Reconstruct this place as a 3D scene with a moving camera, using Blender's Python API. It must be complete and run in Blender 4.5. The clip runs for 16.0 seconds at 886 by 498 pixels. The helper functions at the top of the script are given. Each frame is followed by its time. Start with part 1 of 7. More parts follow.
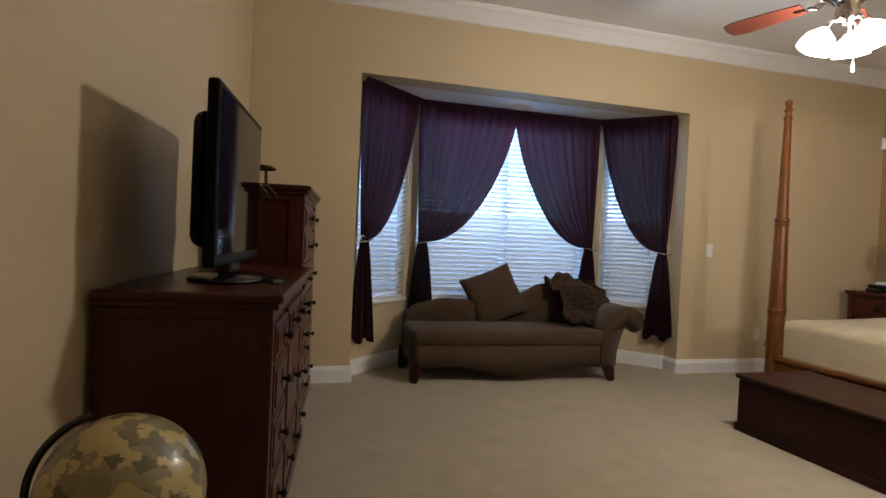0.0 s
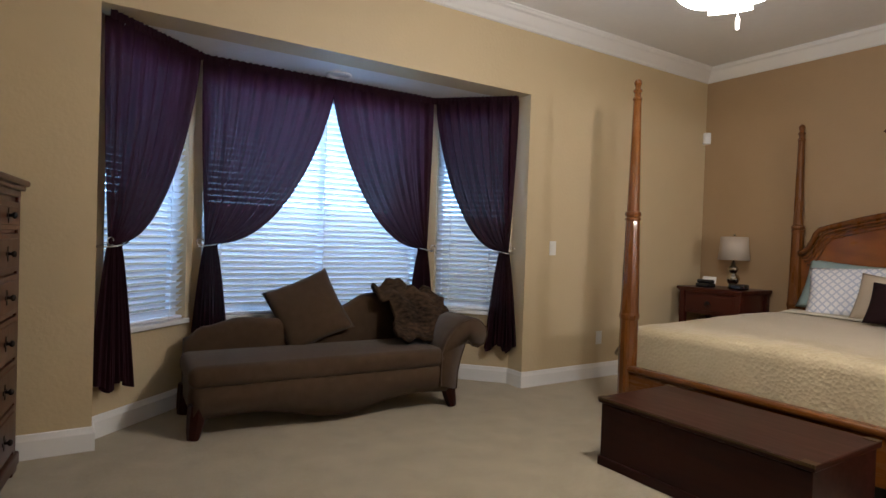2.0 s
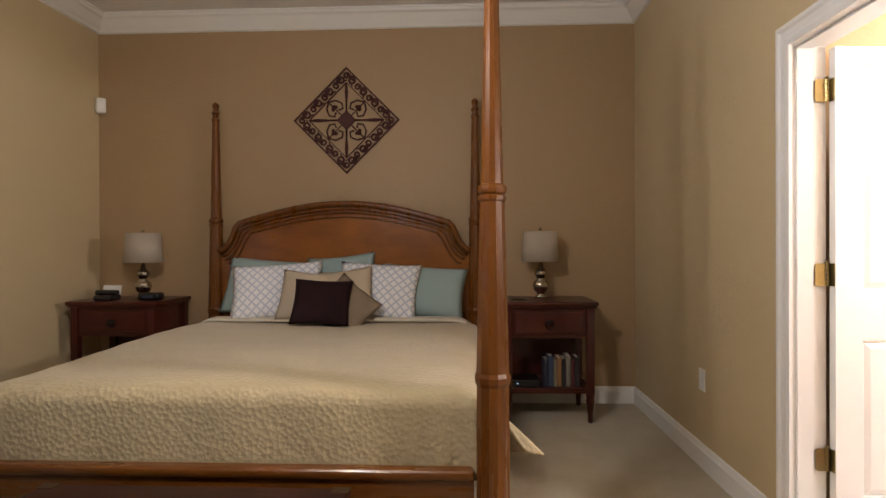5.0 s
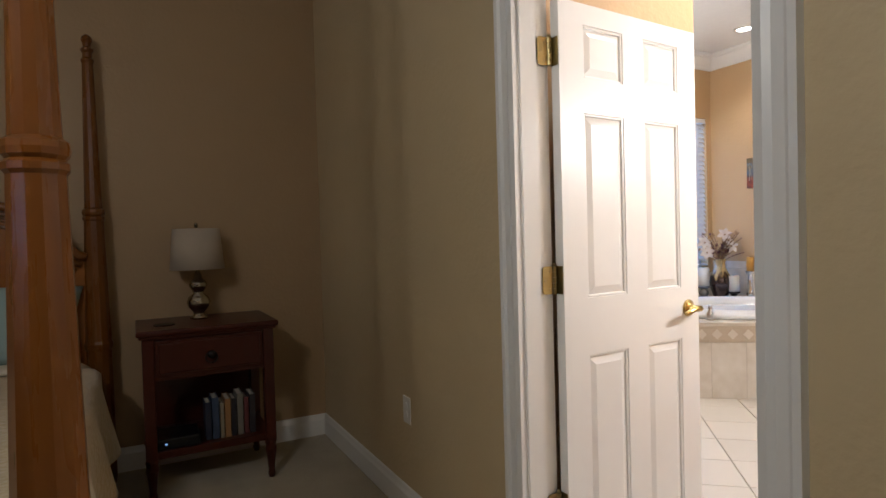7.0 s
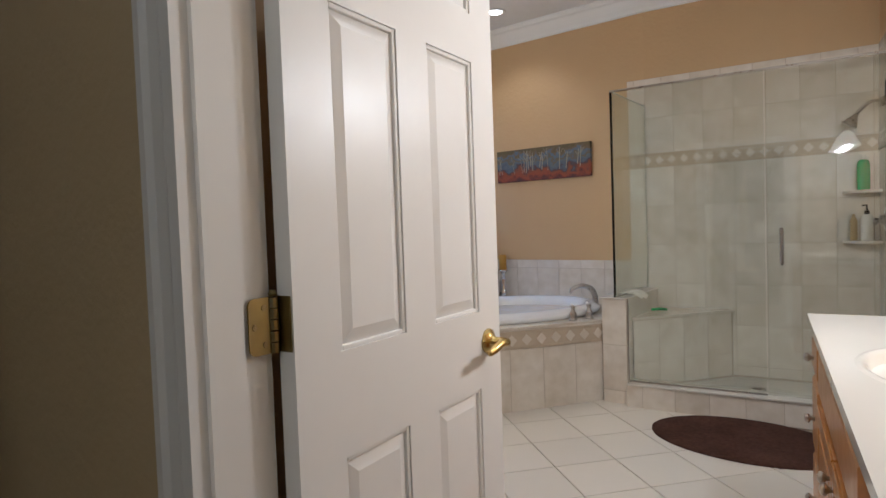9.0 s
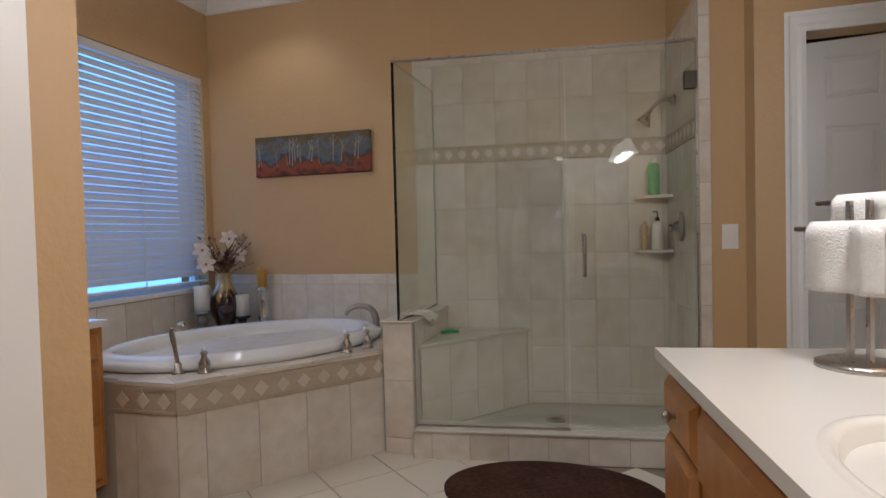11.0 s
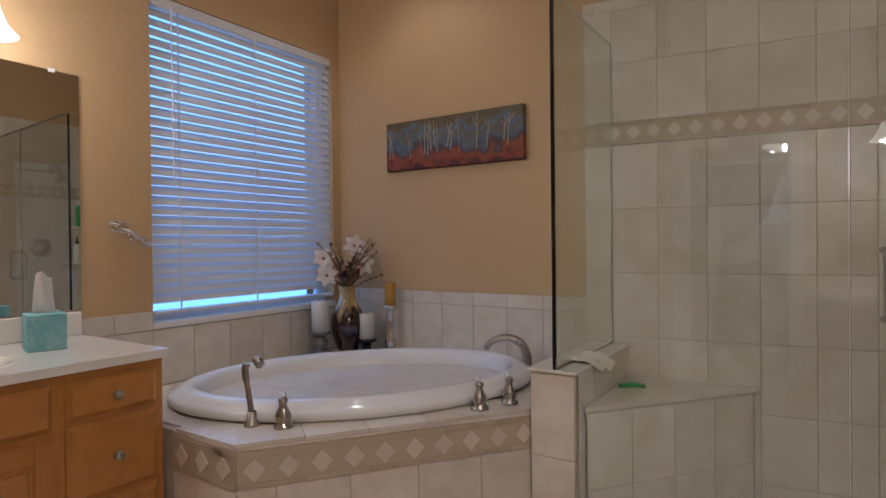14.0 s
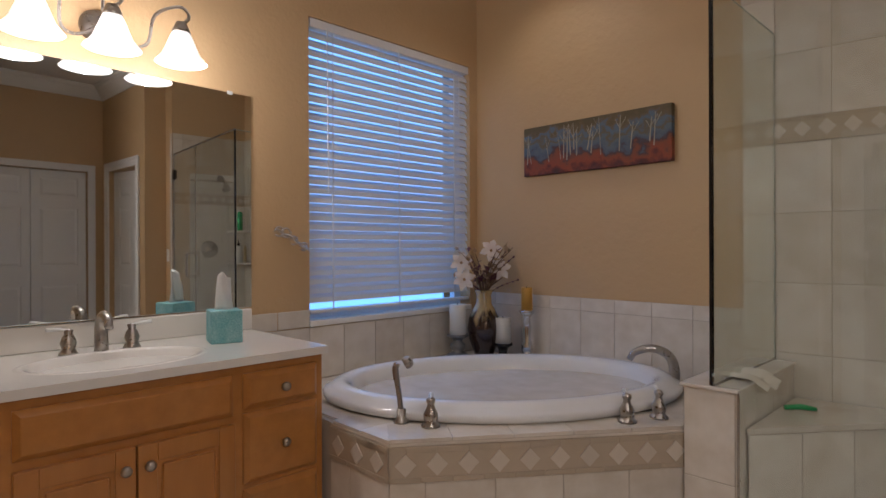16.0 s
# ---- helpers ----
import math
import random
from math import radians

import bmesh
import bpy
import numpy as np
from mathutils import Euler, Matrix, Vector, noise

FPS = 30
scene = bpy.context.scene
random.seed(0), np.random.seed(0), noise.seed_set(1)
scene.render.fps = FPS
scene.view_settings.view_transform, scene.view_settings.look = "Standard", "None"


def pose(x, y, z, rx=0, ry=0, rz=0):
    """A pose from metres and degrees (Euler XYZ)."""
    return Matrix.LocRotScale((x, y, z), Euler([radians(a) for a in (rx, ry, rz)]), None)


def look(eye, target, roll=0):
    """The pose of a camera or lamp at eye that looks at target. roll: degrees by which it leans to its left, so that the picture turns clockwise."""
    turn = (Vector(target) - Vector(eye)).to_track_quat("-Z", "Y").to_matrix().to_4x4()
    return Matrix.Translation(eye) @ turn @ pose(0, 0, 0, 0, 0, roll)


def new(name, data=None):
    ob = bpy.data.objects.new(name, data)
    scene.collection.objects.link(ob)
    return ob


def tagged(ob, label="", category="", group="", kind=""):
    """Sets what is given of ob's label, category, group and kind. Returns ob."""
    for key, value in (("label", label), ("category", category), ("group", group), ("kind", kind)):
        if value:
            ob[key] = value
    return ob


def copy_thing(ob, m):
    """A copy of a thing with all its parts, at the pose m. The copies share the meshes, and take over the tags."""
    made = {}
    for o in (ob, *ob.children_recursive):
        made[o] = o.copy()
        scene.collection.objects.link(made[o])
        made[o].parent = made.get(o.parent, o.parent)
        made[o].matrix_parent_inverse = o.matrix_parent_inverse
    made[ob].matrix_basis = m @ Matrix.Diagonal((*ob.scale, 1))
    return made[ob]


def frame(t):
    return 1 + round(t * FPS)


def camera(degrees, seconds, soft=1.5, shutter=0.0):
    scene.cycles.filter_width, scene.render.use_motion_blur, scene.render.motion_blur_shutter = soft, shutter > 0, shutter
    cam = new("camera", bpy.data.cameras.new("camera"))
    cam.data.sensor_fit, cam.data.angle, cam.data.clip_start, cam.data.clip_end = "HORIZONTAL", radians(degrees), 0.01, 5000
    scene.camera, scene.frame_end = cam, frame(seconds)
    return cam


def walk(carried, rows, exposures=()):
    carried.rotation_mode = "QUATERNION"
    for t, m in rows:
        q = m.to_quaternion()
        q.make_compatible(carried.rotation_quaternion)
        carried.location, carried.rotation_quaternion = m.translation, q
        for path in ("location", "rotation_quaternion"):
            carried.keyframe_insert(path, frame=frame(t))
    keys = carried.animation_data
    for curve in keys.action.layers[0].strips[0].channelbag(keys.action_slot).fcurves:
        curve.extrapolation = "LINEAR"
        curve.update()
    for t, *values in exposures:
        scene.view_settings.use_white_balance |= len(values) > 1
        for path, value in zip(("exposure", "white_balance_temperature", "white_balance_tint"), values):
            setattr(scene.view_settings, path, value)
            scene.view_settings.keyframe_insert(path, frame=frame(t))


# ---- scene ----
cam = camera(75.1, 16.0)
PATH = [
    (0, (0.389, 0.132, 1.173), (0.954, 2.05, 1.13), 2.7),
    (0.5, (0.5, 0.36, 1.188), (1.066, 2.277, 1.142), 2.5),
    (1, (0.629, 0.586, 1.206), (1.255, 2.485, 1.16), 2.5),
    (1.5, (0.726, 0.828, 1.211), (1.616, 2.619, 1.171), 2.2),
    (2, (0.888, 1.021, 1.199), (1.972, 2.701, 1.168), 1.9),
    (2.5, (1.057, 1.213, 1.216), (2.309, 2.772, 1.184), 1.8),
    (3, (1.21, 1.396, 1.22), (2.739, 2.684, 1.198), 1.5),
    (3.5, (1.403, 1.472, 1.223), (3.134, 2.472, 1.205), 1.0),
    (4, (1.645, 1.528, 1.222), (3.489, 2.301, 1.21), 0.7),
    (4.5, (1.806, 1.6, 1.234), (3.736, 2.125, 1.223), 0.3),
    (5, (1.956, 1.676, 1.206), (3.954, 1.767, 1.2), -0.2),
    (5.2, (2.023, 1.683, 1.213), (4.023, 1.645, 1.203), -0.3),
    (7.5, (3.052, 1.319, 1.247), (4.721, 0.217, 1.191), -1.9),
    (8, (3.236, 1.175, 1.25), (4.802, -0.067, 1.184), -2.0),
    (8.5, (3.424, 0.997, 1.248), (4.819, -0.435, 1.175), -1.8),
    (9, (3.538, 0.821, 1.238), (4.746, -0.771, 1.161), -2.0),
    (9.5, (3.635, 0.612, 1.222), (4.675, -1.095, 1.144), -1.9),
    (10, (3.725, 0.426, 1.212), (4.597, -1.372, 1.136), -1.7),
    (10.2, (3.809, 0.308, 1.19), (4.588, -1.533, 1.126), -1.5),
    (12.3, (3.891, -0.509, 1.182), (4.393, -2.444, 1.127), -1.4),
    (12.5, (3.918, -0.583, 1.186), (4.433, -2.515, 1.131), -1.4),
    (13, (3.998, -0.776, 1.204), (4.712, -2.644, 1.162), -1.2),
    (13.5, (4.074, -0.884, 1.195), (5.066, -2.621, 1.166), -0.8),
    (14, (4.147, -0.977, 1.184), (5.244, -2.65, 1.168), -0.6),
    (14.5, (4.212, -0.995, 1.188), (5.39, -2.611, 1.177), -0.4),
    (15, (4.212, -0.96, 1.188), (5.498, -2.493, 1.184), -0.3),
    (15.5, (4.208, -0.932, 1.189), (5.576, -2.391, 1.189), -0.2),
    (16, (4.204, -0.918, 1.196), (5.628, -2.323, 1.193), -0.2),
]
EXPOSURES = [(0, -0.2, 5880, 17), (2.5, -0.10, 5640, 16), (4.4, -0.18, 5990, 18), (5.2, -0.33, 5980, 17), (7.3, -1.48, 5580, 11), (8.5, -1.88, 5400, 10), (10.2, -2.52, 5450, 11), (12.3, -2.58, 5900, 15), (13.5, -2.54, 5810, 17), (16.0, -2.68, 5810, 17)]
walk(cam, [(t, look(eye, target, roll)) for t, eye, target, roll in PATH], EXPOSURES)


# ---- world and lamps ----
world = bpy.data.worlds.new("dusk")
scene.world = world
world.use_nodes = True
wn = world.node_tree.nodes
sky = wn.new("ShaderNodeTexSky")
sky.sky_type, sky.sun_disc = "NISHITA", False
sky.sun_elevation, sky.sun_rotation = radians(25), radians(200)
wn["Background"].inputs["Strength"].default_value = 0.15
world.node_tree.links.new(sky.outputs[0], wn["Background"].inputs["Color"])


def lamp(name, kind, m, watts, colour, size=0.1):
    data = bpy.data.lights.new(name, kind)
    data.energy, data.color = watts, colour
    if kind == "POINT":
        data.shadow_soft_size = size
    elif kind == "AREA":
        data.size = size
    elif kind == "SPOT":
        data.spot_size, data.spot_blend, data.shadow_soft_size = radians(120), 0.6, size
    ob = new(name, data)
    ob.matrix_world = m
    return ob


sun = lamp("sun", "SUN", pose(0, 0, 6, 62, 0, 160), 0.6, (1.0, 0.93, 0.85))
sun.data.angle = radians(12)
FAN = (3.15, 2.41)
# the fan's three bulbs, the vanity sconces, one ceiling can and an added fill
for a in (30, 150, 270):
    lamp("fan_bulb", "POINT", pose(FAN[0] + 0.11 * math.cos(radians(a)), FAN[1] + 0.11 * math.sin(radians(a)), 2.23), 32, (1.0, 0.91, 0.76), 0.035)
for y in (-1.29, -1.52, -1.75):
    lamp("sconce_bulb", "POINT", pose(6.47, y, 1.93), 29, (1.0, 0.92, 0.82), 0.045)
for x, y in ((3.315, -1.405), (3.293, -1.17), (3.271, -0.935)):
    lamp("sconce_bulb", "POINT", pose(x, y, 1.80), 54, (1.0, 0.92, 0.82), 0.045)
# the second spot is an added fill that brightens door, counter and floor
for x, y, watts in ((5.97, -3.18, 44), (4.05, -0.85, 185)):
    lamp("can_bulb", "SPOT", pose(x, y, 2.90), watts, (1.0, 0.93, 0.84), 0.05)


def window_light(x, y, z, turn, w, h, watts, colour, rise=0):
    """Dusk sky outside a window, shining in."""
    ob = lamp("window_sky", "AREA", pose(x, y, z, 90 + rise, 0, turn), watts, colour)
    ob.data.shape, ob.data.size, ob.data.size_y = "RECTANGLE", w, h
    return ob


SKYBLUE = (0.36, 0.64, 1.0)
window_light(2.565, 5.95, 2.05, 180, 2.0, 1.3, 155, SKYBLUE, -22)
window_light(1.00, 5.56, 2.05, 219, 0.8, 1.3, 46, SKYBLUE, -22)
window_light(4.10, 5.56, 2.05, 137, 0.8, 1.3, 32, SKYBLUE, -22)
window_light(6.90, -3.0, 1.58, 90, 1.15, 1.5, 74, (0.16, 0.44, 1.0))


# ---- mesh helpers ----
def link(name, bm, mat, parent=None, smooth=False):
    me = bpy.data.meshes.new(name)
    bm.normal_update()
    bm.to_mesh(me)
    bm.free()
    if mat:
        me.materials.append(mat)
    if smooth:
        for p in me.polygons:
            p.use_smooth = True
    ob = new(name, me)
    ob.parent = parent
    return ob


def part(name, bm, mat, parent, label="", smooth=False):
    """One mesh object under a thing or under a part."""
    return tagged(link(name, bm, mat, parent, smooth), label)


def thing(name, m, label, category, group=""):
    ob = new(name)
    ob.matrix_world = m
    ob.empty_display_size = 0.1
    return tagged(ob, label, category, group)


def solid(name, bm, mat, label, category, m=None, smooth=False, group="", kind=""):
    ob = link(name, bm, mat, None, smooth)
    if m is not None:
        ob.matrix_world = m
    return tagged(ob, label, category, group, kind)


def add_box(bm, x0, y0, z0, x1, y1, z1, bevel=0.0, m=None, seg=2):
    got = bmesh.ops.create_cube(bm, size=1.0)["verts"]
    t = Matrix.Translation(((x0 + x1) / 2, (y0 + y1) / 2, (z0 + z1) / 2)) @ Matrix.Diagonal((abs(x1 - x0), abs(y1 - y0), abs(z1 - z0), 1))
    bmesh.ops.transform(bm, matrix=t, verts=got)
    if bevel > 0:
        edges = list({e for v in got for e in v.link_edges})
        got = [v for f in bmesh.ops.bevel(bm, geom=edges, offset=bevel, segments=seg, affect="EDGES", profile=0.5)["faces"] for v in f.verts] + [v for v in got if v.is_valid]
        got = list(set(got))
        done, todo = set(got), list(got)
        while todo:
            for e in todo.pop().link_edges:
                for v in e.verts:
                    if v not in done:
                        done.add(v)
                        todo.append(v)
        got = list(done)
    if m is not None:
        bmesh.ops.transform(bm, matrix=m, verts=got)
    return got


def box(x0, y0, z0, x1, y1, z1, bevel=0.0, m=None, seg=2):
    bm = bmesh.new()
    add_box(bm, x0, y0, z0, x1, y1, z1, bevel, m, seg)
    return bm


def boxes(rows, bevel=0.0):
    bm = bmesh.new()
    for r in rows:
        add_box(bm, *r, bevel=bevel)
    return bm


def add_lathe(bm, profile, n=24, m=None):
    """Profile: (radius, height) rows turned round z."""
    rings = []
    for r, z in profile:
        if r <= 1e-6:
            rings.append([bm.verts.new((0, 0, z))])
        else:
            rings.append([bm.verts.new((r * math.cos(2 * math.pi * i / n), r * math.sin(2 * math.pi * i / n), z)) for i in range(n)])
    for a, b in zip(rings, rings[1:]):
        for i in range(n):
            j = (i + 1) % n
            if len(a) == 1 and len(b) > 1:
                bm.faces.new((a[0], b[j], b[i]))
            elif len(b) == 1 and len(a) > 1:
                bm.faces.new((a[i], a[j], b[0]))
            elif len(a) > 1:
                bm.faces.new((a[i], a[j], b[j], b[i]))
    got = [v for r in rings for v in r]
    if m is not None:
        bmesh.ops.transform(bm, matrix=m, verts=got)
    return got


def lathe(profile, n=24, m=None):
    bm = bmesh.new()
    add_lathe(bm, profile, n, m)
    return bm


def add_tube(bm, points, r, n=10, caps=True):
    """A round bar along points; r is a radius or one radius a point."""
    pts = [Vector(p) for p in points]
    rs = r if isinstance(r, (list, tuple)) else [r] * len(pts)
    rings, side = [], None
    for i, p in enumerate(pts):
        d = (pts[min(i + 1, len(pts) - 1)] - pts[max(i - 1, 0)]).normalized()
        if side is None:
            side = d.cross(Vector((0, 0, 1)))
            if side.length < 1e-3:
                side = d.cross(Vector((1, 0, 0)))
        side = (side - d * side.dot(d)).normalized()
        up = d.cross(side)
        rings.append([bm.verts.new(p + rs[i] * (math.cos(2 * math.pi * k / n) * side + math.sin(2 * math.pi * k / n) * up)) for k in range(n)])
    for a, b in zip(rings, rings[1:]):
        for k in range(n):
            j = (k + 1) % n
            bm.faces.new((a[k], a[j], b[j], b[k]))
    if caps:
        bm.faces.new(rings[0][::-1])
        bm.faces.new(rings[-1])


def tube(points, r, n=10):
    bm = bmesh.new()
    add_tube(bm, points, r, n)
    return bm


def curve_points(ctrl, n=8):
    """Catmull-Rom through the control points."""
    c = [Vector(p) for p in ctrl]
    c = [2 * c[0] - c[1]] + c + [2 * c[-1] - c[-2]]
    out = []
    for i in range(1, len(c) - 2):
        for k in range(n):
            t = k / n
            out.append(0.5 * (2 * c[i] + (c[i + 1] - c[i - 1]) * t + (2 * c[i - 1] - 5 * c[i] + 4 * c[i + 1] - c[i + 2]) * t * t + (3 * c[i] - c[i - 1] - 3 * c[i + 1] + c[i + 2]) * t ** 3))
    out.append(c[-2])
    return out


def add_prism(bm, outline, z0, z1, m=None):
    """An outline in x, y raised from z0 to z1."""
    lo = [bm.verts.new((x, y, z0)) for x, y in outline]
    hi = [bm.verts.new((x, y, z1)) for x, y in outline]
    n = len(outline)
    bm.faces.new(lo[::-1])
    bm.faces.new(hi)
    for i in range(n):
        j = (i + 1) % n
        bm.faces.new((lo[i], lo[j], hi[j], hi[i]))
    if m is not None:
        bmesh.ops.transform(bm, matrix=m, verts=lo + hi)
    return lo + hi


def prism(outline, z0, z1, m=None):
    bm = bmesh.new()
    add_prism(bm, outline, z0, z1, m)
    bmesh.ops.recalc_face_normals(bm, faces=bm.faces[:])
    return bm


def add_sweep(bm, profile, path, closed=False):
    """A profile (out, up) carried along a flat path (x, y, z); out is to the left of the way, corners mitred."""
    pts = [Vector(p) for p in path]
    n = len(pts)
    rings = []
    for i, p in enumerate(pts):
        a = pts[i] - pts[i - 1] if (i > 0 or closed) else pts[1] - pts[0]
        b = pts[(i + 1) % n] - pts[i] if (i < n - 1 or closed) else pts[-1] - pts[-2]
        a, b = a.normalized(), b.normalized()
        na, nb = Vector((-a.y, a.x, 0)), Vector((-b.y, b.x, 0))
        mid = (na + nb)
        mid = mid.normalized() if mid.length > 1e-6 else na
        k = 1 / max(0.3, mid.dot(na))
        rings.append([bm.verts.new(p + mid * (o * k) + Vector((0, 0, u))) for o, u in profile])
    m = len(profile)
    for i in range(n if closed else n - 1):
        a, b = rings[i], rings[(i + 1) % n]
        for k in range(m):
            j = (k + 1) % m
            bm.faces.new((a[k], b[k], b[j], a[j]))
    if not closed:
        bm.faces.new(rings[0])
        bm.faces.new(rings[-1][::-1])


def sweep(profile, path, closed=False):
    bm = bmesh.new()
    add_sweep(bm, profile, path, closed)
    bmesh.ops.recalc_face_normals(bm, faces=bm.faces[:])
    return bm


def grid(nx, ny, fn):
    """A sheet of nx by ny cells; fn(u, v) gives the place, u and v from 0 to 1."""
    bm = bmesh.new()
    vs = [[bm.verts.new(fn(i / nx, j / ny)) for j in range(ny + 1)] for i in range(nx + 1)]
    for i in range(nx):
        for j in range(ny):
            bm.faces.new((vs[i][j], vs[i + 1][j], vs[i + 1][j + 1], vs[i][j + 1]))
    return bm


def thicken(ob, depth):
    mod = ob.modifiers.new("thickness", "SOLIDIFY")
    mod.thickness, mod.offset = depth, 0
    return ob


# ---- materials ----
def material(name, colour, rough=0.5, metal=0.0, grain=0.0, scale=40.0, bump=0.0, bump_scale=None, tint=None, stretch=(1, 1, 1), spec=0.5, coat=0.0, sheen=0.0, each=0.0):
    """A plain surface with grain at two scales; tint: a second colour mixed in broad patches; each: brightness spread between pieces."""
    mat = bpy.data.materials.new(name)
    mat.use_nodes = True
    nt = mat.node_tree
    nd, ln = nt.nodes, nt.links.new
    bsdf = nd["Principled BSDF"]
    bsdf.inputs["Roughness"].default_value, bsdf.inputs["Metallic"].default_value = rough, metal
    bsdf.inputs["Specular IOR Level"].default_value, bsdf.inputs["Coat Weight"].default_value = spec, coat
    bsdf.inputs["Sheen Weight"].default_value = sheen
    bsdf.inputs["Base Color"].default_value = (*colour, 1)
    co = nd.new("ShaderNodeTexCoord")
    mp = nd.new("ShaderNodeMapping")
    mp.inputs["Scale"].default_value = stretch
    ln(co.outputs["Object"], mp.inputs["Vector"])
    if each > 0:
        oi, away = nd.new("ShaderNodeObjectInfo"), nd.new("ShaderNodeVectorMath")
        away.operation, away.inputs[0].default_value = "SCALE", (37.0, 91.0, 53.0)
        ln(oi.outputs["Random"], away.inputs["Scale"])
        ln(away.outputs[0], mp.inputs["Location"])

    def noise_node(sc, detail):
        n = nd.new("ShaderNodeTexNoise")
        n.inputs["Scale"].default_value, n.inputs["Detail"].default_value = sc, detail
        ln(mp.outputs[0], n.inputs["Vector"])
        return n

    if grain > 0 or tint:
        fine, broad = noise_node(scale, 6), noise_node(scale * 0.09 + 0.6, 3)
        mix = nd.new("ShaderNodeMix")
        mix.data_type = "RGBA"
        second = tint or tuple(c * 0.75 for c in colour)
        mix.inputs["A"].default_value, mix.inputs["B"].default_value = (*colour, 1), (*second, 1)
        ramp = nd.new("ShaderNodeMapRange")
        ramp.inputs["From Min"].default_value, ramp.inputs["From Max"].default_value = 0.35, 0.7
        add = nd.new("ShaderNodeMath")
        add.operation, add.inputs[1].default_value = "MULTIPLY_ADD", 0.5
        half = nd.new("ShaderNodeMath")
        half.operation, half.inputs[1].default_value = "MULTIPLY", 0.5
        ln(broad.outputs[0], half.inputs[0])
        ln(fine.outputs[0], add.inputs[0])
        ln(half.outputs[0], add.inputs[2])
        ln(add.outputs[0], ramp.inputs["Value"])
        amount = nd.new("ShaderNodeMath")
        amount.operation, amount.inputs[1].default_value = "MULTIPLY", grain if grain > 0 else 1.0
        ln(ramp.outputs[0], amount.inputs[0])
        ln(amount.outputs[0], mix.inputs["Factor"])
        last = mix.outputs["Result"]
        if each > 0:
            info, hsv, mr = nd.new("ShaderNodeObjectInfo"), nd.new("ShaderNodeHueSaturation"), nd.new("ShaderNodeMapRange")
            mr.inputs["To Min"].default_value, mr.inputs["To Max"].default_value = 1 - each, 1 + each
            ln(info.outputs["Random"], mr.inputs["Value"])
            ln(mr.outputs[0], hsv.inputs["Value"])
            ln(last, hsv.inputs["Color"])
            last = hsv.outputs[0]
        ln(last, bsdf.inputs["Base Color"])
        rr = nd.new("ShaderNodeMapRange")
        rr.inputs["To Min"].default_value, rr.inputs["To Max"].default_value = max(0.02, rough - 0.06), min(1, rough + 0.08)
        ln(fine.outputs[0], rr.inputs["Value"])
        ln(rr.outputs[0], bsdf.inputs["Roughness"])
    if bump > 0:
        bn = noise_node(bump_scale or scale, 4)
        b = nd.new("ShaderNodeBump")
        b.inputs["Strength"].default_value, b.inputs["Distance"].default_value = bump, 0.004
        ln(bn.outputs[0], b.inputs["Height"])
        ln(b.outputs[0], bsdf.inputs["Normal"])
    return mat


def emitter(name, colour, strength, base=(0.9, 0.88, 0.82)):
    mat = material(name, base, 0.4)
    b = mat.node_tree.nodes["Principled BSDF"]
    b.inputs["Emission Color"].default_value, b.inputs["Emission Strength"].default_value = (*colour, 1), strength
    return mat


def thin_cloth(name, colour, through_share, rough=0.8, **more):
    """Cloth or slat that lets part of the light through."""
    mat = material(name, colour, rough, **more)
    nt = mat.node_tree
    bsdf, out = nt.nodes["Principled BSDF"], nt.nodes["Material Output"]
    tr, mx = nt.nodes.new("ShaderNodeBsdfTranslucent"), nt.nodes.new("ShaderNodeMixShader")
    tr.inputs["Color"].default_value = (*colour, 1)
    mx.inputs[0].default_value = through_share
    nt.links.new(bsdf.outputs[0], mx.inputs[1])
    nt.links.new(tr.outputs[0], mx.inputs[2])
    nt.links.new(mx.outputs[0], out.inputs["Surface"])
    return mat


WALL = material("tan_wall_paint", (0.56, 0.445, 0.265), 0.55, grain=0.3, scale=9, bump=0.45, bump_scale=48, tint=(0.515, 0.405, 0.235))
# the wall behind the bed is set darker and browner than WALL
WALL_E = material("brown_wall_tone", (0.37, 0.250, 0.130), 0.55, grain=0.3, scale=9, bump=0.45, bump_scale=48, tint=(0.34, 0.226, 0.112))
BATHWALL = material("peach_wall_paint", (0.53, 0.36, 0.185), 0.5, grain=0.3, scale=7, bump=0.6, bump_scale=38, tint=(0.485, 0.325, 0.165))
CEIL = material("white_ceiling_paint", (0.78, 0.77, 0.75), 0.85, grain=0.2, scale=20, bump=0.25, bump_scale=70)
TRIM = material("white_trim_paint", (0.80, 0.79, 0.76), 0.35, grain=0.12, scale=12, bump=0.06, bump_scale=30)
CARPET = material("beige_carpet", (0.43, 0.36, 0.235), 0.95, grain=0.9, scale=60, bump=1.0, bump_scale=300, tint=(0.31, 0.255, 0.16), spec=0.1, sheen=0.3)
WOOD = material("honey_wood", (0.155, 0.053, 0.007), 0.27, grain=0.8, scale=26, tint=(0.066, 0.019, 0.003), stretch=(1, 1, 0.12), coat=0.25, spec=0.3)
WOOD_X = material("honey_wood_level", (0.155, 0.053, 0.007), 0.27, grain=0.8, scale=26, tint=(0.066, 0.019, 0.003), stretch=(1, 0.12, 1), coat=0.25, spec=0.3)
BURL = material("figured_honey_veneer", (0.27, 0.097, 0.012), 0.3, grain=0.9, scale=11, tint=(0.135, 0.037, 0.005), stretch=(1, 0.45, 1), coat=0.2, spec=0.3)
DARKWOOD = material("cherry_wood", (0.056, 0.011, 0.0055), 0.3, grain=0.6, scale=42, tint=(0.040, 0.008, 0.0045), stretch=(1, 1, 0.06), coat=0.12, spec=0.25)
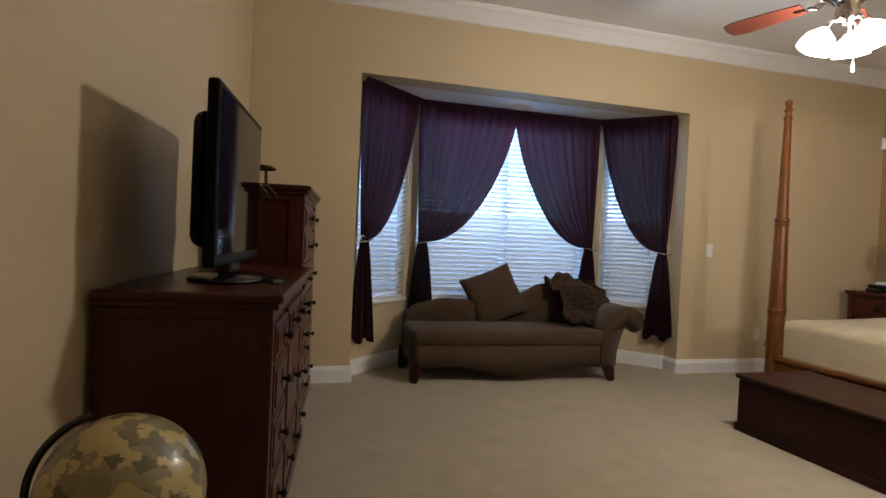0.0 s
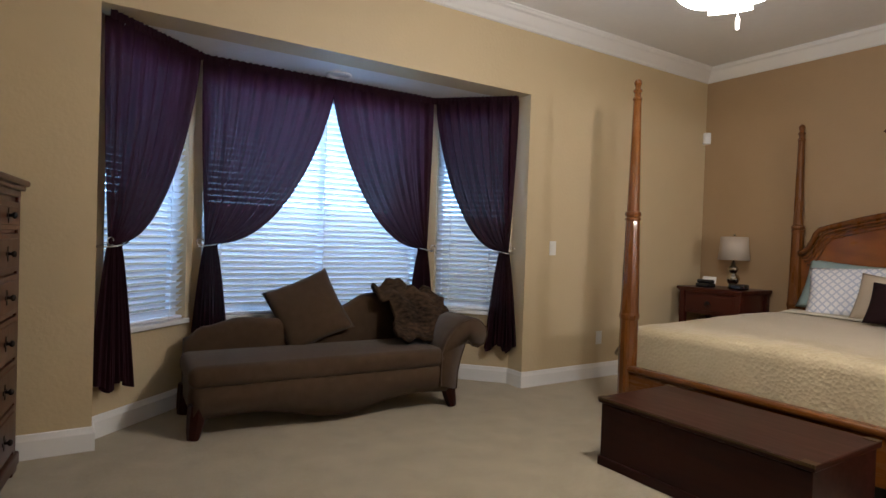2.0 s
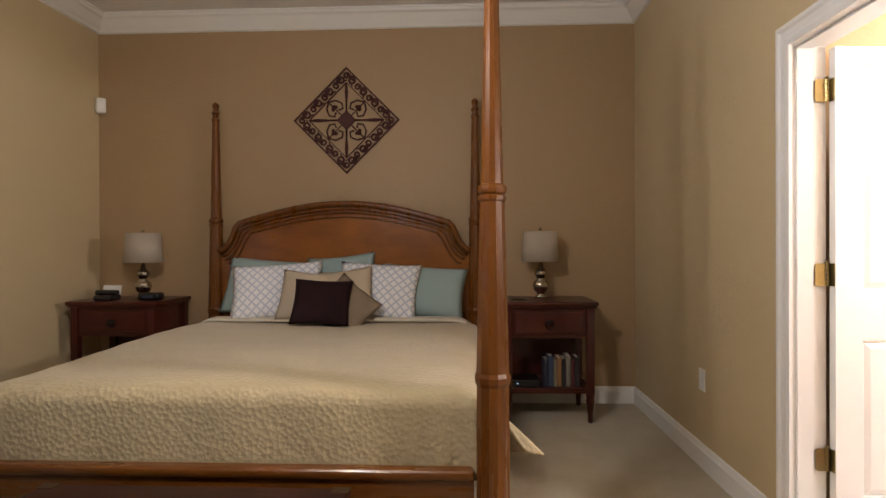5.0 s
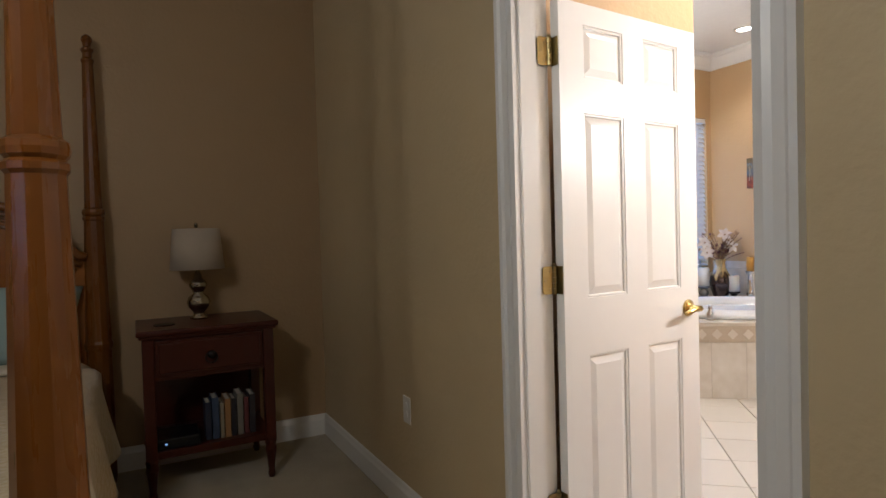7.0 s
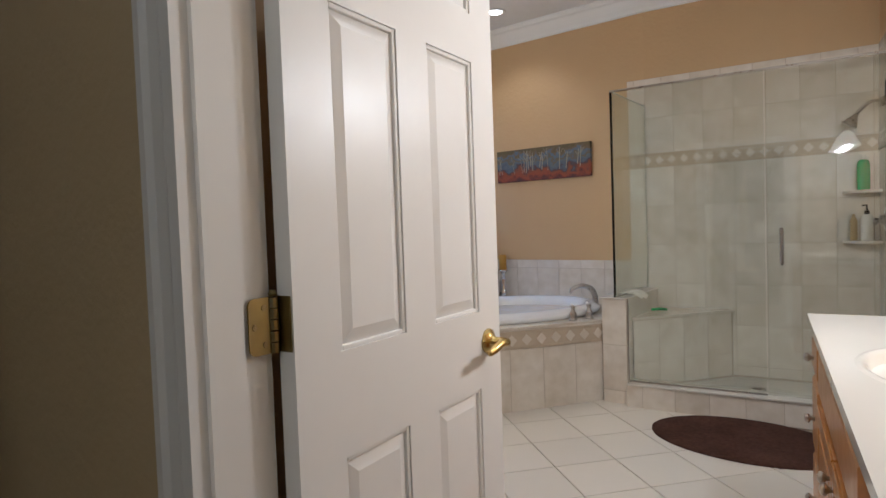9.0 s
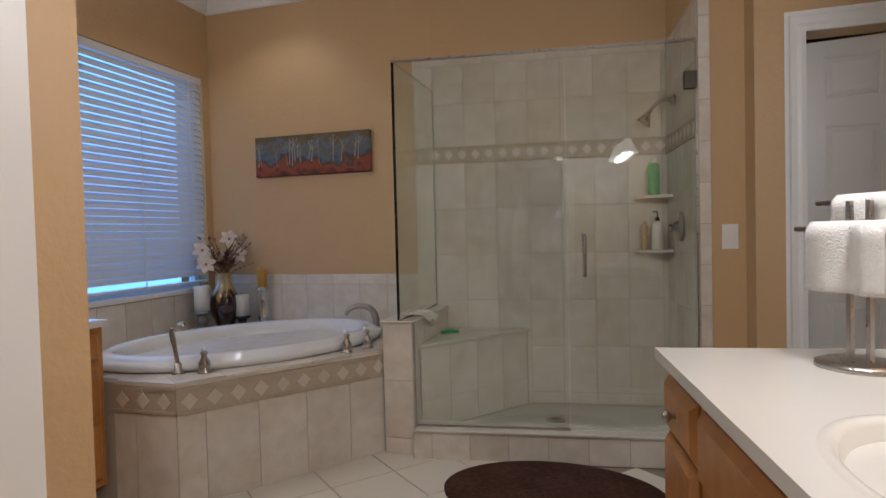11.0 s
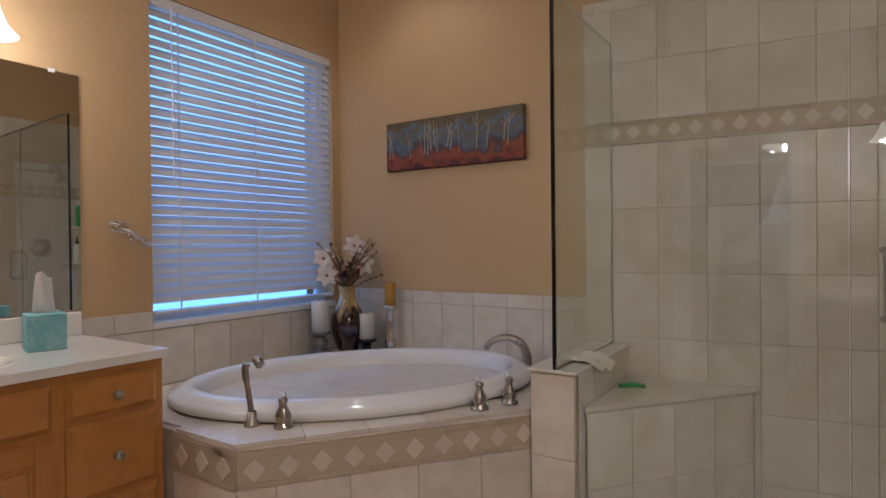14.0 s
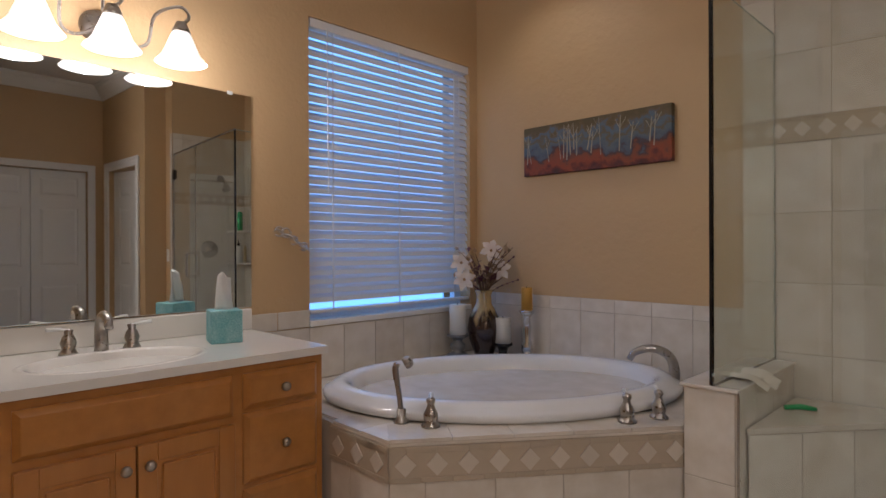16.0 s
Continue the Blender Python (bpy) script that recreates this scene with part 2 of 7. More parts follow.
CHEST = material("dark_chest_wood", (0.036, 0.008, 0.0045), 0.36, grain=1.0, scale=30, tint=(0.013, 0.003, 0.003), stretch=(1, 0.10, 1), coat=0.04, spec=0.15)
BLACK = material("black_plastic", (0.008, 0.008, 0.01), 0.18)
IRON = material("dark_iron", (0.02, 0.014, 0.012), 0.45, metal=0.6, grain=0.4, scale=60)
BRASS = material("polished_brass", (0.66, 0.48, 0.18), 0.24, metal=1.0, grain=0.35, scale=30)
NICKEL = material("brushed_nickel", (0.45, 0.42, 0.38), 0.28, metal=1.0, grain=0.2, scale=80)
CHROME = material("bright_steel", (0.7, 0.7, 0.7), 0.12, metal=1.0)
WHITEPL = material("white_plastic", (0.75, 0.74, 0.70), 0.35)


# ---- the shell of both rooms ----
N, E, S = 4.64, 6.452, 0.403          # inner faces of the bedroom
SB, EB, BB = 0.268, 6.657, -3.645     # inner faces of the bathroom
H, HB = 3.05, 2.93
SLANT = 0.125


def west(y):
    return 0.18 + SLANT * (y - N)


def wall(name, rows, mat, label):
    return solid(name, boxes(rows), mat, label, "wall", kind="structure")


def slab(name, outline, z0, z1, mat, label, category):
    return solid(name, prism(outline, z0, z1), mat, label, category, kind="structure")


BACK = -1.0
slab("floor_bedroom", [(west(BACK) - 0.3, BACK - 0.2), (2.3, BACK - 0.2), (2.3, S - 0.07), (E + 0.2, S - 0.07), (E + 0.2, N + 0.3), (4.2, 5.6), (0.9, 5.6), (west(N) - 0.3, N + 0.3)], -0.12, 0.0, CARPET, "beige cut pile carpet over the bedroom floor", "floor")
slab("ceiling_bedroom", [(west(BACK) - 0.3, BACK - 0.2), (2.3, BACK - 0.2), (2.3, S - 0.06), (E + 0.2, S - 0.06), (E + 0.2, N + 0.2), (west(N) - 0.3, N + 0.2)], H, H + 0.15, CEIL, "white textured bedroom ceiling", "ceiling")
# north wall with the bay's opening
BX0, BX1, BZ = 1.0, 4.033, 2.415
wall("wall_north", [(west(N) - 0.25, N, 0, BX0, N + 0.24, H), (BX1, N, 0, E + 0.15, N + 0.24, H), (BX0, N, BZ, BX1, N + 0.24, H)], WALL, "tan painted wall with an opening to the bay")
slab("wall_west", [(west(N), N), (west(N) - 0.2, N), (west(BACK) - 0.2, BACK), (west(BACK), BACK)], 0, H, WALL, "tan painted wall behind the dresser", "wall")
wall("wall_east", [(E, SB, 0, E + 0.15, N, H)], WALL_E, "darker brown wall behind the bed")
wall("wall_back", [(west(BACK) - 0.2, BACK - 0.15, 0, 2.35, BACK, H)], WALL, "plain tan painted wall")
wall("wall_passage", [(2.2, BACK, 0, 2.35, S, H)], WALL, "plain tan painted wall")
DX0, DX1, DH = 3.515, 4.318, 2.0
wall("wall_south", [(2.35, SB + 0.03, 0, DX0 - 0.02, S, H), (DX1 + 0.02, SB + 0.03, 0, E, S, H), (DX0 - 0.02, SB + 0.03, DH + 0.02, DX1 + 0.02, S, H)], WALL, "tan painted wall with the bathroom doorway")
# bay: three walls with window openings
BAY = [(BX0, 4.82), (1.60, 5.36), (3.53, 5.36), (BX1, 4.82)]
SILL, HEAD = 0.60, 2.30
slab("bay_ceiling", [(BX0 - 0.15, N + 0.24), (BAY[1][0] - 0.1, 5.56), (BAY[2][0] + 0.1, 5.56), (BX1 + 0.15, N + 0.24)], BZ, BZ + 0.12, CEIL, "white soffit over the bay", "ceiling")


def window_wall(name, a, b, gap, thick=0.14):
    """A wall from a to b, thick outwards, with a window opening gap metres in from both ends. Returns its frame of reference and length."""
    a, b = Vector((*a, 0)), Vector((*b, 0))
    d = b - a
    length = d.length
    m = Matrix.Translation(a) @ Matrix.Rotation(math.atan2(d.y, d.x), 4, "Z")
    bm = boxes([(0, 0, 0, gap, thick, BZ), (length - gap, 0, 0, length, thick, BZ), (gap, 0, 0, length - gap, thick, SILL), (gap, 0, HEAD, length - gap, thick, BZ)])
    solid(name, bm, WALL, "tan painted bay wall under the window", "wall", m, kind="structure")
    return m, length


FRAME_OUT = material("white_vinyl", (0.7, 0.72, 0.74), 0.4)
GLASS = bpy.data.materials.new("clear_glass")
GLASS.use_nodes = True
gb = GLASS.node_tree.nodes["Principled BSDF"]
gb.inputs["Transmission Weight"].default_value, gb.inputs["Roughness"].default_value, gb.inputs["IOR"].default_value = 1.0, 0.0, 1.45
gb.inputs["Base Color"].default_value = (0.96, 0.98, 0.97, 1)
SLAT = thin_cloth("white_blind_slat", (0.80, 0.80, 0.80), 0.11, 0.5, grain=0.1, scale=20)


def window(name, m, x0, x1, z0, z1, depth, bars, label):
    """A framed window with its panes, in a wall's own frame of reference."""
    w = new(name)
    w.matrix_world = m
    tagged(w, label, "window", kind="structure")
    f = 0.045
    part("window_frame", boxes([(x0, depth, z0, x0 + f, depth + 0.05, z1), (x1 - f, depth, z0, x1, depth + 0.05, z1), (x0 + f, depth, z0, x1 - f, depth + 0.05, z0 + f), (x0 + f, depth, z1 - f, x1 - f, depth + 0.05, z1)]), FRAME_OUT, w)
    xs = [x0 + f + (x1 - x0 - 2 * f) * i / bars for i in range(bars + 1)]
    for i in range(bars):
        if i:
            part("mullion", box(xs[i] - 0.02, depth + 0.004, z0 + f, xs[i] + 0.02, depth + 0.046, z1 - f), FRAME_OUT, w)
        p = part("pane", box(xs[i], depth + 0.022, z0 + f, xs[i + 1], depth + 0.028, z1 - f), GLASS, w)
        p.visible_shadow = False
    return w


SLAT_B = thin_cloth("white_faux_wood_slat", (0.78, 0.77, 0.76), 0.10, 0.45, grain=0.1, scale=20)


def blind(m, x0, x1, z0, z1, y, pitch, tilt, label, mat=SLAT, lift=0.035):
    """A venetian blind: headrail, slats, bottom rail, ladder cords and a wand."""
    b = thing("window_blind", m, label, "blind")
    part("headrail", box(x0, y - 0.028, z1 - 0.045, x1, y + 0.028, z1, 0.004), mat, b)
    part("bottom_rail", box(x0, y - 0.026, z0, x1, y + 0.026, z0 + 0.018, 0.004), mat, b)
    n = int((z1 - z0 - 0.07) / pitch)
    first = None
    for i in range(n):
        z = z0 + lift + (i + 0.5) * (z1 - z0 - lift - 0.05) / n
        if first is None:
            bm = bmesh.new()
            v = [bm.verts.new((x, yy, zz)) for x in (x0, x1) for yy, zz in ((-0.025, 0), (0, 0.0035), (0.025, 0), (0.025, 0.002), (0, 0.0055), (-0.025, 0.002))]
            for k in range(6):
                bm.faces.new((v[k], v[(k + 1) % 6], v[6 + (k + 1) % 6], v[6 + k]))
            bm.faces.new(v[:6][::-1])
            bm.faces.new(v[6:])
            first = part("slat", bm, mat, b)
            o = first
        else:
            o = new("slat", first.data)
            o.parent = b
        o.matrix_basis = pose(0, y, z, tilt, 0, 0)
    for x in [x0 + 0.13, x1 - 0.13] + ([(x0 + x1) / 2] if x1 - x0 > 1 else []):
        part("ladder_cord", boxes([(x - 0.004, y - 0.029, z0, x + 0.004, y - 0.027, z1)]), mat, b)
    return b


m1, l1 = window_wall("wall_bay_left", BAY[0], BAY[1], 0.06)
m2, l2 = window_wall("wall_bay_middle", BAY[1], BAY[2], 0.06)
m3, l3 = window_wall("wall_bay_right", BAY[2], BAY[3], 0.06)
for i, (mm, ll, bars) in enumerate(((m1, l1, 1), (m2, l2, 2), (m3, l3, 1))):
    window("window_%d" % (i + 1), mm, 0.06, ll - 0.06, SILL, HEAD, 0.075, bars, "white framed bay window behind blinds")
    solid("window_sill", box(0.04, -0.03, SILL - 0.03, ll - 0.04, 0.075, SILL + 0.002, 0.006), TRIM, "white painted window sill in the bay", "sill", mm, kind="structure")
    blind(mm, 0.065, ll - 0.065, SILL + 0.006, HEAD - 0.004, 0.04, 0.043, -40, "white wooden venetian blind, slats half closed")
slab("bay_jamb_left", [(BX0 - 0.14, N + 0.24), (BX0, N + 0.24), (BX0 - 0.14, 5.0)], 0, BZ, WALL, "tan painted side of the bay", "wall")
slab("bay_jamb_right", [(BX1 + 0.14, N + 0.24), (BX1 + 0.14, 5.0), (BX1, N + 0.24)], 0, BZ, WALL, "tan painted side of the bay", "wall")

# trim
BASE = [(0, 0), (0.016, 0), (0.016, 0.095), (0.011, 0.108), (0.006, 0.125), (0, 0.13)]
CROWN = [(0, 0), (0.012, -0.125), (0.018, -0.125), (0.03, -0.105), (0.045, -0.09), (0.085, -0.04), (0.105, -0.03), (0.115, -0.012), (0.125, -0.012), (0.125, 0)]
CROWN[0] = (0, -0.0)
CROWN.insert(1, (0, -0.13))


def skirting(name, path, label):
    return solid(name, sweep(BASE, path), TRIM, label, "baseboard", kind="structure")


def cornice(name, path, label):
    return solid(name, sweep(CROWN, path), TRIM, label, "crown moulding", kind="structure")


skirting("baseboard_bedroom_west", [(BX0, 4.82 - 0.003, 0), (BX0, N, 0), (west(N), N, 0), (west(BACK), BACK, 0), (2.2, BACK, 0), (2.2, S, 0), (DX0 - 0.085, S, 0)], "white painted baseboard along the bedroom walls")
skirting("baseboard_bedroom_east", [(DX1 + 0.061, S, 0), (E, S, 0), (E, N, 0), (BX1, N, 0), (BX1, BAY[3][1], 0), (BAY[2][0], BAY[2][1], 0), (BAY[1][0], BAY[1][1], 0), (BAY[0][0], BAY[0][1], 0)], "white painted baseboard along the bedroom and bay")
cornice("crown_bedroom", [(2.2, S, H), (E, S, H), (E, N, H), (west(N), N, H), (west(BACK), BACK, H), (2.2, BACK, H), (2.2, S, H)], "white moulded crown round the bedroom ceiling")

# doorway to the bathroom
def casing(name, x0, x1, y, out, top, label, width=0.088):
    """Moulded trim round an opening in a wall that faces out (+1 or -1 along y)."""
    prof = [(0, 0), (0.014, 0.0), (0.017, 0.02), (0.011, 0.035), (0.013, 0.06), (0.02, 0.07), (0.02, 0.086), (0, width)]
    bm = bmesh.new()
    rings = []
    for cx, sx, z, sz in ((x0, -1, 0, 0), (x0, -1, top, 1), (x1, 1, top, 1), (x1, 1, 0, 0)):
        rings.append([bm.verts.new((cx + sx * w, y + out * d, z + sz * w)) for d, w in prof])
    for a, b in zip(rings, rings[1:]):
        for k in range(len(prof)):
            j = (k + 1) % len(prof)
            bm.faces.new((a[k], b[k], b[j], a[j]))
    bm.faces.new(rings[0])
    bm.faces.new(rings[-1][::-1])
    bmesh.ops.recalc_face_normals(bm, faces=bm.faces[:])
    return solid(name, bm, TRIM, label, "door casing", kind="structure")


casing("door_casing_bedroom", DX0 + 0.006, DX1 - 0.03, S, 1, DH, "white moulded casing round the bathroom doorway")
casing("door_casing_bathroom", DX0 + 0.006, DX1 + 0.006, SB, -1, DH, "white moulded casing round the bathroom doorway")
# added stub, unseen itself: keeps light out of the gap at the hinges
wall("wall_behind_door", [(4.46, -0.62, 0, 4.56, SB, HB)], BATHWALL, "plain peach wall stub added behind the door to darken the gap")
solid("door_jamb", boxes([(DX0 - 0.02, SB, 0, DX0, S, DH + 0.02), (DX1, SB, 0, DX1 + 0.02, S, DH + 0.02), (DX0, SB, DH, DX1, S, DH + 0.02), (DX0, SB + 0.045, 0, DX0 + 0.011, S - 0.03, DH), (DX1 - 0.011, SB + 0.045, 0, DX1, S - 0.03, DH), (DX0 + 0.011, SB + 0.045, DH - 0.011, DX1 - 0.011, S - 0.03, DH)]), TRIM, "white painted door jamb and stop", "door jamb", kind="structure")

# the shower's front and back run at a slant to the wall behind the tub
def turned(x, y, degrees):
    return Matrix.Translation((x, y, 0)) @ Matrix.Rotation(radians(degrees), 4, "Z") @ Matrix.Translation((-x, -y, 0))


FRONT_TURN, BACK_TURN = turned(4.96, -2.95, 7.0), turned(4.96, BB, 7.0)

# bathroom shell
BW = 3.16
TILE = material("cream_floor_tile", (0.69, 0.64, 0.55), 0.36, grain=0.2, scale=9, tint=(0.675, 0.622, 0.532), each=0.03)
WTILE = material("cream_wall_tile", (0.73, 0.68, 0.60), 0.2, grain=0.9, scale=11, bump=0.06, bump_scale=10, tint=(0.53, 0.46, 0.36), each=0.03)
WGROUT = material("cream_grout", (0.47, 0.41, 0.33), 0.85, grain=0.3, scale=60)
GROUT = material("pale_grout", (0.30, 0.25, 0.19), 0.9, grain=0.3, scale=60)
slab("floor_bathroom", [(1.9, S - 0.075), (1.9, -1.5), (1.9, BB - 0.1), (EB + 0.15, BB - 0.1), (EB + 0.15, S - 0.075)], -0.12, -0.004, GROUT, "pale grout bed under the floor tiles", "floor")
slab("ceiling_bathroom", [(1.9, BB - 0.15), (EB + 0.15, BB - 0.15), (EB + 0.15, SB + 0.03), (1.9, SB + 0.03)], HB, HB + 0.11, CEIL, "white textured bathroom ceiling", "ceiling")
WY0, WY1, WZ0, WZ1 = -3.575, -2.425, 0.84, 2.33
wall("wall_bath_east", [(EB, BB, 0, EB + 0.15, WY0, HB), (EB, WY1, 0, EB + 0.15, SB, HB), (EB, WY0, 0, EB + 0.15, WY1, WZ0), (EB, WY0, WZ1, EB + 0.15, WY1, HB)], BATHWALL, "peach textured wall with the bathroom window")
slab("wall_bath_south", [(EB + 0.15, BB), (EB + 0.15, BB - 0.15), (4.94, BB - 0.15), (3.1, BB - 0.15 - 0.228), (3.1, BB - 0.228), (4.96, BB)], 0, HB, BATHWALL, "peach textured wall behind the tub and shower", "wall")
wall("wall_bath_north", [(2.35, SB, 0, DX0 - 0.02, SB + 0.028, HB), (DX1 + 0.02, SB, 0, EB, SB + 0.028, HB), (DX0 - 0.02, SB, DH + 0.02, DX1 + 0.02, SB + 0.028, HB)], BATHWALL, "peach textured wall with the doorway")
slab("wall_bath_vanity", [(BW - 0.12, -1.72), (BW, -1.72), (BW - 0.19, SB), (BW - 0.31, SB)], 0, HB, BATHWALL, "peach textured wall behind the near vanity", "wall")
cornice("crown_bathroom", [(BW - 0.19, SB, HB), (BW, -1.72, HB), (BW - 0.12, -1.72, HB), (2.1, -1.72, HB), (2.1, -2.95, HB), (3.17, -2.95, HB), (3.20, -3.15, HB), (3.434, -3.122, HB), (3.526, -3.821, HB), (4.96, BB, HB), (EB, BB, HB), (EB, SB, HB), (BW - 0.19, SB, HB)], "white moulded crown round the bathroom ceiling")


# ---- bedroom things ----
def panel_front(x0, z0, x1, z1, y, d=0.018, edge=0.03):
    """A raised drawer or door front on a face that looks along -y: a bevelled slab with a framed field."""
    bm = bmesh.new()
    add_box(bm, x0, y - d, z0, x1, y, z1, 0.004)
    add_box(bm, x0 + edge, y - d - 0.006, z0 + edge, x1 - edge, y - d + 0.004, z1 - edge, 0.005)
    return bm


def knob(r=0.016):
    return [(0, 0), (r * 0.55, 0), (r * 0.4, 0.008), (r * 0.5, 0.014), (r, 0.02), (r * 0.95, 0.028), (r * 0.5, 0.033), (0, 0.034)]


OUT = Matrix.Rotation(radians(90), 4, "X")      # turns z up into -y


def four_poster():
    bed = thing("four_poster_bed", pose(0, 0, 0), "honey wood four-poster king bed with arched headboard", "bed")
    prof = [(0, 0), (0.058, 0), (0.062, 0.03), (0.062, 0.55), (0.060, 0.70), (0.066, 0.715), (0.068, 0.735), (0.062, 0.75), (0.060, 0.80), (0.046, 1.37), (0.052, 1.378), (0.052, 1.39), (0.045, 1.397), (0.052, 1.404), (0.054, 1.416), (0.052, 1.428), (0.042, 1.436), (0.041, 1.46), (0.026, 2.18), (0.031, 2.19), (0.031, 2.20), (0.022, 2.21), (0.022, 2.235), (0.03, 2.245), (0.03, 2.255), (0.018, 2.265), (0.02, 2.285), (0.027, 2.30), (0.022, 2.318), (0.008, 2.33), (0, 2.332)]
    for x, y in ((4.07, 1.592), (4.088, 3.615), (6.327, 1.63), (6.327, 3.63)):
        part("post", lathe(prof, 12, Matrix.Translation((x, y, 0)) @ Matrix.Rotation(radians(15), 4, "Z")), WOOD, bed, "turned and tapered honey wood post", False)
    foot = boxes([(4.05, 1.66, 0.12, 4.09, 3.585, 0.36)], 0.004)
    add_box(foot, 4.035, 1.66, 0.355, 4.105, 3.585, 0.395, 0.016, None, 3)
    part("footboard", foot, WOOD_X, bed)
    for y in (1.62, 3.62):
        part("side_rail", box(4.12, y - 0.018, 0.15, 6.28, y + 0.018, 0.36, 0.005), WOOD_X, bed)
    # headboard outline, from one post to the other
    half = [(0.965, 1.185), (0.93, 1.195), (0.89, 1.235), (0.855, 1.30), (0.83, 1.36), (0.80, 1.395)] + [(0.80 - 0.80 * k / 10, 1.395 + 0.145 * math.sin(math.pi / 2 * k / 10)) for k in range(1, 11)]
    top = [(2.632 - a, z) for a, z in half] + [(2.632 + a, z) for a, z in half[-2::-1]]

    def face(x0, x1, drop):
        line = [(y + (0.6 * drop if y < 2.6 else -0.6 * drop) * (abs(y - 2.632) > 0.78), z - drop) for y, z in top]
        bm = bmesh.new()
        ring = [(line[0][0], 0.35)] + line + [(line[-1][0], 0.35)]
        a, b = [bm.verts.new((x0, y, z)) for y, z in ring], [bm.verts.new((x1, y, z)) for y, z in ring]
        bm.faces.new(a)
        bm.faces.new(b[::-1])
        for i in range(len(ring)):
            j = (i + 1) % len(ring)
            bm.faces.new((a[j], a[i], b[i], b[j]))
        bmesh.ops.recalc_face_normals(bm, faces=bm.faces[:])
        return bm
    part("headboard", face(6.31, 6.345, 0.02), BURL, bed, "figured honey veneer panel")
    rim = bmesh.new()
    for drop, r in ((0.0, 0.024), (0.036, 0.014), (0.066, 0.011), (0.10, 0.008)):
        add_tube(rim, [(6.302 - 0.008 * (drop == 0), y + (0.7 * drop if y < 2.632 else -0.7 * drop) * (abs(y - 2.632) > 0.78), z - drop) for y, z in top], r, 8)
    part("headboard_moulding", rim, WOOD, bed, "", True)
    part("slat_base", box(4.12, 1.66, 0.27, 6.29, 3.60, 0.30), CHEST, bed)
    return bed


four_poster()
SHEET = material("white_linen", (0.62, 0.57, 0.47), 0.85, grain=0.3, scale=30, bump=0.3, bump_scale=18)
solid("mattress", box(4.16, 1.67, 0.301, 6.28, 3.59, 0.655, 0.06, None, 3), SHEET, "thick mattress on the bed frame", "mattress", smooth=True)

QUILT = material("cream_quilt", (0.43, 0.345, 0.195), 0.75, grain=0.4, scale=14, tint=(0.36, 0.285, 0.155), sheen=0.3)
nt = QUILT.node_tree
vor, bmp, tco = nt.nodes.new("ShaderNodeTexVoronoi"), nt.nodes.new("ShaderNodeBump"), nt.nodes.new("ShaderNodeTexCoord")
vor.inputs["Scale"].default_value = 52
bmp.inputs["Strength"].default_value, bmp.inputs["Distance"].default_value = 0.5, 0.007
nt.links.new(tco.outputs["Object"], vor.inputs["Vector"])
nt.links.new(vor.outputs["Distance"], bmp.inputs["Height"])
nt.links.new(bmp.outputs[0], nt.nodes["Principled BSDF"].inputs["Normal"])


def bed_quilt():
    """A quilt over the mattress that hangs at the foot and both sides."""
    x_foot, x_head, y0, y1, top = 4.125, 6.02, 1.635, 3.625, 0.678

    def fn(u, v):
        # u across the bed from beyond one side to beyond the other, v from head to foot
        across, along = -0.42 + u * (y1 - y0 + 0.84), v * (x_head - x_foot + 0.30)
        hang_s = max(0.0, -across, across - (y1 - y0))
        y = y0 + min(max(across, 0), y1 - y0)
        sign = -1 if across < 0 else 1
        hang_f = max(0.0, along - (x_head - x_foot))
        x = x_head - min(along, x_head - x_foot)
        z = top + 0.012 * math.sin(3 * u * math.pi) * math.sin(2 * v * math.pi)
        edge = min(across, (y1 - y0) - across)
        if 0 <= edge < 0.12:
            z -= 0.025 * (1 - edge / 0.12) ** 2
        if hang_f == 0 and x - x_foot < 0.12:
            z -= 0.03 * (1 - (x - x_foot) / 0.12) ** 2
        if hang_s > 0:
            near_foot = max(0.0, 1 - (x - x_foot) / 0.35)
            z = top - 0.03 - hang_s * (0.80 - 0.30 * near_foot)
            flare = 0.02 + 0.10 * hang_s + 0.035 * math.sin(along * 13 + 1.5 * sign) * hang_s / 0.42
            y += sign * (flare + (0.34 if sign < 0 else 0.12) * near_foot * hang_s)
            x = max(x, 4.16)
            x += 0.05 * hang_s * math.sin(along * 9)
        if hang_f > 0:
            if hang_s > 0:
                z -= 0.10 * hang_f
            else:
                z = min(z, top - 0.05 - hang_f * 0.97)
                gather = max(0.0, 1 - across / 0.5)
                x = x_foot - 0.006 - (0.008 * math.sin(across * 16) + 0.018 * gather * math.sin(across * 46 + 4 * hang_f)) * hang_f / 0.3
        z += 0.004 * noise.noise(Vector((x * 6, y * 6, z * 6)))
        return (x, y, max(z, 0.10))
    ob = solid("bed_quilt", grid(120, 90, fn), QUILT, "cream textured quilt hanging over the bed's sides", "quilt", smooth=True)
    return thicken(ob, 0.012)


bed_quilt()


def fold_cuff():
    def fn(u, v):
        y = 1.66 + u * 1.94
        x = 5.90 + v * 0.20 + 0.02 * math.sin(u * 7)
        e = min(u, 1 - u) * 1.94
        return (x, y, 0.700 + 0.008 * math.sin(v * math.pi) - (0.05 * (1 - e / 0.12) ** 2 if e < 0.12 else 0))
    ob = solid("folded_blanket", grid(40, 6, fn), SHEET, "cream blanket folded back below the pillows", "blanket", smooth=True)
    thicken(ob, 0.014)


fold_cuff()


